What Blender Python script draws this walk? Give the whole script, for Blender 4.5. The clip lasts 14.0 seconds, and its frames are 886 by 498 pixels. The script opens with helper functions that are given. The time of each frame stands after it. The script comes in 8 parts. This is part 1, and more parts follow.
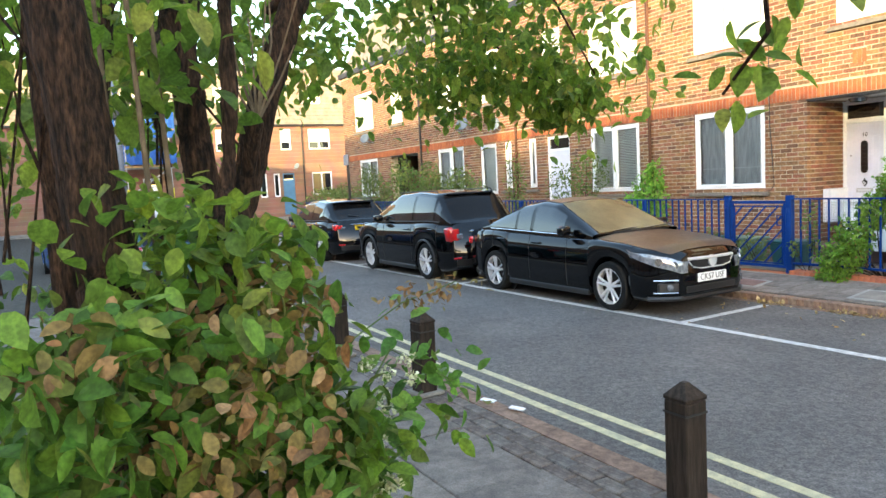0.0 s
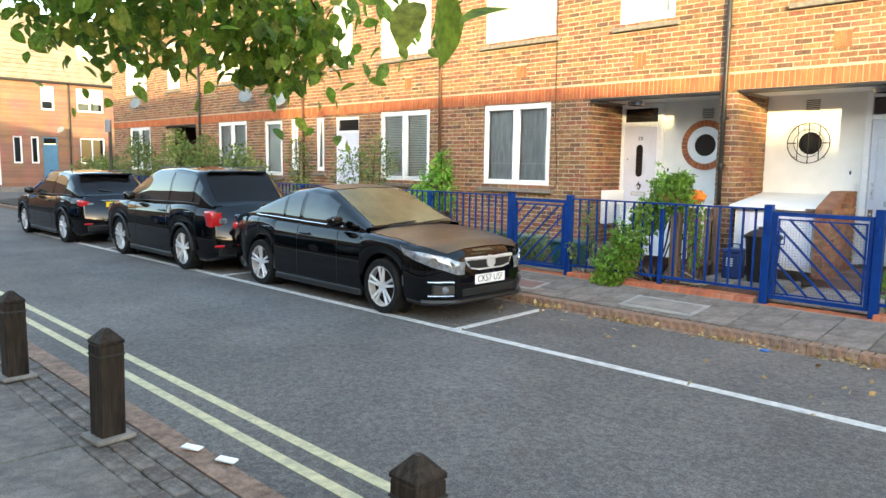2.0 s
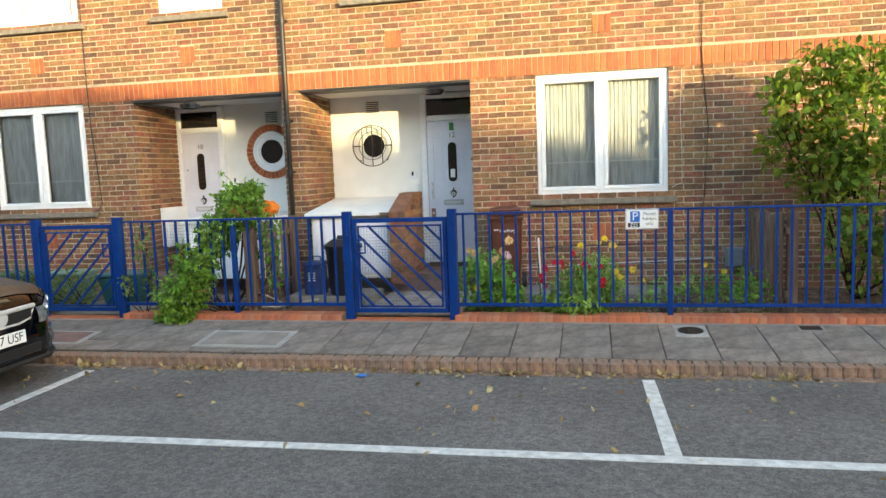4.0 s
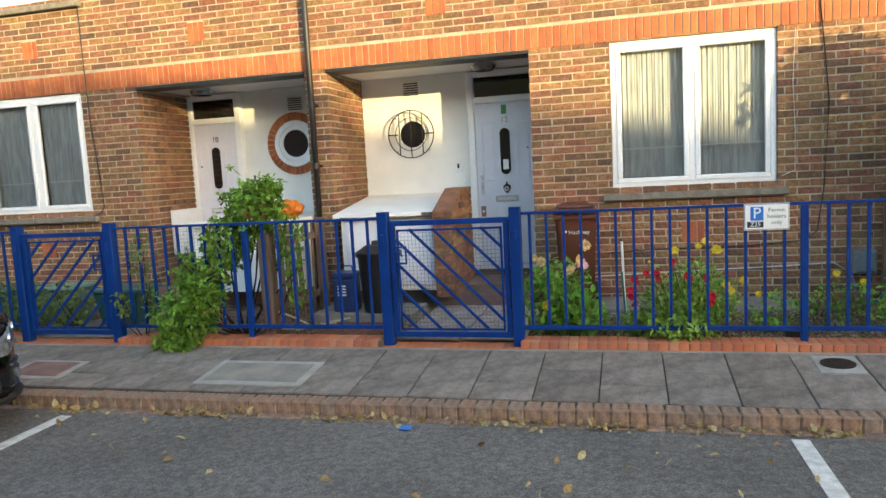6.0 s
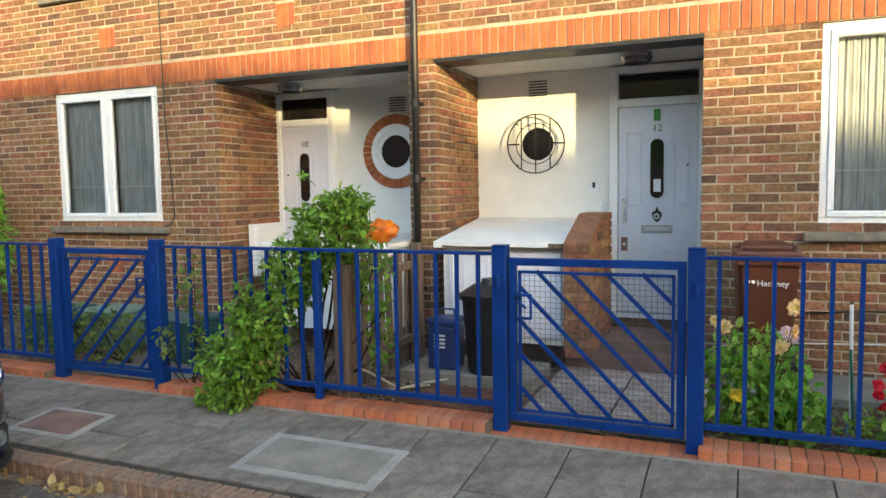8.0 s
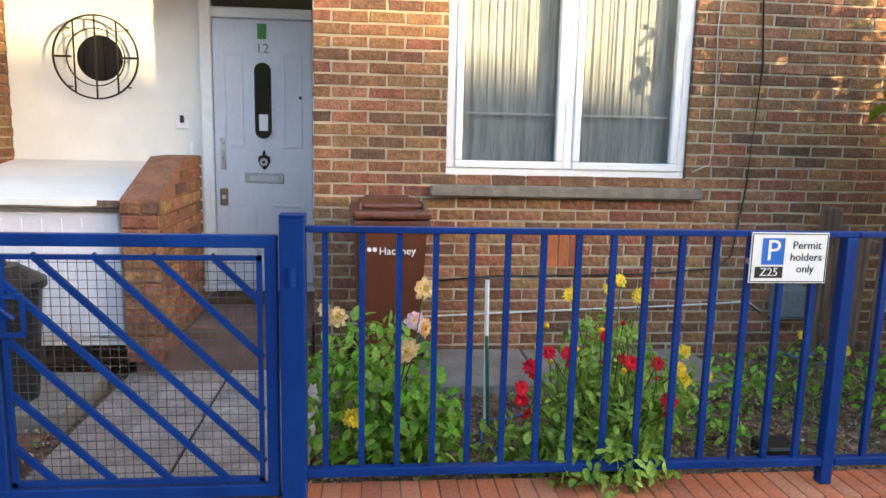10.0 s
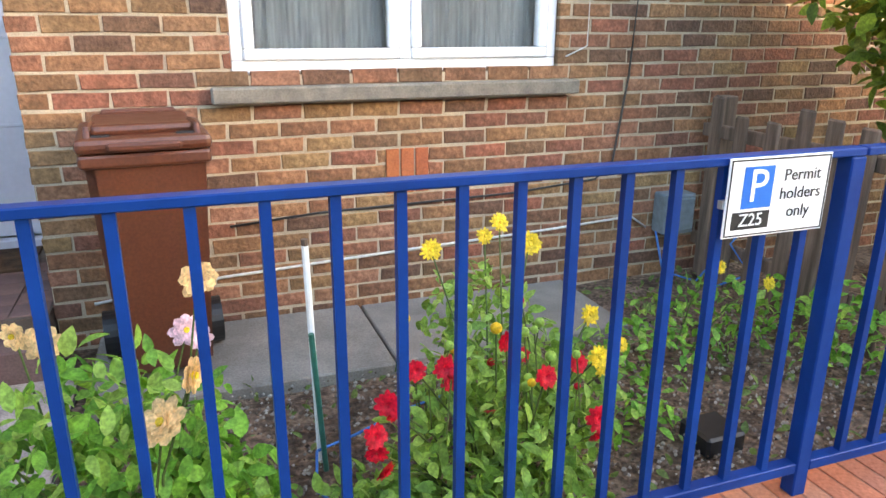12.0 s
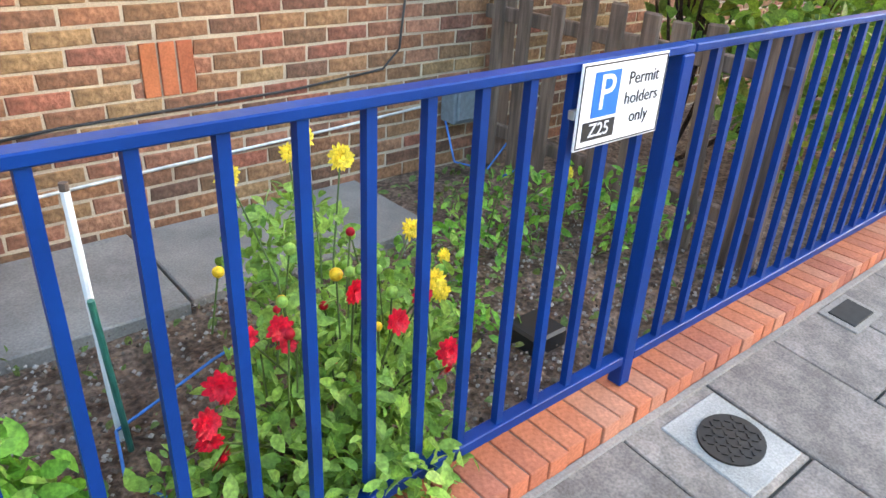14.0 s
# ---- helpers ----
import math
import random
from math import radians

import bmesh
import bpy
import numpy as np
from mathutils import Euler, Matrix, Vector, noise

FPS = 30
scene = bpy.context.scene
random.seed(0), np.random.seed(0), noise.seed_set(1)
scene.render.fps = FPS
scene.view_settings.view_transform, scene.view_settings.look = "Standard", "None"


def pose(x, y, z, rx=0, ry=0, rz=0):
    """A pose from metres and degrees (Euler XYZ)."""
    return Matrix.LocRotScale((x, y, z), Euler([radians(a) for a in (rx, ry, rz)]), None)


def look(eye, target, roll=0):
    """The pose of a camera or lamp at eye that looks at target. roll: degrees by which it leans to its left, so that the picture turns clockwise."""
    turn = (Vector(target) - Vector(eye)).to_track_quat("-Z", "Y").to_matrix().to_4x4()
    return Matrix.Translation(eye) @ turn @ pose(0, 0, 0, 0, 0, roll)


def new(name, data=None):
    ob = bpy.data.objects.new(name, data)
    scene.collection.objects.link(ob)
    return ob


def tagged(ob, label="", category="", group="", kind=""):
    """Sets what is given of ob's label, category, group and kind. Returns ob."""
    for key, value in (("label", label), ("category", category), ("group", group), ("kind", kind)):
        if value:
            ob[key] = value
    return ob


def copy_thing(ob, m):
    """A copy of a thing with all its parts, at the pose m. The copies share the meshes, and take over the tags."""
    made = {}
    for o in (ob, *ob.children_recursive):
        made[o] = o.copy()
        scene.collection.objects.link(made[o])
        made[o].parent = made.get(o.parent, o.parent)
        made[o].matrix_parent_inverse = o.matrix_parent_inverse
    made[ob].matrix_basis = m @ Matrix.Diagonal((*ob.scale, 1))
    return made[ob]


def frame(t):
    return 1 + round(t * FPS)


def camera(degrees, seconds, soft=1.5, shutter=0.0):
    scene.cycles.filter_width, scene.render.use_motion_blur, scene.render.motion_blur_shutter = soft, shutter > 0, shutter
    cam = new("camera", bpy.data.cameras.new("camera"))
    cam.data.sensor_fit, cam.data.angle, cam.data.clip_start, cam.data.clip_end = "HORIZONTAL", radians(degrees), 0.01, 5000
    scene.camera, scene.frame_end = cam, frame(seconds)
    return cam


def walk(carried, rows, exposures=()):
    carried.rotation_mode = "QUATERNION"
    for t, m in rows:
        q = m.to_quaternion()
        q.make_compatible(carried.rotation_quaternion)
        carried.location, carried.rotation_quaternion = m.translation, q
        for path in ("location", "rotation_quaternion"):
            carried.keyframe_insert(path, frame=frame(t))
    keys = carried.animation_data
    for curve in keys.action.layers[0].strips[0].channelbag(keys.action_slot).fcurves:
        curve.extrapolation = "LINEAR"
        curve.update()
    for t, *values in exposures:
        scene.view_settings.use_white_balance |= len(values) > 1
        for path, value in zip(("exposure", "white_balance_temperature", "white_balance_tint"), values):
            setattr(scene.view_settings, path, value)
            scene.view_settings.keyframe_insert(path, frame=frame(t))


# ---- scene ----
cam = camera(63.8, 14.0)
PATH = [
    (0, (2.795, -11.427, 1.645), (1.058, -10.451, 1.461), -3.0),
    (0.5, (2.687, -11.094, 1.647), (0.818, -10.406, 1.472), -3.5),
    (1, (2.565, -10.966, 1.672), (0.737, -10.174, 1.499), -1.9),
    (1.5, (2.297, -10.682, 1.64), (0.664, -9.557, 1.382), -1.6),
    (2, (2.087, -10.349, 1.621), (0.688, -8.939, 1.383), 0.8),
    (2.5, (1.881, -9.955, 1.586), (0.942, -8.213, 1.301), 0.1),
    (3, (1.706, -9.617, 1.584), (1.116, -7.725, 1.311), -1.8),
    (3.2, (1.674, -9.502, 1.602), (1.141, -7.59, 1.353), -2.0),
    (5.3, (1.223, -8.246, 1.568), (0.865, -6.289, 1.361), -1.8),
    (5.5, (1.182, -8.085, 1.555), (0.76, -6.141, 1.348), -0.7),
    (6, (1.002, -7.645, 1.544), (0.499, -5.722, 1.321), -3.1),
    (6.5, (0.866, -7.176, 1.538), (0.285, -5.27, 1.358), -0.3),
    (7, (0.689, -6.81, 1.548), (-0.097, -4.98, 1.372), 0.1),
    (7.5, (0.476, -6.437, 1.532), (-0.257, -4.585, 1.352), -2.5),
    (8, (0.35, -6.032, 1.54), (-0.427, -4.196, 1.377), -0.9),
    (8.5, (0.221, -5.717, 1.566), (-0.306, -3.805, 1.31), -1.9),
    (9, (0.202, -5.294, 1.561), (0.138, -3.318, 1.261), -3.1),
    (9.2, (0.228, -5.125, 1.55), (0.257, -3.149, 1.243), -2.0),
    (11.3, (0.59, -3.654, 1.462), (0.929, -1.726, 1.049), 0.9),
    (11.5, (0.59, -3.535, 1.478), (1.035, -1.644, 1.0), -0.8),
    (12, (0.647, -3.275, 1.469), (1.298, -1.485, 0.857), 0.3),
    (12.5, (0.725, -3.038, 1.473), (1.38, -1.348, 0.627), 0.6),
    (13, (0.72, -2.942, 1.466), (1.416, -1.368, 0.448), 1.1),
    (13.5, (0.629, -2.921, 1.469), (1.497, -1.436, 0.448), 2.1),
    (14, (0.633, -2.924, 1.488), (1.801, -1.58, 0.578), 3.0),
]
walk(cam, [(t, look(eye, target, roll)) for t, eye, target, roll in PATH],
     [(0, 3.50, 7100, 12), (0.5, 3.50, 7100, 16), (1, 3.60, 7050, 14), (2, 3.50, 7250, 10), (3, 3.28, 7400, 9), (5.5, 3.06, 7400, 9), (6.5, 2.96, 7450, 10), (7.5, 2.97, 7500, 8), (9, 3.13, 7200, 14), (11.5, 3.74, 7450, 19), (12, 3.97, 7350, 17), (13, 4.12, 7150, 17), (14, 4.18, 6950, 15)])

# ---- world, sun ----
SUN_TO = Vector((1.115, -1.0, 0.184)).normalized()
world = bpy.data.worlds.new("sky")
scene.world = world
world.use_nodes = True
_wn = world.node_tree.nodes
_sky = _wn.new("ShaderNodeTexSky")
_sky.sky_type = "NISHITA"
_sky.sun_disc = False
_sky.sun_elevation = math.asin(SUN_TO.z)
_sky.sun_rotation = math.atan2(SUN_TO.x, SUN_TO.y)
_sky.air_density, _sky.dust_density, _sky.ozone_density = 1.0, 1.0, 1.5
world.node_tree.links.new(_sky.outputs[0], _wn["Background"].inputs[0])
_wn["Background"].inputs[1].default_value = 0.15
_sun = bpy.data.lights.new("sun", "SUN")
_sun.energy, _sun.angle, _sun.color = 1.05, radians(0.6), (1.0, 0.85, 0.47)
sun = new("sun", _sun)
sun.matrix_world = look((30, -30, 30), Vector((30, -30, 30)) - SUN_TO)

# ---- materials ----
def mat(name, a, b=None, scale=3.0, rough=0.7, metal=0.0, bump=0.0, bscale=60.0, island=None, rnd=None,
        coat=0.0, trans=0.0, spec=None, detail=6.0, stretch=None, dist=0.01, coat_rough=0.05, fine=None, amp=0.16, mid=None):
    """Procedural surface: two tones by noise at two scales, optional tones per piece, bump, coat, translucency."""
    m = bpy.data.materials.new(name)
    m.use_nodes = True
    nt = m.node_tree
    n, l = nt.nodes, nt.links
    p = n["Principled BSDF"]
    geo = n.new("ShaderNodeNewGeometry")
    tc = n.new("ShaderNodeTexCoord")
    src = tc.outputs["Object"]
    if stretch:
        mp = n.new("ShaderNodeMapping")
        mp.inputs["Scale"].default_value = stretch
        l.new(src, mp.inputs[0])
        src = mp.outputs[0]
    def noise_at(s, d=detail):
        t = n.new("ShaderNodeTexNoise")
        t.inputs["Scale"].default_value, t.inputs["Detail"].default_value = s, d
        l.new(src, t.inputs["Vector"])
        return t.outputs["Fac"]
    def ramp(fac, stops):
        r = n.new("ShaderNodeValToRGB")
        e = r.color_ramp.elements
        while len(e) < len(stops):
            e.new(0.5)
        for el, (pos, c) in zip(e, stops):
            el.position, el.color = pos, (*c, 1)
        l.new(fac, r.inputs[0])
        return r.outputs[0]
    def mix(f, c1, c2, mode="MIX"):
        x = n.new("ShaderNodeMix")
        x.data_type, x.blend_type = "RGBA", mode
        if hasattr(f, "is_linked"):
            l.new(f, x.inputs[0])
        else:
            x.inputs[0].default_value = f
        for c, i in ((c1, 6), (c2, 7)):
            if hasattr(c, "is_linked"):
                l.new(c, x.inputs[i])
            else:
                x.inputs[i].default_value = (*c, 1)
        return x.outputs[2]
    b = b or tuple(c * 0.8 for c in a)
    tones = island or rnd
    if tones:
        if island:
            fac = geo.outputs["Random Per Island"]
        else:
            oi = n.new("ShaderNodeObjectInfo")
            fac = oi.outputs["Random"]
        k = len(tones)
        col = ramp(fac, [(i / max(1, k - 1), c) for i, c in enumerate(tones)])
        big = ramp(noise_at(scale), [(0.3, (0.72, 0.72, 0.72)), (0.7, (1.12, 1.12, 1.12))])
        col = mix(1.0, col, big, "MULTIPLY")
    else:
        col = ramp(noise_at(scale), [(0.35, a), (0.65, b)])
    f = fine if fine is not None else (bscale if bump else scale * 12)
    spk = ramp(noise_at(f, 3.0), [(0.32, (1 - amp,) * 3), (0.68, (1 + amp,) * 3)])
    col = mix(1.0, col, spk, "MULTIPLY")
    if mid:
        col = mix(1.0, col, ramp(noise_at(mid[0], 4.0), [(0.36, (1 - mid[1],) * 3), (0.64, (1 + mid[1],) * 3)]), "MULTIPLY")
    l.new(col, p.inputs["Base Color"])
    p.inputs["Metallic"].default_value = metal
    p.inputs["Specular IOR Level"].default_value = (0.5 if rough < 0.55 else 0.2) if spec is None else spec
    rr = n.new("ShaderNodeMapRange")
    rr.inputs["To Min"].default_value, rr.inputs["To Max"].default_value = max(0.02, rough * 0.8), min(1, rough * 1.15)
    l.new(noise_at(scale * 4, 2.0), rr.inputs[0])
    l.new(rr.outputs[0], p.inputs["Roughness"])
    if coat:
        p.inputs["Coat Weight"].default_value, p.inputs["Coat Roughness"].default_value = coat, coat_rough
    if bump:
        bp = n.new("ShaderNodeBump")
        bp.inputs["Strength"].default_value, bp.inputs["Distance"].default_value = bump, dist
        l.new(noise_at(bscale), bp.inputs["Height"])
        l.new(bp.outputs[0], p.inputs["Normal"])
    if trans:
        tr = n.new("ShaderNodeBsdfTranslucent")
        l.new(col, tr.inputs[0])
        ms = n.new("ShaderNodeMixShader")
        ms.inputs[0].default_value = trans
        l.new(p.outputs[0], ms.inputs[1])
        l.new(tr.outputs[0], ms.inputs[2])
        l.new(ms.outputs[0], n["Material Output"].inputs[0])
    return m


def glass_mat(name, tint=(0.9, 0.95, 0.95), rough=0.0):
    """Thin pane: clear, with Fresnel gloss."""
    m = bpy.data.materials.new(name)
    m.use_nodes = True
    n, l = m.node_tree.nodes, m.node_tree.links
    n.remove(n["Principled BSDF"])
    t, g, f, x = (n.new("ShaderNodeBsdfTransparent"), n.new("ShaderNodeBsdfGlossy"), n.new("ShaderNodeFresnel"), n.new("ShaderNodeMixShader"))
    t.inputs[0].default_value = (*tint, 1)
    g.inputs["Roughness"].default_value = rough
    f.inputs[0].default_value = 1.6
    l.new(f.outputs[0], x.inputs[0]); l.new(t.outputs[0], x.inputs[1]); l.new(g.outputs[0], x.inputs[2])
    l.new(x.outputs[0], n["Material Output"].inputs[0])
    return m


STOCK = [(0.114, 0.067, 0.049), (0.245, 0.114, 0.062), (0.292, 0.153, 0.076), (0.196, 0.095, 0.053), (0.274, 0.168, 0.081), (0.274, 0.101, 0.064), (0.137, 0.074, 0.053), (0.228, 0.132, 0.064), (0.301, 0.143, 0.09), (0.218, 0.093, 0.055)]
M_BRICK = mat("stock_brick", (0.4, 0.2, 0.1), scale=9, rough=0.9, bump=0.9, bscale=60, island=STOCK, dist=0.008, mid=(26, 0.22), amp=0.22)
M_BRICK_P = mat("stock_brick_piece", (0.4, 0.2, 0.1), scale=9, rough=0.9, bump=0.9, bscale=60, rnd=STOCK, dist=0.008, mid=(26, 0.22), amp=0.22)
M_REDBRICK = mat("red_brick", (0.45, 0.12, 0.05), scale=8, rough=0.85, bump=0.4, bscale=110, island=[(0.39, 0.11, 0.05), (0.46, 0.15, 0.062), (0.34, 0.10, 0.05)], dist=0.003)
M_REDPIECE = mat("red_edging_brick", (0.45, 0.14, 0.07), scale=8, rough=0.85, bump=0.5, bscale=100, rnd=[(0.42, 0.13, 0.07), (0.52, 0.17, 0.085), (0.36, 0.12, 0.075), (0.48, 0.2, 0.12)], dist=0.004)
M_MORTAR = mat("mortar", (0.48, 0.395, 0.29), (0.35, 0.285, 0.215), scale=4, rough=0.95, bump=0.6, bscale=160, dist=0.003)
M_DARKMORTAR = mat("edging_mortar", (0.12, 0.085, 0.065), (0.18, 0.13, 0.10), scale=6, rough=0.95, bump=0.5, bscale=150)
M_RENDER = mat("white_render", (0.78, 0.78, 0.76), (0.70, 0.70, 0.68), scale=2.5, rough=0.75, bump=0.25, bscale=140, dist=0.002, amp=0.03)
M_SOFFIT = mat("soffit_paint", (0.72, 0.71, 0.68), (0.62, 0.61, 0.58), scale=1.5, rough=0.8, bump=0.1, bscale=80, amp=0.03)
M_UPVC = mat("white_upvc", (0.82, 0.83, 0.85), (0.78, 0.79, 0.81), scale=2, rough=0.3, spec=0.5, amp=0.03)
M_DOOR = mat("white_door_paint", (0.70, 0.71, 0.79), (0.63, 0.64, 0.72), scale=3, rough=0.4, coat=0.2, amp=0.03)
M_SILL = mat("sill_stone", (0.23, 0.2, 0.165), (0.15, 0.135, 0.115), scale=14, rough=0.9, bump=0.4, bscale=120, dist=0.003)
M_GLASS = glass_mat("window_glass")
M_DARKGLASS = mat("dark_glass", (0.008, 0.009, 0.010), (0.014, 0.014, 0.015), scale=2, rough=0.05, spec=0.8, amp=0.03)
M_NET = mat("net_curtain", (0.68, 0.68, 0.68), (0.48, 0.48, 0.495), scale=9, rough=0.9, trans=0.12, stretch=(3, 3, 0.5), fine=40, amp=0.03)
M_BLIND = mat("blind_slat", (0.75, 0.74, 0.70), (0.66, 0.65, 0.62), rough=0.6, amp=0.03)
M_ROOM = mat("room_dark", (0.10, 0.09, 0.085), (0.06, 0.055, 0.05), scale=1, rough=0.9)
M_BLUE = mat("blue_paint", (0.001, 0.033, 0.185), (0.001, 0.025, 0.142), scale=5, rough=0.42, spec=0.18, bump=0.12, bscale=70, coat=0.0, dist=0.002, coat_rough=0.2, amp=0.03)
M_MESH = mat("galvanised_wire", (0.13, 0.13, 0.135), (0.08, 0.08, 0.085), rough=0.55, metal=0.5)
M_ASPHALT = mat("asphalt", (0.156, 0.142, 0.132), (0.116, 0.106, 0.099), scale=0.7, rough=0.88, bump=0.8, bscale=90, dist=0.016, fine=75, amp=0.36, mid=(22, 0.2))
M_SLAB = mat("paving_slab", (0.16, 0.16, 0.165), scale=4, mid=(16, 0.16), amp=0.24, rough=0.9, bump=0.5, bscale=110, rnd=[(0.152, 0.128, 0.112), (0.205, 0.172, 0.15), (0.172, 0.147, 0.13), (0.225, 0.188, 0.16)], dist=0.004)
M_PATHSLAB = mat("garden_path_slab", (0.34, 0.28, 0.25), scale=5, mid=(14, 0.16), amp=0.2, rough=0.9, bump=0.5, bscale=110, rnd=[(0.30, 0.25, 0.225), (0.38, 0.315, 0.28), (0.34, 0.275, 0.25)], dist=0.004)
M_SLABJ = mat("slab_bed", (0.04, 0.036, 0.03), (0.07, 0.062, 0.05), scale=9, rough=1.0, bump=0.6, bscale=140)
M_CONC = mat("concrete", (0.26, 0.23, 0.20), (0.18, 0.16, 0.14), scale=4, rough=0.9, bump=0.4, bscale=120, dist=0.004)
M_PALE = mat("pale_concrete", (0.34, 0.32, 0.295), (0.24, 0.23, 0.21), scale=6, rough=0.9, bump=0.4, bscale=140)
M_KERB = mat("kerb_stone", (0.16, 0.10, 0.08), scale=7, rough=0.9, bump=0.6, bscale=90, rnd=[(0.24, 0.145, 0.10), (0.27, 0.165, 0.117), (0.215, 0.145, 0.11), (0.25, 0.175, 0.13)], dist=0.006, mid=(20, 0.25))
M_WHITELINE = mat("white_road_paint", (0.62, 0.61, 0.58), (0.42, 0.41, 0.39), scale=14, rough=0.8, bump=0.5, bscale=130)
M_YELLOW = mat("yellow_road_paint", (0.60, 0.53, 0.32), (0.40, 0.36, 0.24), scale=14, rough=0.8, bump=0.5, bscale=130)
M_SETT = mat("sett_stone", (0.15, 0.12, 0.11), scale=8, rough=0.9, bump=0.6, bscale=90, rnd=[(0.115, 0.098, 0.088), (0.155, 0.122, 0.105), (0.135, 0.12, 0.11), (0.185, 0.155, 0.135)], dist=0.006, mid=(20, 0.25))
M_SOIL = mat("soil", (0.215, 0.14, 0.098), (0.095, 0.06, 0.042), mid=(30, 0.4), amp=0.4, scale=9, rough=1.0, bump=1.0, bscale=55, dist=0.03)
M_GRIT = mat("grit", (0.2, 0.17, 0.14), scale=9, rough=1.0, island=[(0.06, 0.042, 0.03), (0.18, 0.13, 0.10), (0.42, 0.37, 0.32), (0.13, 0.085, 0.06)])
M_BIN = mat("brown_bin_plastic", (0.105, 0.032, 0.016), (0.085, 0.026, 0.014), scale=3, rough=0.42, bump=0.1, bscale=90)
M_BLACKP = mat("black_plastic", (0.009, 0.009, 0.010), (0.014, 0.014, 0.015), scale=5, rough=0.45)
M_BLUEP = mat("blue_plastic", (0.018, 0.04, 0.15), (0.015, 0.033, 0.12), scale=4, rough=0.4)
M_TEALP = mat("teal_plastic", (0.02, 0.10, 0.10), (0.017, 0.085, 0.085), scale=4, rough=0.45)
M_GREENP = mat("pale_green_plastic", (0.13, 0.22, 0.17), (0.11, 0.19, 0.15), scale=4, rough=0.5)
M_ORANGE = mat("orange_bag", (0.75, 0.20, 0.015), (0.62, 0.15, 0.01), scale=8, rough=0.35, bump=0.5, bscale=30, trans=0.2)
M_REDP = mat("red_pot", (0.45, 0.035, 0.02), (0.36, 0.03, 0.018), rough=0.4)
M_WHITE = mat("sign_white", (0.80, 0.80, 0.80), (0.76, 0.76, 0.76), rough=0.35, amp=0.03)
M_SIGNBLUE = mat("sign_blue", (0.01, 0.14, 0.52), (0.01, 0.13, 0.48), rough=0.35, amp=0.03)
M_SIGNBLACK = mat("sign_black", (0.012, 0.012, 0.012), (0.016, 0.016, 0.016), rough=0.4, amp=0.03)
M_WOODDARK = mat("weathered_fence_wood", (0.20, 0.135, 0.10), (0.085, 0.058, 0.044), scale=5, rough=0.9, bump=0.6, bscale=40, stretch=(6, 6, 0.5), dist=0.006)
M_BOLLARD = mat("bollard_wood", (0.018, 0.012, 0.009), (0.04, 0.028, 0.021), mid=(9, 0.35), scale=6, rough=0.75, bump=0.6, bscale=30, stretch=(6, 6, 0.6), dist=0.006)
M_PIPE = mat("dark_pipe", (0.012, 0.010, 0.010), (0.02, 0.017, 0.016), scale=3, rough=0.5)
M_REDPIPE = mat("brown_pipe", (0.11, 0.05, 0.03), (0.09, 0.04, 0.025), scale=3, rough=0.6)
M_BLACKIRON = mat("black_iron", (0.015, 0.014, 0.013), (0.03, 0.022, 0.017), rough=0.6)
M_CHROME = mat("chrome", (0.75, 0.75, 0.76), (0.7, 0.7, 0.7), rough=0.15, metal=1.0, amp=0.03)
M_BRASS = mat("brushed_chrome", (0.46, 0.46, 0.46), (0.36, 0.36, 0.36), rough=0.4, metal=0.1)
M_SILVER = mat("satin_chrome", (0.62, 0.63, 0.65), (0.5, 0.51, 0.53), rough=0.3, metal=0.35, amp=0.03)
M_PALESTICK = mat("pale_stick", (0.52, 0.45, 0.35), (0.36, 0.30, 0.23), scale=12, rough=0.8, bump=0.3, bscale=60)
M_GREENTAG = mat("green_tag", (0.03, 0.25, 0.06), rough=0.5)
M_MAT = mat("coir_mat", (0.13, 0.075, 0.04), (0.05, 0.03, 0.02), scale=12, rough=1.0, bump=0.9, bscale=140)
M_RUST = mat("rusty_steel", (0.105, 0.05, 0.034), (0.15, 0.075, 0.05), scale=5, rough=0.85, bump=0.4, bscale=80, mid=(24, 0.3))
M_TILE = mat("quarry_tile", (0.19, 0.11, 0.092), scale=6, rough=0.7, bump=0.2, bscale=100, rnd=[(0.19, 0.11, 0.098), (0.24, 0.135, 0.11), (0.16, 0.10, 0.092)])
M_BARK = mat("bark", (0.060, 0.031, 0.018), (0.013, 0.008, 0.006), scale=14, mid=(34, 0.5), rough=0.95, bump=1.0, bscale=34, stretch=(4, 4, 1.0), dist=0.02)
M_STEM = mat("green_stem", (0.08, 0.12, 0.03), (0.06, 0.09, 0.025), rough=0.6)
def leafmat(name, tones, trans=0.4, rough=0.5, spec=0.3):
    return mat(name, tones[0], island=tones, scale=25, rough=rough, trans=trans, spec=spec, fine=120, mid=(60, 0.2))
M_LEAF = leafmat("tree_leaf", [(0.123, 0.224, 0.032), (0.179, 0.302, 0.037), (0.269, 0.37, 0.048), (0.146, 0.246, 0.037), (0.09, 0.168, 0.03), (0.347, 0.358, 0.06)], trans=0.6)
M_BUSH = leafmat("bush_leaf", [(0.053, 0.119, 0.019), (0.087, 0.186, 0.026), (0.129, 0.243, 0.031), (0.164, 0.266, 0.034), (0.058, 0.113, 0.022), (0.199, 0.226, 0.043)], trans=0.32, spec=0.22)
M_BLOSSOM = leafmat("cream_blossom", [(0.6, 0.58, 0.36), (0.5, 0.52, 0.28), (0.68, 0.64, 0.45)], trans=0.2, rough=0.7)
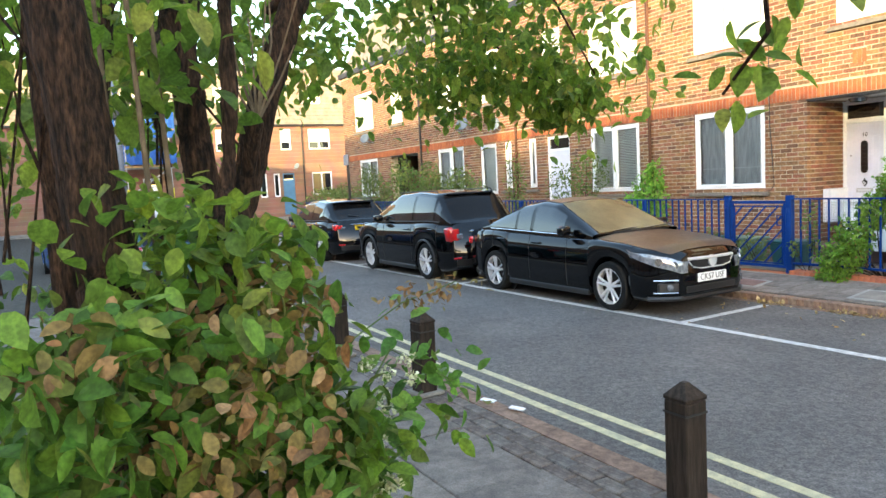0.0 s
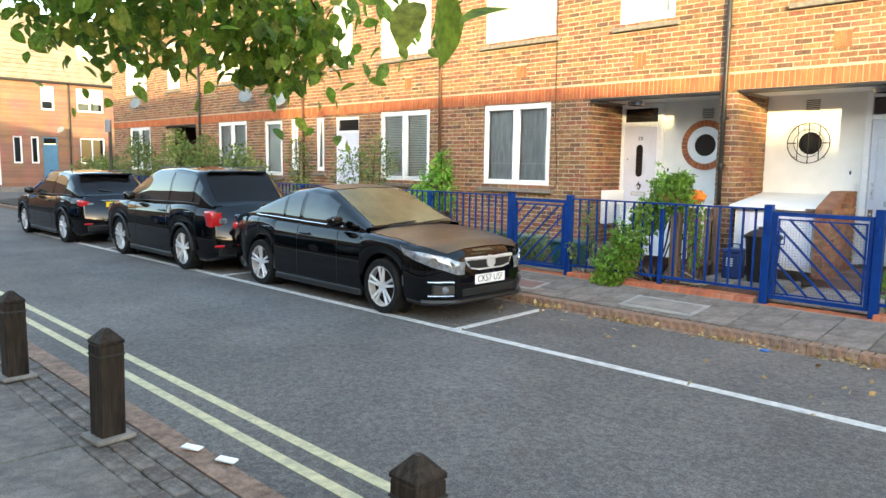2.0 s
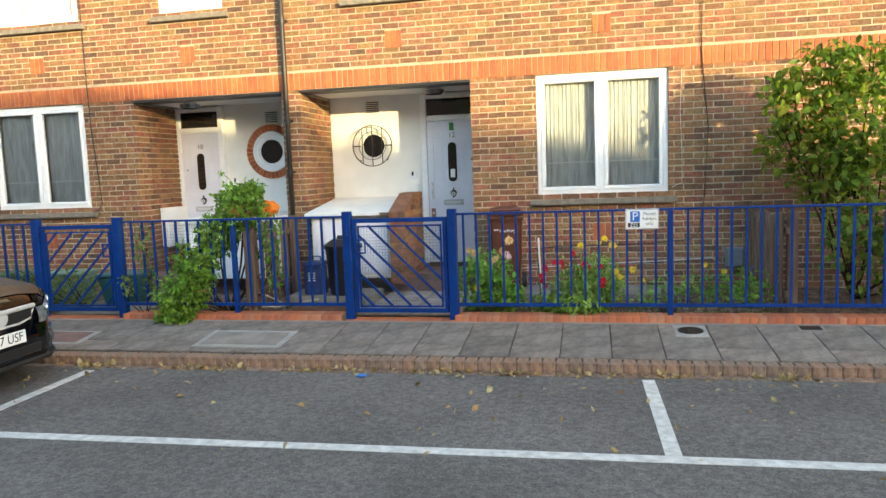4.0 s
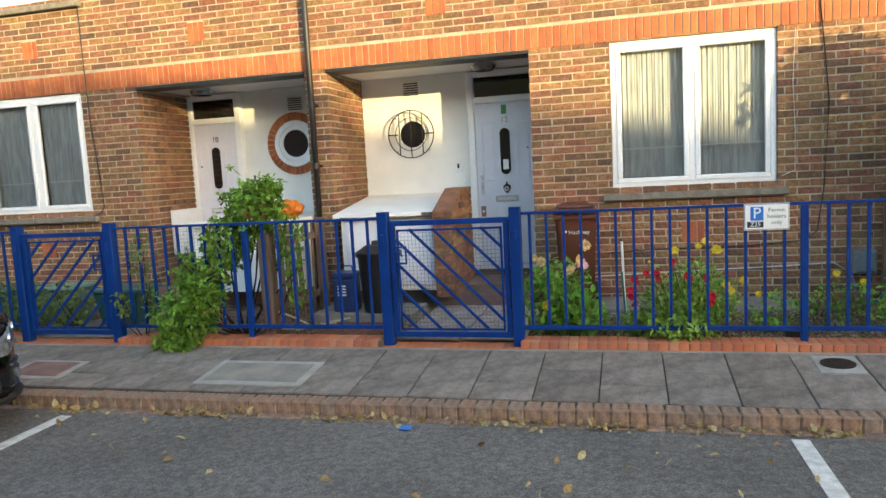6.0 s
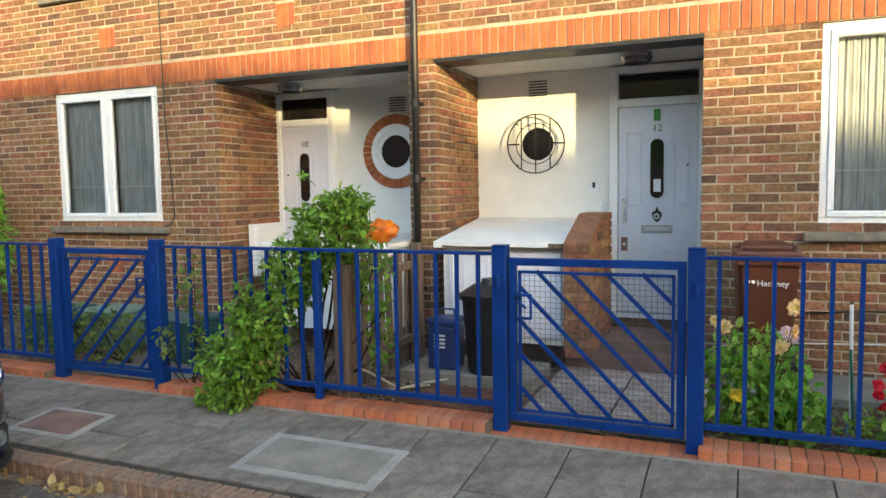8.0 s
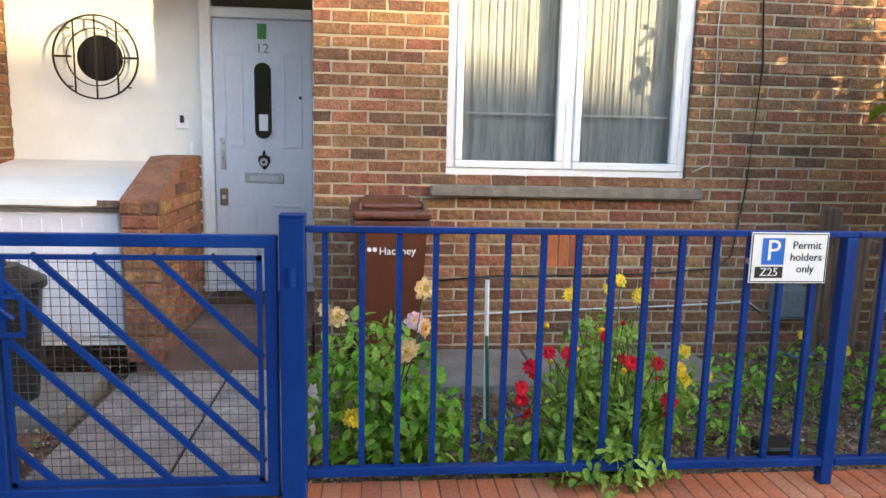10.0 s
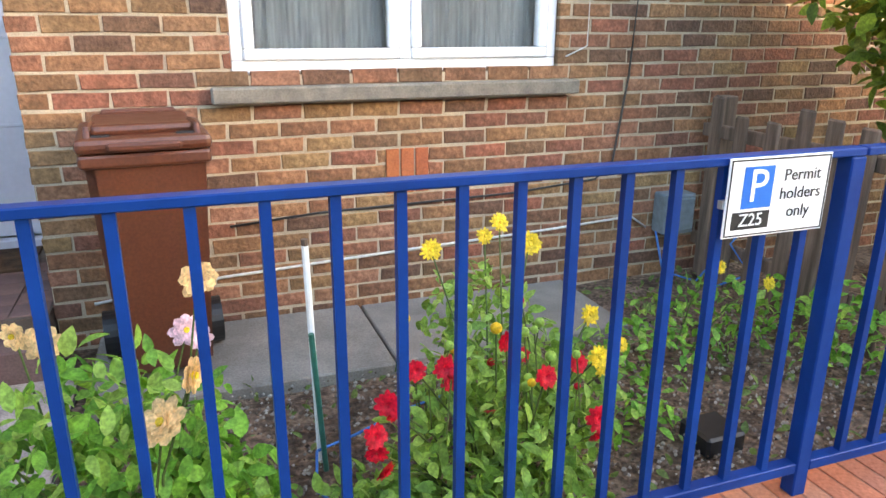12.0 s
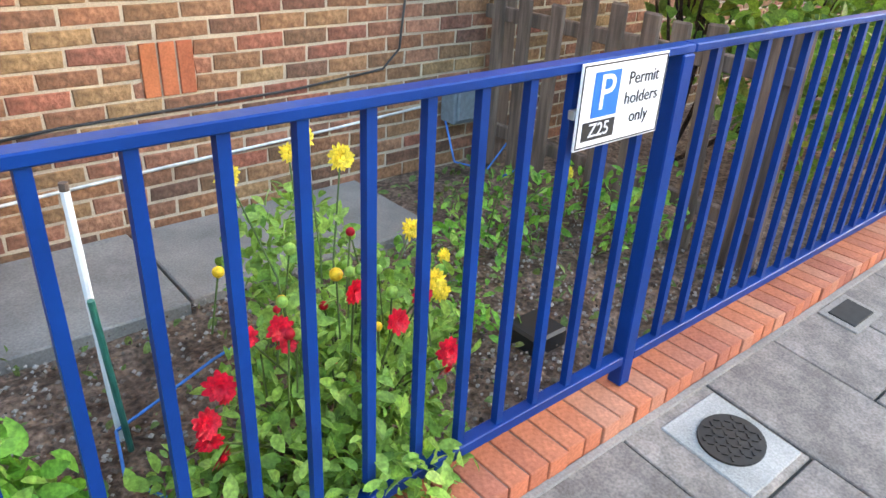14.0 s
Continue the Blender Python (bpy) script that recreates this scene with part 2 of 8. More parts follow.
M_LEAFBRIGHT = leafmat("bright_leaf", [(0.152, 0.365, 0.047), (0.203, 0.464, 0.055), (0.101, 0.287, 0.043), (0.263, 0.486, 0.076), (0.324, 0.497, 0.102)])
M_BUSHBRIGHT = leafmat("bright_bush_leaf", [(0.085, 0.20, 0.03), (0.13, 0.28, 0.04), (0.055, 0.145, 0.025), (0.19, 0.33, 0.06)], trans=0.35, spec=0.25)
M_LEAFMIX = leafmat("autumn_leaf", [(0.215, 0.103, 0.038), (0.352, 0.172, 0.068), (0.167, 0.146, 0.038), (0.45, 0.266, 0.128), (0.137, 0.069, 0.03), (0.293, 0.189, 0.06), (0.127, 0.154, 0.034)], trans=0.25, rough=0.75)
M_LEAFDARK = leafmat("dark_leaf", [(0.14, 0.27, 0.044), (0.224, 0.392, 0.061), (0.322, 0.499, 0.089), (0.168, 0.324, 0.063), (0.392, 0.567, 0.126)])
M_LEAFOLIVE = leafmat("dusty_leaf", [(0.134, 0.21, 0.054), (0.179, 0.252, 0.069), (0.112, 0.178, 0.046), (0.246, 0.273, 0.077)])
M_LEAFMID = leafmat("climber_leaf", [(0.125, 0.264, 0.032), (0.175, 0.348, 0.041), (0.088, 0.192, 0.027), (0.237, 0.396, 0.054), (0.062, 0.144, 0.027)])
M_DRY = leafmat("dry_leaf", [(0.42, 0.30, 0.12), (0.30, 0.18, 0.07), (0.5, 0.4, 0.2), (0.2, 0.11, 0.05)], trans=0.2, rough=0.7)
M_PETRED = leafmat("red_petal", [(0.62, 0.008, 0.03), (0.72, 0.012, 0.04), (0.5, 0.006, 0.02)], trans=0.3)
M_PETYEL = leafmat("yellow_petal", [(0.85, 0.62, 0.03), (0.9, 0.7, 0.06), (0.8, 0.5, 0.02)], trans=0.3)
M_PETPEACH = leafmat("peach_petal", [(0.85, 0.58, 0.25), (0.9, 0.66, 0.34), (0.85, 0.5, 0.18)], trans=0.3)
M_PETPINK = leafmat("pink_petal", [(0.85, 0.45, 0.55), (0.9, 0.65, 0.7), (0.8, 0.3, 0.42)], trans=0.3)
M_ROPE = mat("blue_rope", (0.05, 0.18, 0.5), rough=0.7)
M_CABLE = mat("black_cable", (0.015, 0.015, 0.015), rough=0.5)
M_WCABLE = mat("white_cable", (0.6, 0.59, 0.56), rough=0.5)
M_GREYBOX = mat("grey_box", (0.16, 0.19, 0.21), (0.13, 0.16, 0.18), rough=0.5)
M_PAINTBLK = mat("black_car_paint", (0.0012, 0.0014, 0.002), (0.0016, 0.0018, 0.0025), rough=0.04, spec=0.5, amp=0.03)
# brown base paints the brick front's reflection into dusty black paint
M_DUSTSHEEN = mat("dusty_sheen_paint", (0.030, 0.017, 0.011), (0.02, 0.012, 0.008), scale=4, rough=0.4, coat=0.25, coat_rough=0.25)
# yellowish base holds the sunlit front's hazy reflection along with dust
M_DUSTSHEENGLASS = mat("dusty_sheen_windscreen", (0.12, 0.115, 0.062), (0.085, 0.08, 0.045), scale=3, rough=0.22, spec=0.5, amp=0.08)
M_PAINTTEAL = mat("teal_car_paint", (0.003, 0.05, 0.06), (0.003, 0.043, 0.05), rough=0.3, metal=0.3, coat=0.5, coat_rough=0.04, amp=0.03)
M_PAINTBLUE = mat("blue_car_paint", (0.01, 0.09, 0.30), (0.01, 0.08, 0.26), rough=0.3, coat=1.0, coat_rough=0.04, amp=0.03)
M_CARGLASS = mat("car_glass", (0.008, 0.011, 0.015), (0.010, 0.013, 0.017), rough=0.02, spec=1.0, amp=0.03)
M_REARGLASS = mat("rear_glass", (0.006, 0.006, 0.006), (0.008, 0.007, 0.007), rough=0.03, spec=0.18, amp=0.03)
M_TYRE = mat("tyre", (0.008, 0.008, 0.008), (0.013, 0.0125, 0.012), scale=8, rough=0.85)
M_RIM = mat("alloy_rim", (0.68, 0.68, 0.70), (0.5, 0.5, 0.52), rough=0.35, metal=0.25, amp=0.03)
M_REDLAMP = mat("red_lamp", (0.5, 0.012, 0.015), (0.4, 0.01, 0.012), rough=0.1, coat=1.0, amp=0.03)
M_LAMPCLEAR = mat("clear_lamp", (0.30, 0.32, 0.36), (0.12, 0.13, 0.15), scale=20, rough=0.12, coat=1.0, metal=0.4)
M_PLATEY = mat("yellow_plate", (0.75, 0.52, 0.02), (0.7, 0.48, 0.02), rough=0.4, amp=0.03)
M_ROOF = mat("roof_tile", (0.28, 0.21, 0.16), scale=2, rough=0.9, bump=0.6, bscale=20, island=[(0.24, 0.185, 0.15), (0.29, 0.23, 0.18), (0.21, 0.165, 0.135)])
M_SHEET = mat("blue_sheeting", (0.03, 0.12, 0.42), (0.02, 0.09, 0.32), scale=3, rough=0.6, trans=0.3)
M_STEEL = mat("scaffold_steel", (0.4, 0.4, 0.41), (0.3, 0.3, 0.31), rough=0.5, metal=0.5)
M_YELLOWP = mat("yellow_sleeve", (0.75, 0.6, 0.02), rough=0.5)
M_POLE = mat("grey_pole", (0.16, 0.19, 0.25), (0.13, 0.15, 0.2), rough=0.5)
M_BOARD = mat("scaffold_board", (0.35, 0.22, 0.1), (0.28, 0.17, 0.08), rough=0.8)
M_REDWIN = mat("red_paint", (0.35, 0.03, 0.03), (0.3, 0.025, 0.025), rough=0.5)
M_BLUEDOOR = mat("pale_blue_paint", (0.07, 0.2, 0.33), (0.06, 0.17, 0.29), rough=0.5)


def brick_texture_mat(name, tones, mortar):
    m = bpy.data.materials.new(name)
    m.use_nodes = True
    n, l = m.node_tree.nodes, m.node_tree.links
    p = n["Principled BSDF"]
    tc, mp, bt, no, mx = n.new("ShaderNodeTexCoord"), n.new("ShaderNodeMapping"), n.new("ShaderNodeTexBrick"), n.new("ShaderNodeTexNoise"), n.new("ShaderNodeMix")
    mp.inputs["Rotation"].default_value = (radians(90), 0, radians(90))
    bt.inputs["Scale"].default_value = 1.0
    bt.inputs["Brick Width"].default_value, bt.inputs["Row Height"].default_value, bt.inputs["Mortar Size"].default_value = 0.225, 0.075, 0.006
    bt.inputs["Color1"].default_value, bt.inputs["Color2"].default_value, bt.inputs["Mortar"].default_value = (*tones[0], 1), (*tones[1], 1), (*mortar, 1)
    no.inputs["Scale"].default_value = 1.3
    mx.data_type, mx.blend_type = "RGBA", "MULTIPLY"
    mx.inputs[0].default_value = 0.5
    l.new(tc.outputs["Object"], mp.inputs[0]); l.new(mp.outputs[0], bt.inputs["Vector"])
    l.new(tc.outputs["Object"], no.inputs["Vector"])
    l.new(bt.outputs["Color"], mx.inputs[6]); l.new(no.outputs["Color"], mx.inputs[7])
    l.new(mx.outputs[2], p.inputs["Base Color"])
    p.inputs["Roughness"].default_value = 0.9
    return m
M_FARBRICK = brick_texture_mat("far_brick", [(0.36, 0.18, 0.12), (0.27, 0.135, 0.095)], (0.33, 0.27, 0.21))

# ---- building blocks ----
def thing(name, label, category, at=(0, 0, 0), group="", kind=""):
    e = new(name)
    e.empty_display_size = 0.1
    e.location = at
    e["is_thing"] = 1
    return tagged(e, label, category, group, kind)


def part(name, bm, material, parent=None, label="", smooth=False):
    """Links a bmesh (or mesh) as one object under a thing or a part."""
    if isinstance(bm, bpy.types.Mesh):
        me = bm
    else:
        me = bpy.data.meshes.new(name)
        bm.normal_update()
        bm.to_mesh(me)
        bm.free()
    if smooth:
        me.polygons.foreach_set("use_smooth", [True] * len(me.polygons))
    if not me.materials:
        me.materials.append(material)
    ob = new(name, me)
    if parent:
        ob.parent = parent
        if parent.get("is_thing"):
            ob.matrix_parent_inverse = Matrix.Translation(-Vector(parent.location))
    if label:
        ob["label"] = label
    return ob


def B():
    return bmesh.new()


def box(bm, x0, x1, y0, y1, z0, z1, bevel=0.0, m=None, seg=1):
    r = bmesh.ops.create_cube(bm, size=1.0)
    vs = r["verts"]
    t = Matrix.Translation(((x0 + x1) / 2, (y0 + y1) / 2, (z0 + z1) / 2)) @ Matrix.Diagonal((x1 - x0, y1 - y0, z1 - z0, 1))
    bmesh.ops.transform(bm, matrix=(m @ t) if m else t, verts=vs)
    if bevel:
        es = list({e for v in vs for e in v.link_edges})
        bmesh.ops.bevel(bm, geom=es, offset=bevel, segments=seg, affect="EDGES", profile=0.5)
    return bm


def bx(x0, x1, y0, y1, z0, z1, bevel=0.0, seg=1):
    return box(B(), x0, x1, y0, y1, z0, z1, bevel, None, seg)


def cyl(bm, a, b, r1, r2=None, seg=12, caps=True):
    a, b = Vector(a), Vector(b)
    d = b - a
    q = d.to_track_quat("Z", "Y").to_matrix().to_4x4()
    bmesh.ops.create_cone(bm, cap_ends=caps, segments=seg, radius1=r1, radius2=r1 if r2 is None else r2, depth=d.length,
                          matrix=Matrix.Translation((a + b) / 2) @ q)
    return bm


def tube(pts, r, seg=8, taper=1.0):
    """A tapering tube along a list of places."""
    bm = B()
    pts = [Vector(p) for p in pts]
    rings = []
    for i, p in enumerate(pts):
        d = (pts[min(i + 1, len(pts) - 1)] - pts[max(i - 1, 0)]).normalized()
        q = d.to_track_quat("Z", "Y")
        rad = r * (1 + (taper - 1) * i / (len(pts) - 1))
        rings.append([bm.verts.new(p + q @ Vector((rad * math.cos(2 * math.pi * k / seg), rad * math.sin(2 * math.pi * k / seg), 0))) for k in range(seg)])
    for r0, r1 in zip(rings, rings[1:]):
        for k in range(seg):
            bm.faces.new((r0[k], r0[(k + 1) % seg], r1[(k + 1) % seg], r1[k]))
    bm.faces.new(rings[0][::-1])
    bm.faces.new(rings[-1])
    return bm


def tubes(lists, r, seg=5, taper=1.0):
    out = B()
    for pts in lists:
        b = tube(pts, r, seg, taper)
        me = bpy.data.meshes.new("t")
        b.to_mesh(me)
        b.free()
        out.from_mesh(me)
        bpy.data.meshes.remove(me)
    return out


def ring(bm, c, r0, r1, y0, y1, seg=40):
    """A flat annulus in the xz plane between y0 and y1."""
    vs = []
    for k in range(seg):
        a = 2 * math.pi * k / seg
        ca, sa = math.cos(a), math.sin(a)
        vs.append([bm.verts.new((c[0] + r * ca, y, c[1] + r * sa)) for r, y in ((r0, y0), (r1, y0), (r1, y1), (r0, y1))])
    for k in range(seg):
        a, b = vs[k], vs[(k + 1) % seg]
        for i in range(4):
            bm.faces.new((a[i], a[(i + 1) % 4], b[(i + 1) % 4], b[i]))
    bmesh.ops.recalc_face_normals(bm, faces=bm.faces)
    return bm


def boxes_mesh(name, cells, jit=0.0, bev=0.0, rng=None, rough=0.0):
    """One mesh of many boxes (x0,x1,y0,y1,z0,z1); the front (-y) is bevelled in, its corners uneven by rough."""
    v, f = [], []
    for c in cells:
        x0, x1, y0, y1, z0, z1 = c
        j = rng.uniform(-jit, jit) if rng else 0
        b = bev
        o = len(v)
        v += [(x0, y1, z0), (x1, y1, z0), (x1, y1, z1), (x0, y1, z1),
              (x0, y0 + b + j, z0), (x1, y0 + b + j, z0), (x1, y0 + b + j, z1), (x0, y0 + b + j, z1),
              (x0 + b, y0 + j, z0 + b), (x1 - b, y0 + j, z0 + b), (x1 - b, y0 + j, z1 - b), (x0 + b, y0 + j, z1 - b)]
        if rough:
            for i in range(4):
                ox, oz = rng.uniform(-rough, rough), rng.uniform(-rough, rough)
                for k in (o + 4 + i, o + 8 + i):
                    v[k] = (v[k][0] + ox, v[k][1], v[k][2] + oz)
        for a in ((0, 1, 5, 4), (1, 2, 6, 5), (2, 3, 7, 6), (3, 0, 4, 7), (4, 5, 9, 8), (5, 6, 10, 9), (6, 7, 11, 10), (7, 4, 8, 11), (8, 9, 10, 11)):
            f.append(tuple(o + i for i in a))
    me = bpy.data.meshes.new(name)
    me.from_pydata(v, [], f)
    return me


def text(name, body, size, m, material, parent, width=None, depth=0.001):
    """Raised letters as a mesh; m places them, x along the line and z out of the face."""
    cu = bpy.data.curves.new(name, "FONT")
    cu.body, cu.size, cu.align_x, cu.align_y, cu.extrude, cu.resolution_u = body, size, "CENTER", "CENTER", depth, 3
    tmp = new("tmp", cu)
    dg = bpy.context.evaluated_depsgraph_get()
    me = bpy.data.meshes.new_from_object(tmp.evaluated_get(dg))
    bpy.data.objects.remove(tmp)
    if width:
        w = max(v.co.x for v in me.vertices) - min(v.co.x for v in me.vertices)
        me.transform(Matrix.Diagonal((width / w, 1, 1, 1)))
    me.transform(m)
    me.materials.clear()
    return part(name, me, material, parent)


def leaves(name, spots, size, material, parent, rng, droop=0.3, spread=1.0, ratio=0.55, label=""):
    """Many curved, folded oval leaves, one at each spot; size is a range of lengths."""
    n = len(spots)
    S = np.array(spots, float)
    u = rng.normal(size=(n, 3)) * spread
    u[:, 2] -= droop
    u /= np.linalg.norm(u, axis=1)[:, None]
    w = rng.normal(size=(n, 3))
    w[:, 2] *= 0.35
    w -= (w * u).sum(1)[:, None] * u
    w /= np.linalg.norm(w, axis=1)[:, None]
    nn = np.cross(u, w)
    nn *= np.where(nn[:, 2] < 0, -1.0, 1.0)[:, None]
    L = rng.uniform(size[0], size[1], n)[:, None]
    W = L * ratio * 0.5 * rng.uniform(0.85, 1.15, n)[:, None]
    bend = L * rng.uniform(0.05, 0.3, n)[:, None]
    pts = [S]
    for t, k in ((0.18, 0.72), (0.42, 1.0), (0.68, 0.82), (0.88, 0.38)):
        m = S + u * L * t - nn * bend * t * t
        pts += [m + w * W * k + nn * W * k * 0.3, m, m - w * W * k + nn * W * k * 0.3]
    pts.append(S + u * L - nn * bend)
    V = np.stack(pts, 1).reshape(-1, 3)
    o = np.arange(n)[:, None] * 14
    faces = []
    for q in ((0, 2, 1), (0, 3, 2), (10, 11, 13), (11, 12, 13)):
        faces += [tuple(r) for r in (o + np.array([q])).tolist()]
    for b in (1, 4, 7):
        for q in ((b, b + 1, b + 4, b + 3), (b + 1, b + 2, b + 5, b + 4)):
            faces += [tuple(r) for r in (o + np.array([q])).tolist()]
    me = bpy.data.meshes.new(name)
    me.from_pydata(V.tolist(), [], faces)
    ob = part(name, me, material, parent, label, smooth=True)
    ob["kind"] = "stuff"
    return ob


def cloud(rng, n, c, r, shell=0.0):
    """n random spots in an ellipsoid, thinned towards the inside by shell."""
    d = rng.normal(size=(n, 3))
    d /= np.linalg.norm(d, axis=1)[:, None]
    rad = rng.uniform(shell, 1.0, n) ** (1 / 2.2)
    return (np.array(c) + d * rad[:, None] * np.array(r)).tolist()


RNG = np.random.default_rng(7)
PR = random.Random(11)

# ---- ground ----
road = tagged(part("road", bx(-260, 260, -260, 260, -0.45, -0.15), M_ASPHALT), "worn dark grey asphalt street with loose grit", "road", kind="structure")


def strip(name, x0, x1, y0, y1, z, material, label, cat, th=0.004):
    return tagged(part(name, bx(x0, x1, y0, y1, z, z + th), material), label, cat, kind="structure")


# parking bay lines and double yellow lines
BAY = math.atan(0.02)
strip("bay_line", -17.4, 7.5, -4.93, -4.83, -0.15, M_WHITELINE, "worn white parking bay line on the asphalt", "road marking").rotation_euler[2] = BAY
for i, xb in enumerate((1.98, -3.1, -8.05, -12.6)):
    strip("bay_divider", xb - 0.14, xb - 0.04, -4.825, -3.28, -0.15, M_WHITELINE, "worn white parking bay divider on the asphalt", "road marking").rotation_euler[2] = BAY
strip("yellow_line", -14, 12, -7.94, -7.86, -0.15, M_YELLOW, "faded yellow no-parking line along the kerb", "road marking")
strip("yellow_line", -14, 12, -8.16, -8.08, -0.15, M_YELLOW, "faded yellow no-parking line along the kerb", "road marking")

SL = math.atan2(0.104, 1.0)


def pave_z(y):
    """Surface of the sloping north pavement."""
    return -0.05 + (y + 3.05) * 0.104


pave_n = tagged(part("pavement_north", box(B(), -30, 14, -0.52, 0.52, -0.3, -0.012, m=pose(0, -2.54, pave_z(-2.54), math.degrees(SL), 0, 0)), M_SLABJ), "grey slab pavement beside the railings", "pavement", kind="structure")
pave_s = tagged(part("pavement_south", bx(-40, 40, -30, -8.46, -0.45, -0.095), M_SLABJ), "grey slab pavement with a strip of small setts", "pavement", kind="structure")
garden = tagged(part("garden_soil", B(), M_SOIL), "dark bare soil of the front gardens", "soil", kind="structure")
_me = garden.data
_bm = bmesh.new()
_nx, _ny = 160, 24
_g = [[_bm.verts.new((-26 + 40 * i / _nx, -1.83 + 1.87 * j / _ny, 0.055 + 0.03 * noise.noise(Vector((i * 0.8, j * 0.8, 0))) + 0.015 * noise.noise(Vector((i * 2.1, j * 2.3, 4))))) for j in range(_ny + 1)] for i in range(_nx + 1)]
for i in range(_nx):
    for j in range(_ny):
        _bm.faces.new((_g[i][j], _g[i + 1][j], _g[i + 1][j + 1], _g[i][j + 1]))
_bm.to_mesh(_me)
_bm.free()

# ---- terrace front wall ----
BANDZ = 2.735
PORCHES = [(-4.75, -2.52), (-2.26, 0.04), (-21.1, -18.95)]
WINS = [(0.86, 2.45), (-7.14, -5.55), (-10.2, -8.62), (-17.58, -15.94), (-24.05, -22.3)]
MID = [(-12.64, -12.3, 1.4, 2.70), (-13.75, -13.42, 1.4, 2.70), (-15.02, -14.15, 1.25, 2.70)]
UPPERS = [(0.86, 2.45), (-7.14, -5.5), (-10.2, -8.62), (-4.26, -3.29), (-1.53, -0.56), (-11.95, -11.2), (-17.53, -16.0), (-20.9, -20.0), (-24.25, -22.5), (-14.9, -13.9), (3.7, 5.3)]
DOORW = (-11.85, -10.95)
OPEN = [(a, b, 0.0, 2.72) for a, b in PORCHES] + [(a, b, 1.235, BANDZ) for a, b in WINS] + MID + [(DOORW[0], DOORW[1], 0.28, 2.68)] + [(a, b, 3.87, 5.32) for a, b in UPPERS] + [(5.6, 7.2, 1.235, BANDZ)]
WX0, WX1, WZ1 = -25.5, 13.0, 6.15


def wall_cells(x0, x1, z0, z1, openings):
    xs = sorted({x0, x1, *[v for o in openings for v in o[:2] if x0 < v < x1]})
    out = []
    for a, b in zip(xs, xs[1:]):
        zs = [(o[2], o[3]) for o in openings if o[0] <= a + 1e-6 and o[1] >= b - 1e-6]
        zs.sort()
        z = z0
        for lo, hi in zs:
            if lo > z:
                out.append((a, b, z, lo))
            z = max(z, hi)
        if z < z1:
            out.append((a, b, z, z1))
    return out


wall = tagged(part("wall_north", boxes_mesh("wall", [(a, b, 0.005, 0.30, lo, hi) for a, b, lo, hi in wall_cells(WX0, WX1, -0.1, WZ1, OPEN)]), M_MORTAR),
              "brown stock brick terrace front with red soldier course", "wall", kind="structure")


def brick_cells(x0, x1, z0, z1, openings, y0=0.0, y1=0.10, skip=None):
    cells = []
    rows = int(round((z1 - z0) / 0.075))
    for r in range(rows):
        za = z0 + r * 0.075 + 0.0065
        zb = za + 0.062
        x = x0 - (0.1125 if r % 2 else 0)
        while x < x1:
            segs = [(max(x + 0.006, x0), min(x + 0.219, x1))]
            for o in openings:
                if za < o[3] - 0.02 and zb > o[2] + 0.02:
                    nxt = []
                    for a, b in segs:
                        if o[1] <= a or o[0] >= b:
                            nxt.append((a, b))
                        else:
                            if o[0] > a:
                                nxt.append((a, o[0] + 0.004))
                            if o[1] < b:
                                nxt.append((o[1] - 0.004, b))
                    segs = nxt
            for a, b in segs:
                if b - a > 0.012 and not (skip and skip(a, b, za, zb)):
                    cells.append((a, b, y0, y1, za, zb))
            x += 0.225
    return cells


VENTS = [(1.54, 0.66), (1.56, 3.19), (-1.05, 3.19), (-3.97, 3.19), (-6.4, 0.66), (-6.35, 3.19), (-9.4, 3.19)]
BLOCK = OPEN + [(x, x + 0.225, z, z + 0.225) for x, z in VENTS] + [(WX0, WX1, BANDZ, BANDZ + 0.225)]
near = lambda a, b, lo, hi: a > 0.72 and b < 2.95 and lo > 0.1 and hi < 1.15
wall_part = part("brickwork", boxes_mesh("brickwork", brick_cells(WX0, WX1, 0.06, 6.06, BLOCK, skip=near), 0.003, 0.003, PR, 0.0035), M_BRICK, wall)
wall_part["kind"] = "stuff"
# red bricks on end above the openings
sold = []
x = WX0
while x < WX1:
    sold.append((x + 0.0055, x + 0.0695, -0.004, 0.1, BANDZ + 0.005, BANDZ + 0.22))
    x += 0.075
sp = part("soldier_course", boxes_mesh("soldier_course", sold, 0.0015, 0.003, PR, 0.002), M_REDBRICK, wall, "orange-red bricks set on end")
sp["kind"] = "stuff"
for vx, vz in VENTS:
    part("vent_bricks", boxes_mesh("vent_bricks", [(vx + i * 0.075 + 0.004, vx + i * 0.075 + 0.069, -0.006, 0.1, vz + 0.005, vz + 0.22) for i in range(3)], 0.002, 0.003, PR), M_REDBRICK, wall, "three red bricks on end")
# eaves board and pitched roof above the terrace
tagged(part("eaves", bx(WX0, WX1, -0.12, 0.3, WZ1, WZ1 + 0.18), M_PIPE), "dark eaves board and gutter", "eaves", kind="structure")
_bm = B()
_v = [_bm.verts.new(p) for p in ((WX0, 0.0, 6.33), (WX1, 0.0, 6.33), (WX1, 1.6, 8.9), (WX0, 1.6, 8.9), (WX0, 9, 8.9), (WX1, 9, 8.9), (WX1, 9, 6.33), (WX0, 9, 6.33))]
for q in ((0, 1, 2, 3), (3, 2, 5, 4), (4, 5, 6, 7), (0, 3, 4, 7), (1, 6, 5, 2)):
    _bm.faces.new([_v[i] for i in q])
tagged(part("roof_north", _bm, M_ROOF), "steep brown tiled terrace roof", "roof", kind="structure")
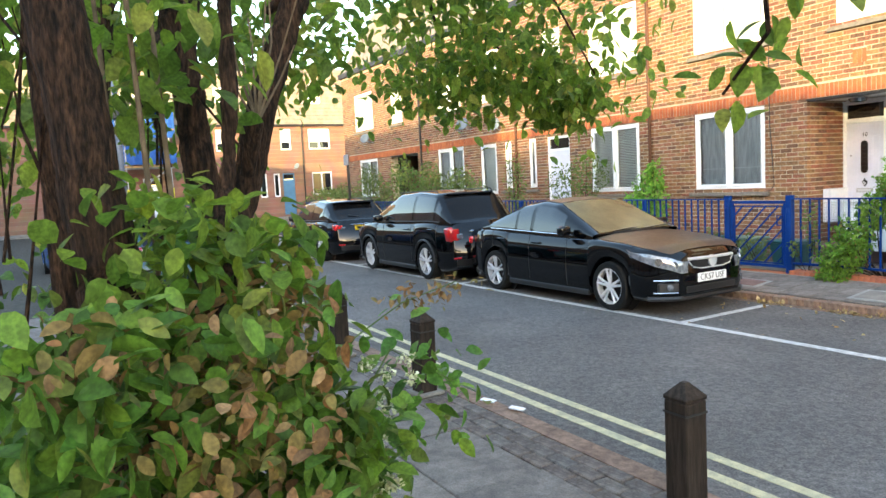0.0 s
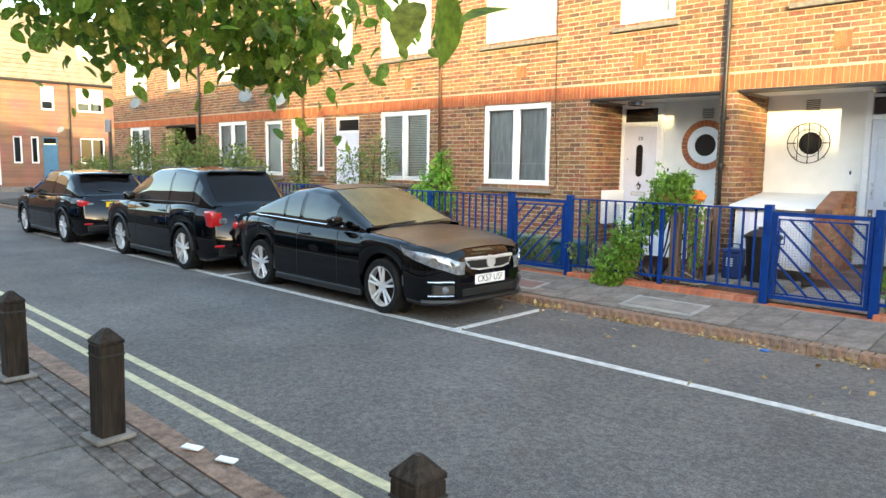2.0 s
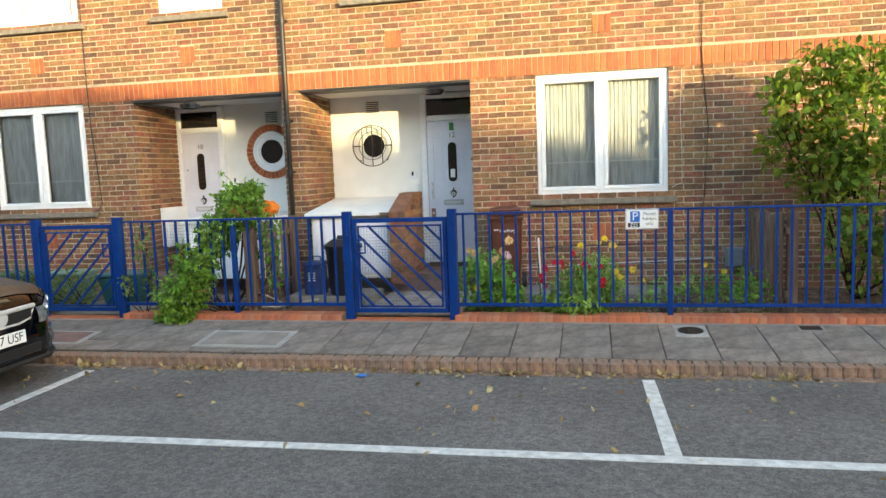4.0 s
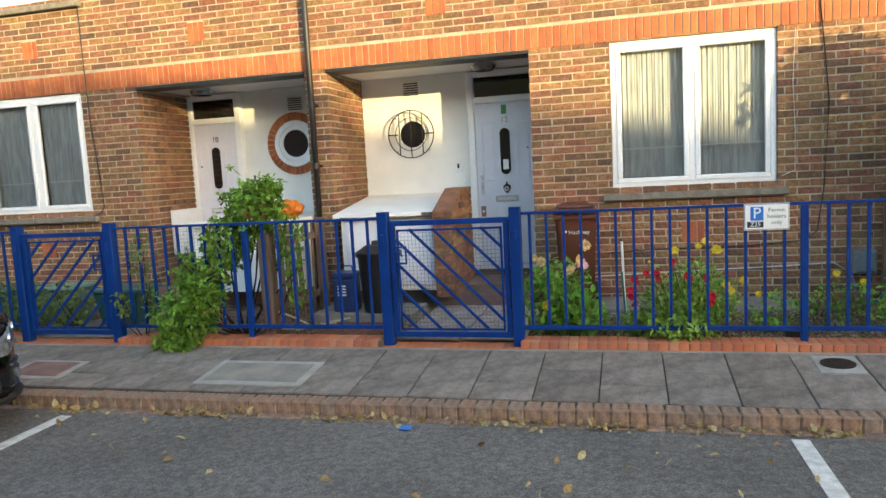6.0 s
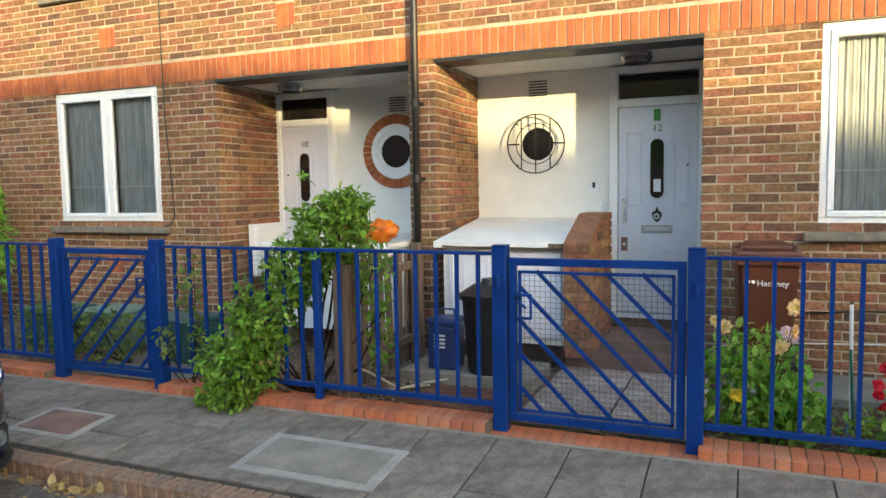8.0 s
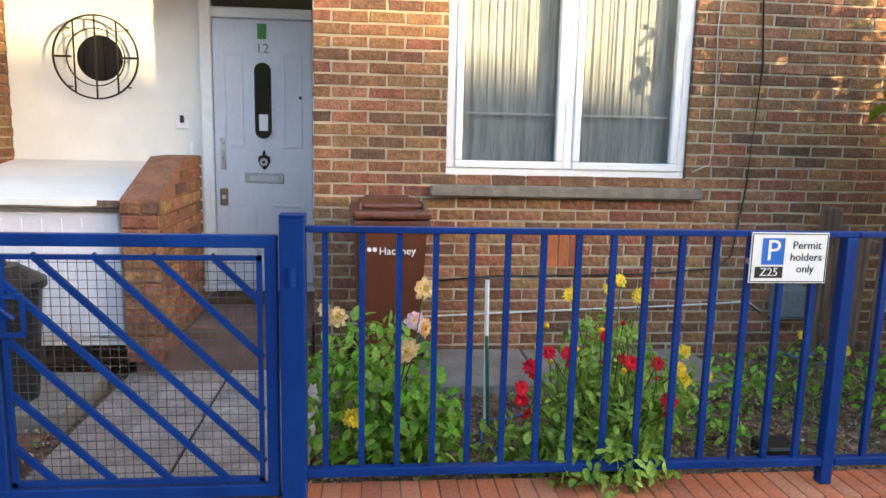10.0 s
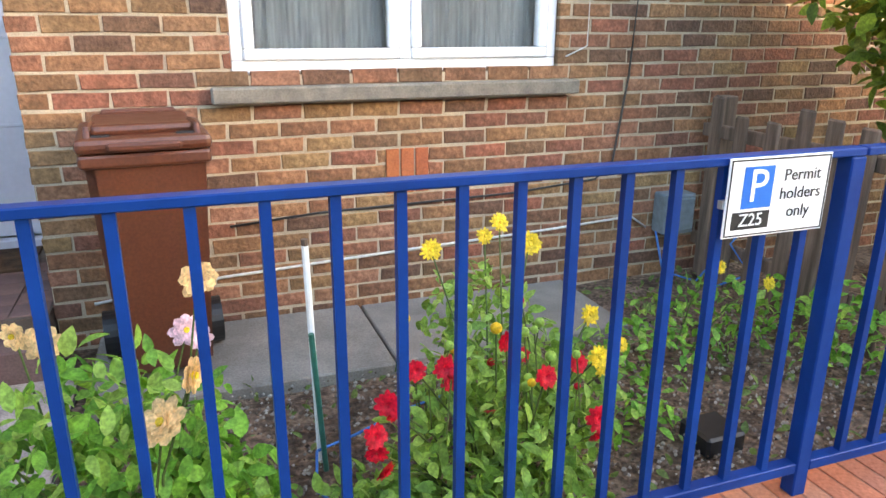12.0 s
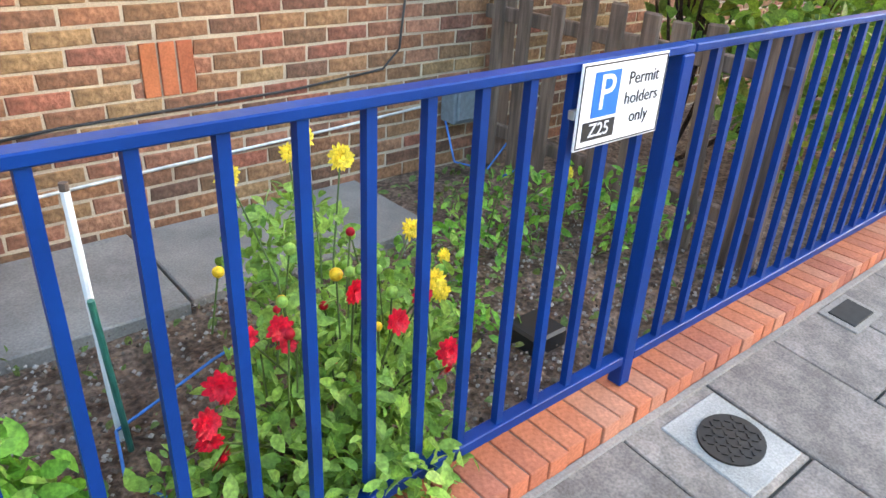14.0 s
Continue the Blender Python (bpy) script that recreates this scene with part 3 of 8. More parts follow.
tagged(part("wall_gable_west", bx(WX0, WX0 + 0.28, 0.305, 9, -0.1, 6.3), M_FARBRICK), "plain brick gable wall of the terrace", "wall", kind="structure")
tagged(part("wall_gable_east", bx(WX1 - 0.28, WX1, 0.305, 9, -0.1, 6.3), M_FARBRICK), "plain brick gable wall of the terrace", "wall", kind="structure")
tagged(part("wall_back", bx(WX0 + 0.285, WX1 - 0.285, 8.7, 9, -0.1, 6.3), M_FARBRICK), "plain brick back wall of the terrace", "wall", kind="structure")


def side_bricks(name, x0, face, y0, y1, z0, z1, parent):
    """A brick face in a plane of constant x; face is -1 or 1 for its outward side."""
    v, f = [], []
    for c in brick_cells(y0, y1, z0, z1, []):
        a, b, _, _, za, zb = c
        j = PR.uniform(-0.002, 0.002)
        o = len(v)
        xo, xi = x0 + face * (0.012 + j), x0
        e = 0.003
        v += [(xi, a, za), (xi, b, za), (xi, b, zb), (xi, a, zb), (xo, a + e, za + e), (xo, b - e, za + e), (xo, b - e, zb - e), (xo, a + e, zb - e)]
        q = ((4, 5, 6, 7), (0, 1, 5, 4), (1, 2, 6, 5), (2, 3, 7, 6), (3, 0, 4, 7))
        f += [tuple(o + i for i in (k if face > 0 else k[::-1])) for k in q]
    me = bpy.data.meshes.new(name)
    me.from_pydata(v, [], f)
    ob = part(name, me, M_BRICK, parent)
    ob["kind"] = "stuff"


YB = 1.13
for (a, b), back in zip(PORCHES, (M_RENDER, M_RENDER, M_RENDER)):
    tagged(part("porch_back_wall", bx(a, b, YB, YB + 0.25, -0.1, 2.72), back), "white rendered wall at the back of a porch", "wall", kind="structure")
    tagged(part("porch_soffit", bx(a, b, 0.302, YB, 2.72, 2.9), M_SOFFIT), "white painted porch soffit with dark front edge", "ceiling", kind="structure")
    part("lintel_edge", bx(a, b, -0.012, 0.30, 2.70, 2.733), M_PIPE, wall, "thin dark steel lintel edge")
for xw, fc, a, b in ((-2.52, -1, -2.52, -2.26), (0.04, -1, 0.04, 0.3), (-4.75, 1, -5.0, -4.75)):
    w = tagged(part("porch_side_wall", bx(a + 0.012, b - 0.012, 0.302, YB, -0.1, 2.72), M_MORTAR), "brown brick side wall of a porch", "wall", kind="structure")
    if (a, b) == (-2.52, -2.26):
        side_bricks("brickwork", b - 0.006, 1, 0.105, YB, 0.06, 2.72, w)
        side_bricks("brickwork", a + 0.006, -1, 0.105, YB, 0.06, 2.72, w)
    elif fc > 0:
        side_bricks("brickwork", b - 0.006, 1, 0.105, YB, 0.06, 2.72, w)
    else:
        side_bricks("brickwork", a + 0.006, -1, 0.105, YB, 0.06, 2.72, w)
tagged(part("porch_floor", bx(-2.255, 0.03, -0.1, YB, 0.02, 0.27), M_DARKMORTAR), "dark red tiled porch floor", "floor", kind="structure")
tagged(part("porch_floor", bx(-4.745, -2.53, -0.1, YB, 0.02, 0.27), M_TILE), "dark red tiled porch floor", "floor", kind="structure")
tagged(part("porch_step", bx(-0.98, 0.03, -0.32, -0.105, 0.02, 0.22, 0.008), M_TILE), "low red brick porch step", "step", kind="structure")


# ---- windows ----
def sheet(x0, x1, y, z0, z1):
    """A single sheet of glass facing the street."""
    bm = B()
    bm.faces.new([bm.verts.new(q) for q in ((x0, y, z0), (x1, y, z0), (x1, y, z1), (x0, y, z1))])
    return bm


def window(name, x0, x1, z0, z1, kind="net", panes=2, y=0.03, label="white plastic double casement window with net curtains"):
    w = thing(name, label, "window", ((x0 + x1) / 2, y, z0), kind="structure")
    fr = 0.055
    bm = B()
    box(bm, x0, x1, y, y + 0.07, z0, z0 + fr, 0.006)
    box(bm, x0, x1, y, y + 0.07, z1 - fr, z1, 0.006)
    box(bm, x0, x0 + fr, y, y + 0.07, z0 + fr, z1 - fr, 0.006)
    box(bm, x1 - fr, x1, y, y + 0.07, z0 + fr, z1 - fr, 0.006)
    step = (x1 - x0) / panes
    for i in range(1, panes):
        box(bm, x0 + i * step - 0.03, x0 + i * step + 0.03, y, y + 0.07, z0 + fr, z1 - fr, 0.006)
    f = part("window_frame", bm, M_UPVC, w)
    for i in range(panes):
        a = x0 + i * step + (fr if i == 0 else 0.03)
        b = x0 + (i + 1) * step - (fr if i == panes - 1 else 0.03)
        lo, hi = z0 + fr, z1 - fr
        s = 0.05
        bm = B()
        box(bm, a, b, y - 0.012, y + 0.05, lo, lo + s, 0.008)
        box(bm, a, b, y - 0.012, y + 0.05, hi - s, hi, 0.008)
        box(bm, a, a + s, y - 0.012, y + 0.05, lo + s, hi - s, 0.008)
        box(bm, b - s, b, y - 0.012, y + 0.05, lo + s, hi - s, 0.008)
        c = part("casement", bm, M_UPVC, w)
        g = part("pane", sheet(a + s - 0.004, b - s + 0.004, y + 0.02, lo + s - 0.004, hi - s + 0.004), M_GLASS, c)
        g.visible_shadow = False
    if kind == "net":
        for i in range(panes):
            a, b = x0 + i * step + 0.03, x0 + (i + 1) * step - 0.03
            bm = B()
            n = 140
            prev = None
            for k in range(n + 1):
                xx = a + (b - a) * k / n
                d = 0.006 * math.sin(k * 0.62 + 1.3 * math.sin(k * 0.21 + i)) + 0.0045 * math.sin(k * 1.3 + i) + 0.003 * math.sin(k * 2.4 + 2 * i)
                sc = 0.012 * abs(math.sin(k * 0.35))
                v0, v1 = bm.verts.new((xx, y + 0.10 + d, z0 + 0.05 + sc)), bm.verts.new((xx, y + 0.10 + d * 0.7, z1 - 0.02))
                if prev:
                    bm.faces.new((prev[0], v0, v1, prev[1]))
                prev = (v0, v1)
            part("net_curtain", bm, M_NET, w, "gathered white lace net curtain", smooth=True)
        part("curtain_rail", bx(x0 + 0.05, x1 - 0.05, y + 0.05, y + 0.056, z0 + 0.40, z0 + 0.412), M_WHITE, w, "thin white wire")
    elif kind == "blind":
        zz = z0 + 0.08
        bm = B()
        while zz < z1 - 0.05:
            box(bm, x0 + 0.06, x1 - 0.06, y + 0.075, y + 0.09, zz, zz + 0.026)
            zz += 0.036
        part("blind", bm, M_BLIND, w, "white venetian blind")
    elif kind == "roller":
        # flat pale sheet; upstairs it also whitens the glass like reflected sky
        part("blind", bx(x0 + 0.04, x1 - 0.04, y + 0.08, y + 0.085, z0 + 0.12, z1 - 0.03), M_BLIND, w, "pale flat sheet behind the glass")
    # dark sheet stands in for the unlit depth of the room
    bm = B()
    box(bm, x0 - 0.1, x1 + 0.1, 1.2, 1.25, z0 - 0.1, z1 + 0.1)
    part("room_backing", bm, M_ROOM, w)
    return w


def sill(x0, x1, z, parent, m=M_SILL):
    part("sill_bedding", bx(x0 + 0.004, x1 - 0.004, 0.012, 0.05, z - 0.045, z + 0.003), M_DARKMORTAR, parent)
    part("window_sill", bx(x0 - 0.09, x1 + 0.09, -0.075, 0.05, z - 0.115, z - 0.045, 0.008), m, parent, "weathered grey stone sill")


k = 1
for (a, b) in WINS:
    lab = "white plastic double casement window with net curtains" if a != -10.2 else "white plastic double casement window with a venetian blind"
    w = window("window_%d" % k, a + 0.005, b - 0.005, 1.24, BANDZ - 0.005, "blind" if a == -10.2 else "net", label=lab)
    sill(a, b, 1.235, w)
    k += 1
for a, b, lo, hi in MID:
    w = window("window_%d" % k, a + 0.004, b - 0.004, lo + 0.004, hi - 0.004, "roller" if b - a > 0.5 else "net", 1, label="narrow white plastic window in the brick front")
    sill(a, b, lo, w)
    k += 1
# upper panes: pale sheet stands in for white curtains and bright sky reflection
for a, b in UPPERS:
    w = window("window_%d" % k, a + 0.005, b - 0.005, 3.875, 5.315, "roller", 2 if b - a > 1.2 else 1, label="white upper window with pale sheet for curtains and sky reflection")
    sill(a, b, 3.87, w)
    k += 1
window("window_%d" % k, 5.605, 7.195, 1.24, BANDZ - 0.005)


# ---- front doors ----
def front_door(name, x0, x1, z0, z1, number, hinge_right, top_light=True, flip=1):
    """Panelled door with oval light, letter plate and furniture, in a white frame with a fanlight."""
    y = YB - 0.05
    cx = (x0 + x1) / 2
    d = thing(name, "white panelled front door numbered %s with dark oval glass" % number, "door", (cx, y, z0), kind="structure")
    bm = B()
    box(bm, x0 - 0.09, x0 - 0.004, y - 0.05, YB - 0.002, z0, 2.70, 0.008)
    box(bm, x1 + 0.004, min(x1 + 0.09, 0.026) if x1 > -1 else x1 + 0.09, y - 0.05, YB - 0.002, z0, 2.70, 0.008)
    box(bm, x0 - 0.004, x1 + 0.004, y - 0.05, YB - 0.002, z1 + 0.004, z1 + 0.08, 0.008)
    box(bm, x0 - 0.004, x1 + 0.004, y - 0.05, YB - 0.002, 2.63, 2.70, 0.008)
    part("door_frame", bm, M_UPVC, d)
    part("fanlight", bx(x0, x1, y - 0.005, y + 0.01, z1 + 0.082, 2.628), M_DARKGLASS, d, "dark fanlight glass")
    bm = B()
    box(bm, x0, x1, y - 0.03, y + 0.02, z0 + 0.01, z1, 0.004)
    leaf = part("door_leaf", bm, M_DOOR, d)
    w = x1 - x0
    for px0, px1, pz0, pz1 in ((0.1, 0.42, 0.16, 0.62), (0.58, 0.9, 0.16, 0.62), (0.1, 0.3, 1.05, 1.75), (0.7, 0.9, 1.05, 1.75)):
        bm = B()
        a, b, lo, hi = x0 + px0 * w, x0 + px1 * w, z0 + pz0, z0 + pz1
        for q in ((a, b, lo, lo + 0.018), (a, b, hi - 0.018, hi), (a, a + 0.018, lo + 0.018, hi - 0.018), (b - 0.018, b, lo + 0.018, hi - 0.018)):
            box(bm, q[0], q[1], y - 0.037, y - 0.03, q[2], q[3], 0.003)
        part("panel_moulding", bm, M_DOOR, leaf)
    # oval light
    lo, hi, r = z0 + 1.12, z0 + 1.68, 0.062
    def stadium(rr, y0, y1):
        bm = B()
        pts = []
        for i in range(17):
            a = math.pi * i / 16
            pts.append((cx + rr * math.cos(a), hi - r + rr * math.sin(a)))
        for i in range(17):
            a = math.pi + math.pi * i / 16
            pts.append((cx + rr * math.cos(a), lo + r + rr * math.sin(a)))
        f0 = [bm.verts.new((p[0], y0, p[1])) for p in pts]
        f1 = [bm.verts.new((p[0], y1, p[1])) for p in pts]
        bm.faces.new(f0[::-1]); bm.faces.new(f1)
        for i in range(len(pts)):
            bm.faces.new((f0[i], f0[(i + 1) % len(pts)], f1[(i + 1) % len(pts)], f1[i]))
        bmesh.ops.recalc_face_normals(bm, faces=bm.faces)
        return bm
    part("light_surround", stadium(r + 0.02, y - 0.042, y - 0.03), M_DOOR, leaf)
    part("oval_glass", stadium(r, y - 0.046, y - 0.041), M_DARKGLASS, leaf, "dark oval glass")
    lp = part("letter_plate", bx(cx - 0.145, cx + 0.145, y - 0.042, y - 0.03, z0 + 0.785, z0 + 0.862, 0.004), M_BRASS, leaf, "dull chrome letter plate")
    part("letter_flap", bx(cx - 0.112, cx + 0.112, y - 0.048, y - 0.042, z0 + 0.803, z0 + 0.842, 0.003), M_SILVER, lp, "bright flap")
    bm = B()
    kv = [(0, 0.085), (0.014, 0.06), (0.012, 0.045), (0.05, 0.03), (0.055, 0.0), (0.04, -0.035), (0, -0.07), (-0.04, -0.035), (-0.055, 0.0), (-0.05, 0.03), (-0.012, 0.045), (-0.014, 0.06)]
    f0 = [bm.verts.new((cx + a * 0.85, y - 0.03, z0 + 0.955 + b)) for a, b in kv]
    f1 = [bm.verts.new((cx + a * 0.7, y - 0.05, z0 + 0.955 + b * 0.85)) for a, b in kv]
    bm.faces.new(f1)
    for i in range(12):
        bm.faces.new((f0[i], f0[(i + 1) % 12], f1[(i + 1) % 12], f1[i]))
    bmesh.ops.recalc_face_normals(bm, faces=bm.faces)
    kn = part("knocker", bm, M_BLACKIRON, leaf, "dark urn-shaped knocker")
    part("knocker_ring", ring(B(), (cx, z0 + 0.945), 0.012, 0.03, y - 0.062, y - 0.05, 20), M_SILVER, kn)
    hx = x0 + 0.06 if hinge_right else x1 - 0.06
    bm = B()
    box(bm, hx - 0.02, hx + 0.02, y - 0.04, y - 0.03, z0 + 0.88, z0 + 1.12, 0.004)
    cyl(bm, (hx, y - 0.03, z0 + 1.0), (hx, y - 0.08, z0 + 1.0), 0.01)
    box(bm, hx - 0.012, hx + 0.012, y - 0.09, y - 0.07, z0 + 0.93, z0 + 1.03, 0.005)
    part("door_handle", bm, M_SILVER, leaf, "chrome pull handle")
    lk = part("lock_plate", bx(hx - 0.03, hx + 0.03, y - 0.042, y - 0.03, z0 + 0.61, z0 + 0.74, 0.004), M_TILE, leaf, "brown metal lock plate")
    part("lock_barrel", cyl(B(), (hx, y - 0.046, z0 + 0.675), (hx, y - 0.042, z0 + 0.675), 0.017, seg=14), M_SILVER, lk)
    part("spy_hole", cyl(B(), (x1 - 0.12 * w if hinge_right else x0 + 0.12 * w, y - 0.04, z0 + 1.43), (x1 - 0.12 * w if hinge_right else x0 + 0.12 * w, y - 0.03, z0 + 1.43), 0.012), M_BLACKP, leaf)
    text("door_number", number, 0.1, pose(cx, y - 0.032, z0 + 1.78, 90), M_PIPE if number == "10" else M_CHROME, leaf, depth=0.003)
    return d, leaf, y, cx


d12, leaf12, dy, dcx = front_door("door_1", -0.78, -0.055, 0.32, 2.31, "12", True)
part("green_tag", bx(dcx - 0.035, dcx + 0.03, dy - 0.036, dy - 0.03, 2.17, 2.28), M_GREENTAG, leaf12, "green paper tag")
part("note", bx(dcx - 0.03, dcx + 0.035, dy - 0.05, dy - 0.0465, 1.50, 1.62), M_WHITE, leaf12, "white paper note on the glass")
part("threshold", bx(-0.9, 0.03, YB - 0.14, YB - 0.06, 0.27, 0.318, 0.005), M_DOOR, d12)
d10, leaf10, _, _ = front_door("door_2", -4.69, -4.06, 0.32, 2.31, "10", False)
# grab rail and bell push by the doors
for xx, lab in ((-0.96, "white plastic grab rail beside a front door"),):
    g = thing("grab_rail", lab, "rail", (xx, YB, 0.95))
    part("rail", tube([(xx, YB - 0.002, 1.4), (xx, YB - 0.05, 1.38), (xx, YB - 0.05, 1.0), (xx, YB - 0.002, 0.98)], 0.014, 8), M_UPVC, g, smooth=True)
for xx in (-1.03, -3.86):
    g = thing("bell_push", "small white bell push on the render", "bell", (xx, YB, 1.5))
    part("plate", bx(xx - 0.05, xx + 0.05, YB - 0.02, YB, 1.5, 1.58, 0.006), M_UPVC, g)
    part("button", bx(xx - 0.014, xx + 0.014, YB - 0.03, YB - 0.02, 1.545, 1.6, 0.004), M_PIPE, g)
# plain white door further along
pd = thing("door_3", "plain white front door in the brick front", "door", (-11.4, 0.08, 0.28), kind="structure")
part("door_leaf", bx(-11.79, -11.01, 0.06, 0.11, 0.30, 2.30, 0.006), M_DOOR, pd)
part("door_frame", boxes_mesh("f", [(-11.845, -11.795, 0.03, 0.13, 0.29, 2.67), (-11.005, -10.955, 0.03, 0.13, 0.29, 2.67), (-11.795, -11.005, 0.03, 0.13, 2.30, 2.36), (-11.795, -11.005, 0.03, 0.13, 2.61, 2.67)], 0, 0.004), M_UPVC, pd)
part("fanlight", bx(-11.795, -11.005, 0.07, 0.08, 2.36, 2.61), M_DARKGLASS, pd)
far_d = thing("door_4", "white front door at the back of a porch", "door", (-20.5, YB, 0.28), kind="structure")
part("door_leaf", bx(-20.9, -20.1, YB - 0.05, YB - 0.002, 0.1, 2.3, 0.006), M_DOOR, far_d)

# ---- round windows ----
def round_window(name, cx, cz, brick):
    w = thing(name, "round porthole window with a red brick ring" if brick else "round porthole window behind a black iron grille", "window", (cx, YB, cz), kind="structure")
    if brick:
        seg = 34
        v = []
        f = []
        for i in range(seg):
            a0, a1 = 2 * math.pi * (i + 0.06) / seg, 2 * math.pi * (i + 0.94) / seg
            o = len(v)
            for y in (YB - 0.02, YB):
                for r, a in ((0.31, a0), (0.41, a0), (0.41, a1), (0.31, a1)):
                    v.append((cx + r * math.cos(a), y, cz + r * math.sin(a)))
            f += [tuple(o + j for j in q) for q in ((0, 3, 2, 1), (0, 1, 5, 4), (1, 2, 6, 5), (2, 3, 7, 6), (3, 0, 4, 7))]
        me = bpy.data.meshes.new("brick_ring")
        me.from_pydata(v, [], f)
        part("brick_ring", me, M_REDBRICK, w, "ring of red bricks on edge")
        part("mortar_ring", ring(B(), (cx, cz), 0.305, 0.405, YB - 0.012, YB + 0.002), M_MORTAR, w)
        part("outer_frame", ring(B(), (cx, cz), 0.235, 0.30, YB - 0.03, YB + 0.01), M_UPVC, w, smooth=False)
        part("inner_frame", ring(B(), (cx, cz), 0.18, 0.232, YB - 0.015, YB + 0.01), M_UPVC, w)
        part("glass", cyl(B(), (cx, YB - 0.008, cz), (cx, YB + 0.004, cz), 0.182, seg=40), M_DARKGLASS, w)
    else:
        part("frame", ring(B(), (cx, cz), 0.165, 0.22, YB - 0.015, YB + 0.01), M_RENDER, w)
        part("glass", cyl(B(), (cx, YB - 0.006, cz), (cx, YB + 0.004, cz), 0.168, seg=40), M_DARKGLASS, w)
        bm = ring(B(), (cx, cz), 0.29, 0.302, YB - 0.10, YB - 0.088)
        g = part("grille_ring", bm, M_BLACKIRON, w, "black iron ring")
        for dx in (-0.15, 0.0, 0.15):
            h = math.sqrt(0.295 ** 2 - dx * dx)
            part("grille_bar", tube([(cx + dx, YB - 0.094, cz - h), (cx + dx, YB - 0.094, cz + h)], 0.007, 6), M_BLACKIRON, w)
        for s in (-1, 1):
            part("grille_arm", bx(cx + (0.17 if s > 0 else -0.295), cx + (0.295 if s > 0 else -0.17), YB - 0.1, YB - 0.088, cz - 0.008, cz + 0.008), M_BLACKIRON, w)
        part("grille_inner_ring", ring(B(), (cx, cz), 0.2, 0.208, YB - 0.098, YB - 0.09), M_BLACKIRON, w)
        for a in (45, 135, 225, 315):
            ca, sa = math.cos(radians(a)), math.sin(radians(a))
            part("grille_stay", tube([(cx + 0.295 * ca, YB - 0.094, cz + 0.295 * sa), (cx + 0.295 * ca, YB, cz + 0.295 * sa)], 0.006, 6), M_BLACKIRON, w)


round_window("window_40", -1.605, 2.0, False)
round_window("window_41", -3.225, 1.985, True)
for i, (cx, cz) in enumerate(((-1.60, 2.56), (-3.2, 2.50))):
    v = thing("air_vent", "small louvred air vent in white render", "vent", (cx, YB, cz), group="porch vents")
    part("plate", bx(cx - 0.11, cx + 0.11, YB - 0.012, YB, cz - 0.09, cz + 0.09, 0.003), M_RENDER, v)
    for s in range(6):
        part("slat", bx(cx - 0.095, cx + 0.095, YB - 0.018, YB - 0.011, cz - 0.075 + s * 0.028, cz - 0.063 + s * 0.028), M_BLACKP, v)
for i, xx in enumerate((-0.55, -4.2)):
    l = thing("porch_light", "flat round glass porch ceiling light, switched off", "light", (xx, 0.55, 2.7), group="porch lights")
    part("base", cyl(B(), (xx, 0.55, 2.69), (xx, 0.55, 2.718), 0.10, seg=24), M_UPVC, l)
    part("diffuser", cyl(B(), (xx, 0.55, 2.635), (xx, 0.55, 2.69), 0.115, 0.145, seg=24), M_LAMPCLEAR, l, "frosted glass diffuser", smooth=False)

# ---- rainwater pipes and cables on the front ----
def downpipe(x, m, lab):
    p = thing("downpipe", lab, "pipe", (x, -0.06, 0.05), group="downpipes")
    part("pipe", tube([(x, -0.06, 0.05), (x, -0.06, WZ1)], 0.034, 12), m, p, smooth=True)
    for z in (0.6, 1.62, 2.3, 3.6, 5.0):
        part("collar", cyl(B(), (x, -0.06, z), (x, -0.06, z + 0.07), 0.043, seg=14), m, p)
        part("bracket", bx(x - 0.06, x + 0.06, -0.03, 0.0, z + 0.02, z + 0.05), m, p)
downpipe(-2.43, M_PIPE, "black cast rainwater downpipe on the brick pier")
downpipe(-8.26, M_REDPIPE, "brown rainwater downpipe on the brick front")
downpipe(-13.1, M_REDPIPE, "brown rainwater downpipe on the brick front")
downpipe(-18.6, M_PIPE, "black rainwater downpipe on the brick front")


def cable(name, pts, r, m, lab):
    c = thing(name, lab, "cable", pts[0])
    part("run", tube(pts, r, 6), m, c, smooth=True)
cable("wall_cable", [(-5.46, -0.016, 5.9), (-5.45, -0.016, 3.0), (-5.44, -0.02, 2.4), (-5.38, -0.02, 1.6), (-5.36, -0.02, 1.3), (-5.42, -0.03, 1.22), (-5.5, -0.03, 1.2)], 0.007, M_CABLE, "thin dark cable looped down the brick wall")
cable("wall_cable", [(2.85, -0.016, 5.9), (2.82, -0.016, 2.9), (2.9, -0.016, 2.0), (2.86, -0.016, 1.2), (2.80, -0.018, 0.75), (2.7, -0.018, 0.66), (2.2, -0.018, 0.62), (1.2, -0.018, 0.60), (0.8, -0.018, 0.57)], 0.006, M_CABLE, "thin black cable sagging along the brick wall")
cable("wall_cable", [(0.2, -0.016, 0.27), (0.75, -0.016, 0.33), (1.6, -0.016, 0.37), (2.4, -0.016, 0.40), (2.95, -0.016, 0.43), (3.05, -0.02, 0.36)], 0.007, M_WCABLE, "white cable clipped low along the brick wall")
cable("wall_cable", [(2.6, -0.016, 2.7), (2.58, -0.016, 2.2), (2.6, -0.016, 1.75), (2.6, -0.016, 1.35), (2.48, -0.02, 1.3)], 0.004, M_WCABLE, "thin white cable beside the window")

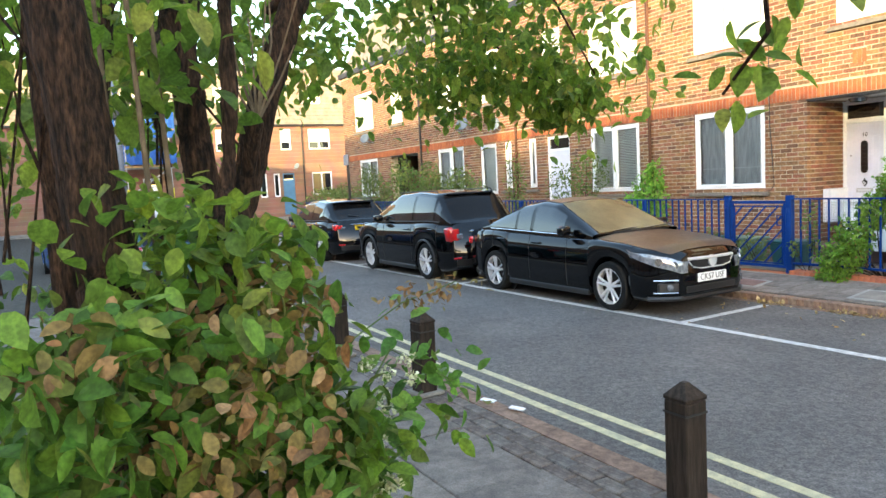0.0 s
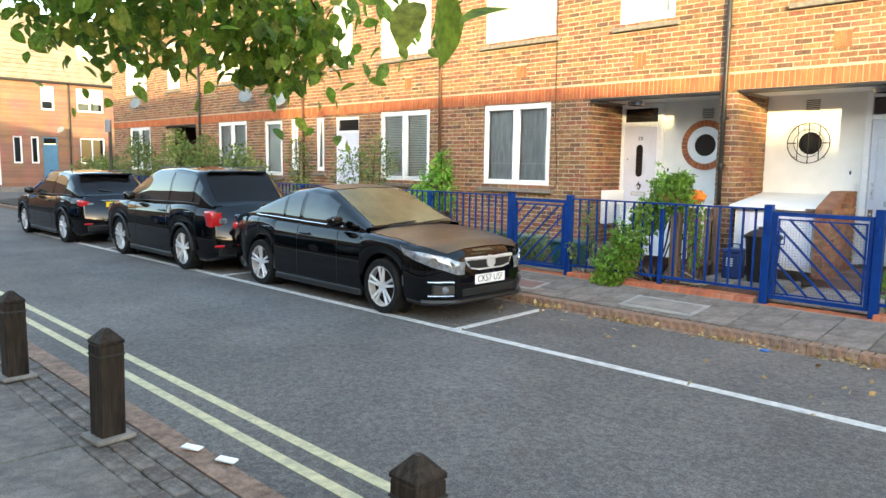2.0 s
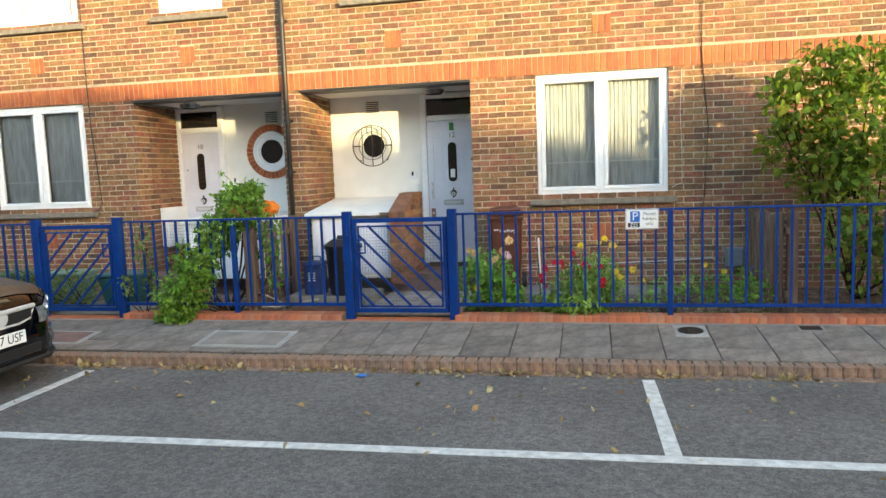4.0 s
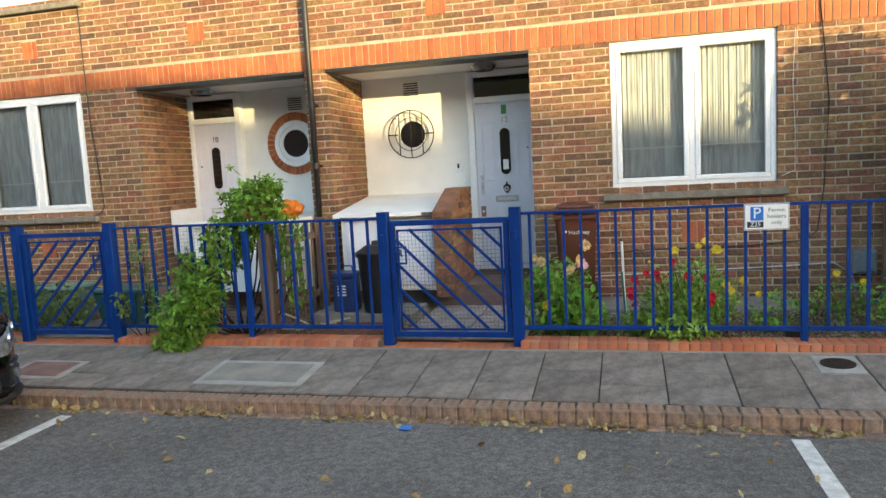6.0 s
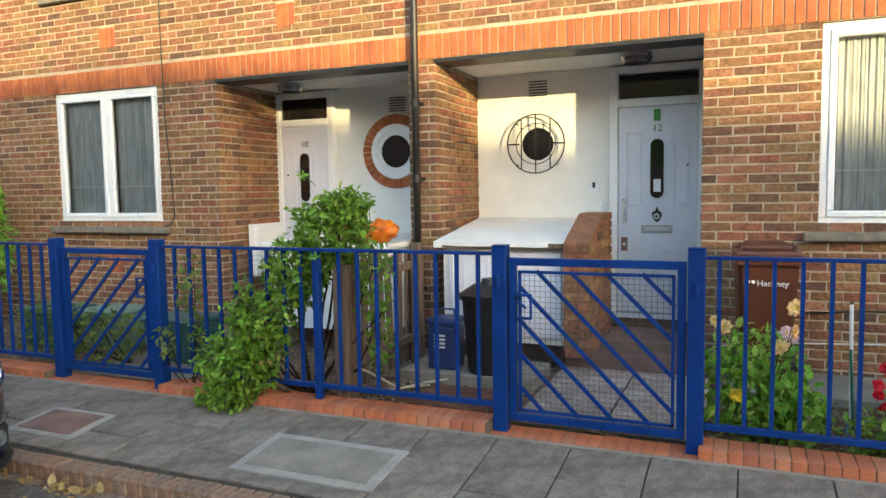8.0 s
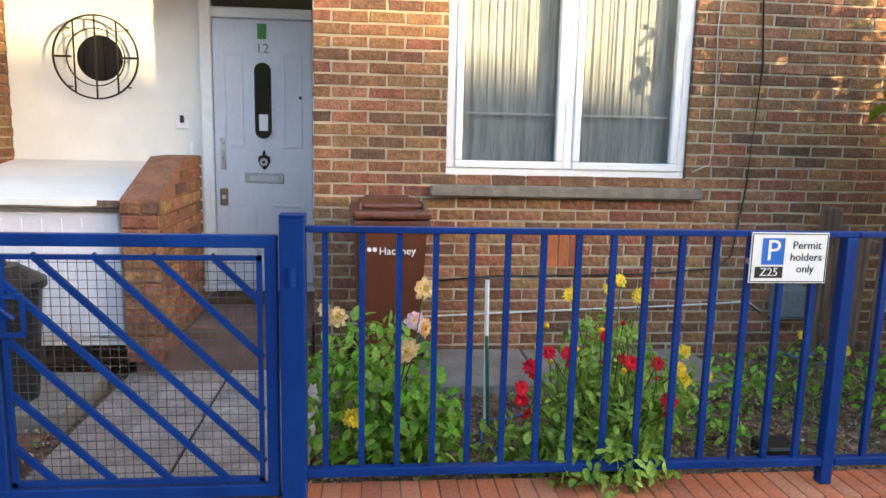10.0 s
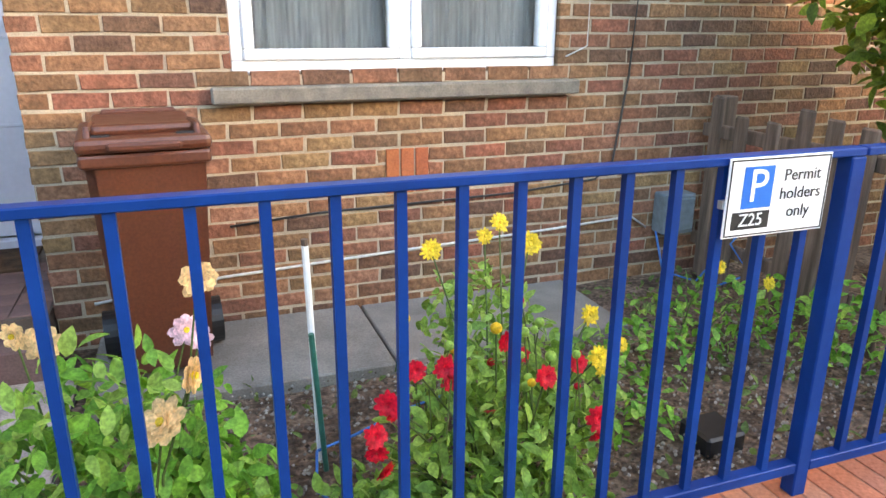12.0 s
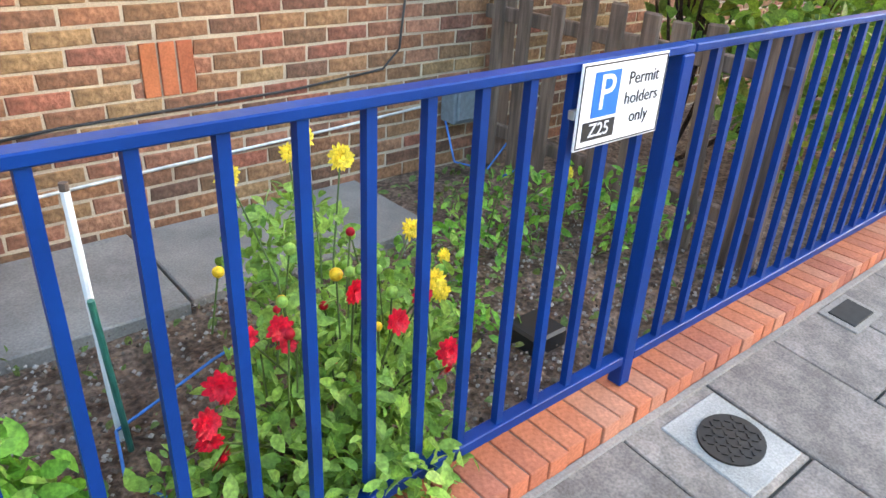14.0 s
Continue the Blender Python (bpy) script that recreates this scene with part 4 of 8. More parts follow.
# ---- meter store of number 12 ----
ms = thing("meter_store", "white painted lean-to store with a peeling sloping lid", "store", (-1.5, 0.3, 0.27))
part("body", bx(-2.02, -0.955, -0.42, YB - 0.002, 0.271, 1.05), M_RENDER, ms)
part("door_panel", bx(-1.97, -0.99, -0.445, -0.421, 0.33, 1.03, 0.006), M_DOOR, ms, "white ribbed door panel")
for i in range(9):
    part("rib", bx(-1.93 + i * 0.105, -1.92 + i * 0.105, -0.452, -0.444, 0.36, 1.0), M_DOOR, ms)
_bm = B()
_v = [_bm.verts.new(p) for p in ((-2.08, -0.50, 1.06), (-0.93, -0.50, 1.06), (-0.93, -0.50, 1.11), (-2.08, -0.50, 1.11), (-2.25, YB - 0.003, 1.20), (-1.0, YB - 0.003, 1.20), (-1.0, YB - 0.003, 1.25), (-2.25, YB - 0.003, 1.25))]
for q in ((0, 1, 2, 3), (7, 6, 5, 4), (3, 2, 6, 7), (0, 4, 5, 1), (1, 5, 6, 2), (0, 3, 7, 4)):
    _bm.faces.new([_v[i] for i in q])
lid = part("lid", _bm, M_RENDER, ms, "sloping white lid, peeling at its corner")
part("peeled_edge", tube([(-2.0, -0.503, 1.075), (-1.75, -0.504, 1.068), (-1.5, -0.503, 1.072), (-1.2, -0.504, 1.066), (-0.95, -0.503, 1.075)], 0.008, 6), M_WOODDARK, lid, "bare grey wood along the peeling edge")
part("peeled_corner", bx(-1.08, -0.94, -0.506, -0.5, 1.062, 1.108, 0.002), M_WOODDARK, lid, "bare rotten wood at the corner")
sw = thing("store_side_wall", "sloping brown brick side wall of the store", "wall", (-0.84, 0.0, 0.2))
_bm = B()
prof = [(-0.55, 0.21), (-0.55, 1.12), (0.02, 1.33), (0.4, 1.33), (0.4, 0.271), (-0.1, 0.271), (-0.1, 0.21)]
_a = [_bm.verts.new((-0.945, y, z)) for y, z in prof]
_b = [_bm.verts.new((-0.745, y, z)) for y, z in prof]
_bm.faces.new(_a); _bm.faces.new(_b[::-1])
for i in range(len(prof)):
    _bm.faces.new((_a[i], _b[i], _b[(i + 1) % len(prof)], _a[(i + 1) % len(prof)]))
bmesh.ops.recalc_face_normals(_bm, faces=_bm.faces)
part("core", _bm, mat("brown_coping", (0.24, 0.115, 0.072), (0.17, 0.085, 0.058), scale=11, rough=0.9, bump=0.5, bscale=70), sw)
part("front_bricks", boxes_mesh("fb", brick_cells(-0.945, -0.745, 0.21, 1.11, [], -0.562, -0.5), 0.002, 0.003, PR), M_BRICK, sw)
_v, _f = [], []
for c in brick_cells(-0.55, 0.4, 0.285, 1.33, []):
    if (c[0] + c[1]) / 2 < 0.02 and c[5] > 1.12 + 0.37 * (c[0] + 0.55):
        continue
    o = len(_v)
    _v += [(-0.745, c[0], c[4]), (-0.745, c[1], c[4]), (-0.745, c[1], c[5]), (-0.745, c[0], c[5]), (-0.733, c[0] + .003, c[4] + .003), (-0.733, c[1] - .003, c[4] + .003), (-0.733, c[1] - .003, c[5] - .003), (-0.733, c[0] + .003, c[5] - .003)]
    _f += [tuple(o + i for i in q) for q in ((4, 5, 6, 7), (0, 1, 5, 4), (1, 2, 6, 5), (2, 3, 7, 6), (3, 0, 4, 7))]
_me = bpy.data.meshes.new("side_bricks")
_me.from_pydata(_v, [], _f)
part("side_bricks", _me, M_BRICK, sw)
# store of number 10
m10 = thing("meter_store", "white painted low store with a flat top", "store", (-3.3, 0.3, 0.27))
part("body", bx(-3.85, -2.56, -0.42, YB - 0.002, 0.271, 1.02), M_RENDER, m10)
part("lid", bx(-3.88, -2.54, -0.48, YB - 0.003, 1.02, 1.08, 0.008), M_RENDER, m10)
cab = thing("white_cabinet", "white meter cabinet on the brick porch side wall", "cabinet", (-4.7, 0.7, 0.62))
part("body", bx(-4.737, -4.63, 0.42, 1.0, 0.62, 1.2, 0.01), M_UPVC, cab)
part("door", bx(-4.63, -4.618, 0.45, 0.97, 0.65, 1.17, 0.004), M_UPVC, cab)

# ---- blue railings and gates ----
FY, TOPZ, BOTZ = -1.92, 1.165, 0.22


def railing(x0, x1, posts, lab, bars=None):
    r = thing("railing", lab, "railing", ((x0 + x1) / 2, FY, 0.12), group="blue railings")
    part("top_rail", bx(x0, x1, FY - 0.022, FY + 0.022, TOPZ - 0.022, TOPZ, 0.003), M_BLUE, r)
    part("bottom_rail", bx(x0, x1, FY - 0.02, FY + 0.02, BOTZ - 0.022, BOTZ + 0.012, 0.003), M_BLUE, r)
    for p, wd in posts:
        part("post", bx(p - wd / 2, p + wd / 2, FY - wd / 2, FY + wd / 2, 0.12, TOPZ - 0.023, 0.004), M_BLUE, r)
    n = max(2, round((x1 - x0) / 0.1353))
    for xb in bars or [x0 + (x1 - x0) * i / n for i in range(1, n)]:
        if all(abs(xb - p) > 0.045 for p, _ in posts):
            part("bar", bx(xb - 0.011, xb + 0.011, FY - 0.011, FY + 0.011, BOTZ + 0.012, TOPZ - 0.022, 0.0), M_BLUE, r)
    return r


def gate_post(x, z1=1.2):
    g = thing("gate_post", "square blue steel gate post", "post", (x, FY, 0.02), group="gate posts")
    part("shaft", bx(x - 0.045, x + 0.045, FY - 0.045, FY + 0.045, 0.0, z1, 0.005), M_BLUE, g)
    part("cap", bx(x - 0.047, x + 0.047, FY - 0.047, FY + 0.047, z1, z1 + 0.008, 0.003), M_BLUE, g)
    part("hinge", cyl(B(), (x, FY - 0.055, 0.95), (x, FY - 0.055, 1.02), 0.014), M_BLUE, g)


def gate(x0, x1, slope, mesh, lab):
    g = thing("garden_gate", lab, "gate", ((x0 + x1) / 2, FY, 0.1))
    z0, z1, s = 0.13, 1.13, 0.045
    bm = B()
    box(bm, x0, x1, FY - 0.02, FY + 0.02, z0, z0 + s, 0.003)
    box(bm, x0, x1, FY - 0.02, FY + 0.02, z1 - s, z1, 0.003)
    box(bm, x0, x0 + s, FY - 0.02, FY + 0.02, z0 + s, z1 - s, 0.003)
    box(bm, x1 - s, x1, FY - 0.02, FY + 0.02, z0 + s, z1 - s, 0.003)
    fr = part("gate_frame", bm, M_BLUE, g)
    bm = B()
    a, b, lo, hi = x0 + s + 0.012, x1 - s - 0.012, z0 + s + 0.012, z1 - s - 0.03
    for q in ((a, b, lo, lo + 0.018), (a, b, hi - 0.018, hi), (a, a + 0.018, lo, hi), (b - 0.018, b, lo, hi)):
        box(bm, q[0], q[1], FY - 0.012, FY + 0.006, q[2], q[3])
    part("inner_frame", bm, M_BLUE, g)
    # diagonal bars, clipped to the frame
    w, h = b - a, hi - lo
    t = -h + 0.16
    while t < w:
        za = max(0, -t); zb = min(h, w - t)
        p0 = (a + max(0, t), FY, hi - za) if slope < 0 else (a + max(0, t), FY, lo + za)
        p1 = (a + min(w, t + h), FY, hi - zb) if slope < 0 else (a + min(w, t + h), FY, lo + zb)
        if Vector(p0 ) != Vector(p1) and (Vector(p1) - Vector(p0)).length > 0.08:
            d = Vector(p1) - Vector(p0)
            ang = math.degrees(math.atan2(d.z, d.x))
            part("diagonal_bar", box(B(), 0, d.length, -0.009, 0.009, -0.011, 0.011, m=pose(p0[0], FY, p0[2], 0, -ang, 0)), M_BLUE, g)
        t += 0.205
    if mesh:
        n = int(w / 0.032)
        v, f = [], []
        def wire(x0, x1, z0, z1, y):
            o = len(v)
            r = 0.0011
            if x1 - x0 > z1 - z0:
                for z in (z0 - r, z0 + r):
                    for yy in (y - r, y + r):
                        v.extend([(x0, yy, z), (x1, yy, z)])
            else:
                for xx in (x0 - r, x0 + r):
                    for yy in (y - r, y + r):
                        v.extend([(xx, yy, z0), (xx, yy, z1)])
            f.extend([(o, o + 1, o + 3, o + 2), (o + 4, o + 5, o + 7, o + 6), (o, o + 1, o + 5, o + 4), (o + 2, o + 3, o + 7, o + 6)])
        for i in range(1, n):
            wire(a + w * i / n, a + w * i / n, lo, hi, FY + 0.014)
        m2 = int(h / 0.032)
        for i in range(1, m2):
            wire(a, b, lo + h * i / m2, lo + h * i / m2, FY + 0.017)
        me = bpy.data.meshes.new("wire_mesh")
        me.from_pydata(v, [], f)
        part("wire_mesh", me, M_MESH, g, "fine dull grey wire mesh")["kind"] = "stuff"
    lx = x0 + s if slope < 0 else x1 - s
    sg = 1 if slope < 0 else -1
    bm = B()
    for q in ((0.0, 0.10, 0.90, 0.915), (0.0, 0.10, 0.76, 0.775), (0.088, 0.10, 0.775, 0.90)):
        xa, xb = sorted((lx + sg * q[0], lx + sg * q[1]))
        box(bm, xa, xb, FY - 0.03, FY - 0.014, q[2], q[3])
    lt = part("latch_guard", bm, M_BLUE, g)
    part("latch", tube([(lx, FY - 0.035, 0.865), (lx + sg * 0.03, FY - 0.04, 0.865), (lx + sg * 0.07, FY - 0.04, 0.83)], 0.008, 6), M_BLUE, lt)


for gx in (-4.82, -3.75, -1.01, 0.12):
    gate_post(gx)
gate(-0.955, 0.065, -1, True, "blue steel garden gate with diagonal bars and wire mesh, closed")
gate(-4.765, -3.805, 1, False, "blue steel garden gate with diagonal bars, closed")
railing(-3.705, -1.055, [(-2.33, 0.05)], "blue painted steel garden railing overgrown by a climber", [-3.58 + 0.14 * i for i in range(9)] + [-2.155 + 0.1425 * i for i in range(8)])
railing(0.165, 2.29, [(2.265, 0.05)], "blue painted steel garden railing on brick edging", [0.2355 + 0.1353 * i for i in range(15)])
railing(2.295, 4.55, [(4.52, 0.05)], "blue painted steel garden railing on brick edging")
railing(4.555, 8.8, [(6.7, 0.05), (8.77, 0.05)], "blue painted steel garden railing on brick edging")
railing(-8.3, -4.865, [(-6.6, 0.05)], "blue painted steel garden railing on brick edging")
railing(-12.5, -8.305, [(-8.33, 0.05), (-10.4, 0.05)], "blue painted steel garden railing behind parked cars")
railing(-25.4, -12.505, [(-14.5, 0.05), (-16.6, 0.05), (-18.7, 0.05), (-20.8, 0.05), (-22.9, 0.05)], "blue painted steel garden railing behind parked cars")
# wire netting behind the overgrown railing
_v, _f = [], []
for i in range(34):
    xx = -3.68 + i * 0.034
    o = len(_v); _v += [(xx - .001, FY + 0.02, 0.24), (xx + .001, FY + 0.02, 0.24), (xx + .001, FY + 0.02, 1.13), (xx - .001, FY + 0.02, 1.13)]; _f.append((o, o + 1, o + 2, o + 3))
for i in range(26):
    zz = 0.25 + i * 0.034
    o = len(_v); _v += [(-3.7, FY + 0.022, zz - .001), (-2.53, FY + 0.022, zz - .001), (-2.53, FY + 0.022, zz + .001), (-3.7, FY + 0.022, zz + .001)]; _f.append((o, o + 1, o + 2, o + 3))
_me = bpy.data.meshes.new("netting"); _me.from_pydata(_v, [], _f)
nt = thing("wire_netting", "galvanised wire netting tied behind the railing", "netting", (-3.1, FY, 0.24))
part("net", _me, M_MESH, nt)["kind"] = "stuff"

# ---- parking sign ----
sg = thing("parking_sign", "white permit parking sign with blue letter panel", "sign", (2.02, FY - 0.03, 0.96))
X0, X1, Z0, Z1, SY = 1.845, 2.158, 0.966, 1.163, FY - 0.03
pl = part("plate", bx(X0, X1, SY - 0.004, SY + 0.001, Z0, Z1, 0.001), M_WHITE, sg)
_bm = B()
for q in ((X0 + .004, X1 - .004, Z0 + .004, Z0 + .0075), (X0 + .004, X1 - .004, Z1 - .0075, Z1 - .004), (X0 + .004, X0 + .0075, Z0 + .0075, Z1 - .0075), (X1 - .0075, X1 - .004, Z0 + .0075, Z1 - .0075)):
    box(_bm, q[0], q[1], SY - 0.0055, SY - 0.0042, q[2], q[3])
part("border", _bm, M_SIGNBLACK, pl)
part("blue_panel", bx(X0 + 0.045, X0 + 0.135, SY - 0.0055, SY - 0.0042, Z0 + 0.072, Z1 - 0.022), M_SIGNBLUE, pl)
part("black_panel", bx(X0 + 0.022, X0 + 0.135, SY - 0.0055, SY - 0.0042, Z0 + 0.02, Z0 + 0.064), M_SIGNBLACK, pl)
text("letter", "P", 0.115, pose(X0 + 0.09, SY - 0.0062, Z0 + 0.124, 90), M_WHITE, pl, depth=0.0006)
text("zone_text", "Z25", 0.045, pose(X0 + 0.079, SY - 0.0062, Z0 + 0.042, 90), M_WHITE, pl, depth=0.0006)
for i, wd in enumerate(("Permit", "holders", "only")):
    text("sign_text", wd, 0.043, pose(X0 + 0.225, SY - 0.0052, Z1 - 0.05 - i * 0.046, 90), M_SIGNBLACK, pl, depth=0.0006)
for bxp in (1.859, 2.1295):
    part("clip", bx(bxp - 0.02, bxp + 0.02, SY + 0.001, FY - 0.0125, 1.04, 1.06), M_STEEL, sg)

# ---- bins ----
def wheelie(x, y, z, rz, w, d, h, m, lab, logo=None):
    b = thing("wheelie_bin", lab, "bin", (0, 0, 0))
    bm = B()
    r = bmesh.ops.create_cube(bm, size=1)["verts"]
    for v in r:
        t = v.co.z + 0.5
        k = 0.80 + 0.20 * t
        v.co = Vector((v.co.x * w * k, v.co.y * d * (0.72 + 0.28 * t) + (0.04 * (1 - t)), 0.03 + t * (h - 0.15)))
    bmesh.ops.bevel(bm, geom=list(bm.edges), offset=0.03, segments=2, affect="EDGES")
    body = part("body", bm, m, b)
    part("rim", bx(-w / 2 - 0.015, w / 2 + 0.015, -d / 2 - 0.02, d / 2 + 0.01, h - 0.16, h - 0.11, 0.012, 2), m, b)
    bm = B()
    box(bm, -w / 2 - 0.02, w / 2 + 0.02, -d / 2 - 0.035, d / 2 + 0.02, h - 0.108, h - 0.055, 0.02, None, 2)
    box(bm, -w / 2 + 0.03, w / 2 - 0.03, -d / 2 + 0.03, d / 2 - 0.05, h - 0.06, h - 0.02, 0.018, None, 2)
    lid = part("lid", bm, m, b)
    for sx in (-1, 1):
        part("lid_recess", box(B(), sx * w * 0.36 - 0.04, sx * w * 0.36 + 0.04, -d / 2 + 0.0, -d / 2 + 0.09, h - 0.062, h - 0.05, 0.004), M_BLACKP, lid, "dark hand recess")
        part("lid_grip", tube([(sx * w * 0.44, -d / 2 - 0.005, h - 0.065), (sx * w * 0.44, -d / 2 + 0.02, h - 0.03), (sx * w * 0.40, -d / 2 + 0.1, h - 0.022)], 0.012, 8), m, lid)
    part("lid_ridge", box(B(), -w * 0.34, w * 0.34, d / 2 - 0.075, d / 2 - 0.035, h - 0.03, h - 0.005, 0.009), m, lid)
    part("lid_lip", bx(-w * 0.3, w * 0.3, -d / 2 - 0.06, -d / 2 - 0.03, h - 0.10, h - 0.07, 0.01), m, lid)
    part("handle", tube([(-w / 2 + 0.04, d / 2 + 0.01, h - 0.1), (-w / 2 + 0.04, d / 2 + 0.06, h - 0.06), (w / 2 - 0.04, d / 2 + 0.06, h - 0.06), (w / 2 - 0.04, d / 2 + 0.01, h - 0.1)], 0.014, 8), m, b)
    for s in (-1, 1):
        part("wheel", cyl(B(), (s * (w / 2 - 0.02), d / 2 - 0.02, 0.1), (s * (w / 2 + 0.035), d / 2 - 0.02, 0.1), 0.10, seg=24), M_BLACKP, b, "black rubber wheel")
    if logo:
        text("lettering", logo, 0.058, pose(0.03, -d / 2 + 0.011, h - 0.285, 84), M_WHITE, b, width=0.2, depth=0.001)
        bm = B()
        cyl(bm, (-0.095, -d / 2 + 0.02, h - 0.275), (-0.095, -d / 2 + 0.008, h - 0.275), 0.012)
        cyl(bm, (-0.125, -d / 2 + 0.02, h - 0.275), (-0.125, -d / 2 + 0.008, h - 0.275), 0.012)
        part("emblem", bm, M_WHITE, b)
    b.location, b.rotation_euler = (x, y, z), (0, 0, radians(rz))
    return b


wheelie(0.50, -0.42, 0.11, 4, 0.40, 0.44, 1.035, M_BIN, "brown wheelie bin with closed lid on the concrete strip", "Hackney")
bb = thing("dustbin", "black plastic dustbin with a domed lid", "bin", (-1.42, -0.95, 0.16))
part("body", cyl(B(), (-1.42, -0.95, 0.16), (-1.42, -0.95, 0.74), 0.17, 0.215, 28), M_BLACKP, bb, smooth=False)
part("rim", cyl(B(), (-1.42, -0.95, 0.72), (-1.42, -0.95, 0.76), 0.235, seg=28), M_BLACKP, bb)
_bm = B()
cyl(_bm, (-1.42, -0.95, 0.76), (-1.42, -0.95, 0.83), 0.23, 0.12, 28)
cyl(_bm, (-1.42, -0.95, 0.83), (-1.42, -0.95, 0.87), 0.07, 0.06, 16)
part("lid", _bm, M_BLACKP, bb)
fc = thing("food_caddy", "small blue plastic food caddy with a hinged lid", "bin", (-1.78, -0.95, 0.16))
part("body", bx(-1.90, -1.67, -1.06, -0.84, 0.16, 0.50, 0.02, 2), M_BLUEP, fc)
part("lid", bx(-1.91, -1.66, -1.07, -0.83, 0.50, 0.56, 0.022, 2), M_BLUEP, fc)
part("handle", tube([(-1.90, -0.95, 0.46), (-1.86, -0.95, 0.62), (-1.72, -0.95, 0.62), (-1.67, -0.95, 0.46)], 0.01, 6), M_BLUEP, fc)
part("label", boxes_mesh("label", [(-1.84, -1.75, -1.064, -1.06, 0.33 + i * 0.03, 0.345 + i * 0.03) for i in range(4)]), M_WHITE, fc, "white printed bars")
for cx, cy, m, lab in ((-4.25, -1.15, M_TEALP, "teal plastic recycling box with rope"), (-5.2, -1.0, M_GREENP, "pale green plastic recycling box"), (-5.9, -1.1, M_TEALP, "dark green plastic recycling box")):
    rb = thing("recycling_box", lab, "box", (cx, cy, 0.08), group="recycling boxes")
    bm = B()
    r = bmesh.ops.create_cube(bm, size=1)["verts"]
    for v in r:
        t = v.co.z + 0.5
        k = 0.8 + 0.2 * t
        v.co = Vector((cx + v.co.x * 0.56 * k, cy + v.co.y * 0.4 * k, 0.08 + t * 0.36))
    bmesh.ops.bevel(bm, geom=list(bm.edges), offset=0.02, segments=2, affect="EDGES")
    part("body", bm, m, rb)
    part("rim", bx(cx - 0.3, cx + 0.3, cy - 0.22, cy + 0.22, 0.43, 0.47, 0.012), m, rb)
ob = thing("plastic_bag", "crumpled orange plastic bag on the store", "bag", (-2.64, -0.37, 1.08))
_bm = B()
bmesh.ops.create_icosphere(_bm, subdivisions=4, radius=1)
for v in _bm.verts:
    n_ = noise.noise(v.co * 2.3) * 0.3 + noise.noise(v.co * 6) * 0.12
    v.co = Vector((-2.64 + v.co.x * 0.145 * (1 + n_), -0.37 + v.co.y * 0.12 * (1 + n_), 1.185 + v.co.z * 0.105 * (1 + n_)))
part("bag", _bm, M_ORANGE, ob, smooth=True)
tg = thing("planter_trough", "red plastic planter trough with leafy seedlings on the store", "planter", (-2.98, -0.22, 1.08))
_bm = B()
bmesh.ops.create_cube(_bm, size=1)
for v in _bm.verts:
    t = v.co.z + 0.5
    v.co = Vector((-2.98 + v.co.x * (0.36 + 0.06 * t), -0.22 + v.co.y * (0.15 + 0.05 * t), 1.08 + t * 0.17))
bmesh.ops.bevel(_bm, geom=list(_bm.edges), offset=0.012, segments=2, affect="EDGES")
part("trough", _bm, M_REDP, tg)
part("rim", bx(-3.2, -2.76, -0.33, -0.11, 1.235, 1.258, 0.006), M_REDP, tg)
leaves("leaves", cloud(RNG, 130, (-2.98, -0.22, 1.40), (0.2, 0.1, 0.13)), (0.035, 0.075), M_LEAFMID, tg, RNG)
part("stem", tubes([[(-3.12 + 0.07 * k, -0.22, 1.25), (-3.12 + 0.07 * k + PR.uniform(-.06, .06), -0.22, 1.46)] for k in range(5)], 0.004), M_STEM, tg)
for px, py in ((-3.38, 0.05),):
    pt = thing("plant_pot", "red plastic plant pot with a leafy seedling", "plant pot", (px, py, 1.08), group="pots on the store")
    _bm = cyl(B(), (px, py, 1.08), (px, py, 1.28), 0.09, 0.125, 24)
    cyl(_bm, (px, py, 1.25), (px, py, 1.285), 0.135, seg=24)
    part("pot", _bm, M_REDP, pt)
    leaves("leaves", cloud(RNG, 70, (px, py, 1.43), (0.16, 0.12, 0.14)), (0.04, 0.08), M_LEAFBRIGHT, pt, RNG)
    part("stem", tubes([[(px, py, 1.28), (px + PR.uniform(-.1, .1), py, 1.5)] for _ in range(5)], 0.004), M_STEM, pt)
for a_, b_ in (((-2.28, -1.76, 0.36), (-1.93, -1.5, 0.12)), ((-2.5, -1.74, 0.13), (-1.98, -1.6, 0.12)), ((-2.05, -1.62, 0.11), (-1.75, -1.35, 0.12)), ((-1.95, -1.45, 0.10), (-1.66, -1.22, 0.14))):
    sk = thing("stick", "pale bare stick lying on the garden soil", "stick", a_, group="loose sticks")
    part("stick", tube([a_, [(p_ + q_) / 2 + 0.008 for p_, q_ in zip(a_, b_)], b_], 0.011, 7, 0.7), M_PALESTICK, sk, smooth=True)
dm = thing("door_mat", "brown coir doormat before the door", "mat", (-0.45, 0.75, 0.27))
part("mat", bx(-0.78, -0.14, 0.55, 0.95, 0.271, 0.288, 0.004), M_MAT, dm)
eb = thing("meter_box", "small grey weatherproof electric box on the wall", "electric box", (3.22, -0.06, 0.33))
part("body", bx(3.10, 3.30, -0.12, -0.001, 0.33, 0.56, 0.012, 2), M_GREYBOX, eb)
part("cover", bx(3.115, 3.285, -0.135, -0.12, 0.35, 0.54, 0.008), M_GREYBOX, eb)

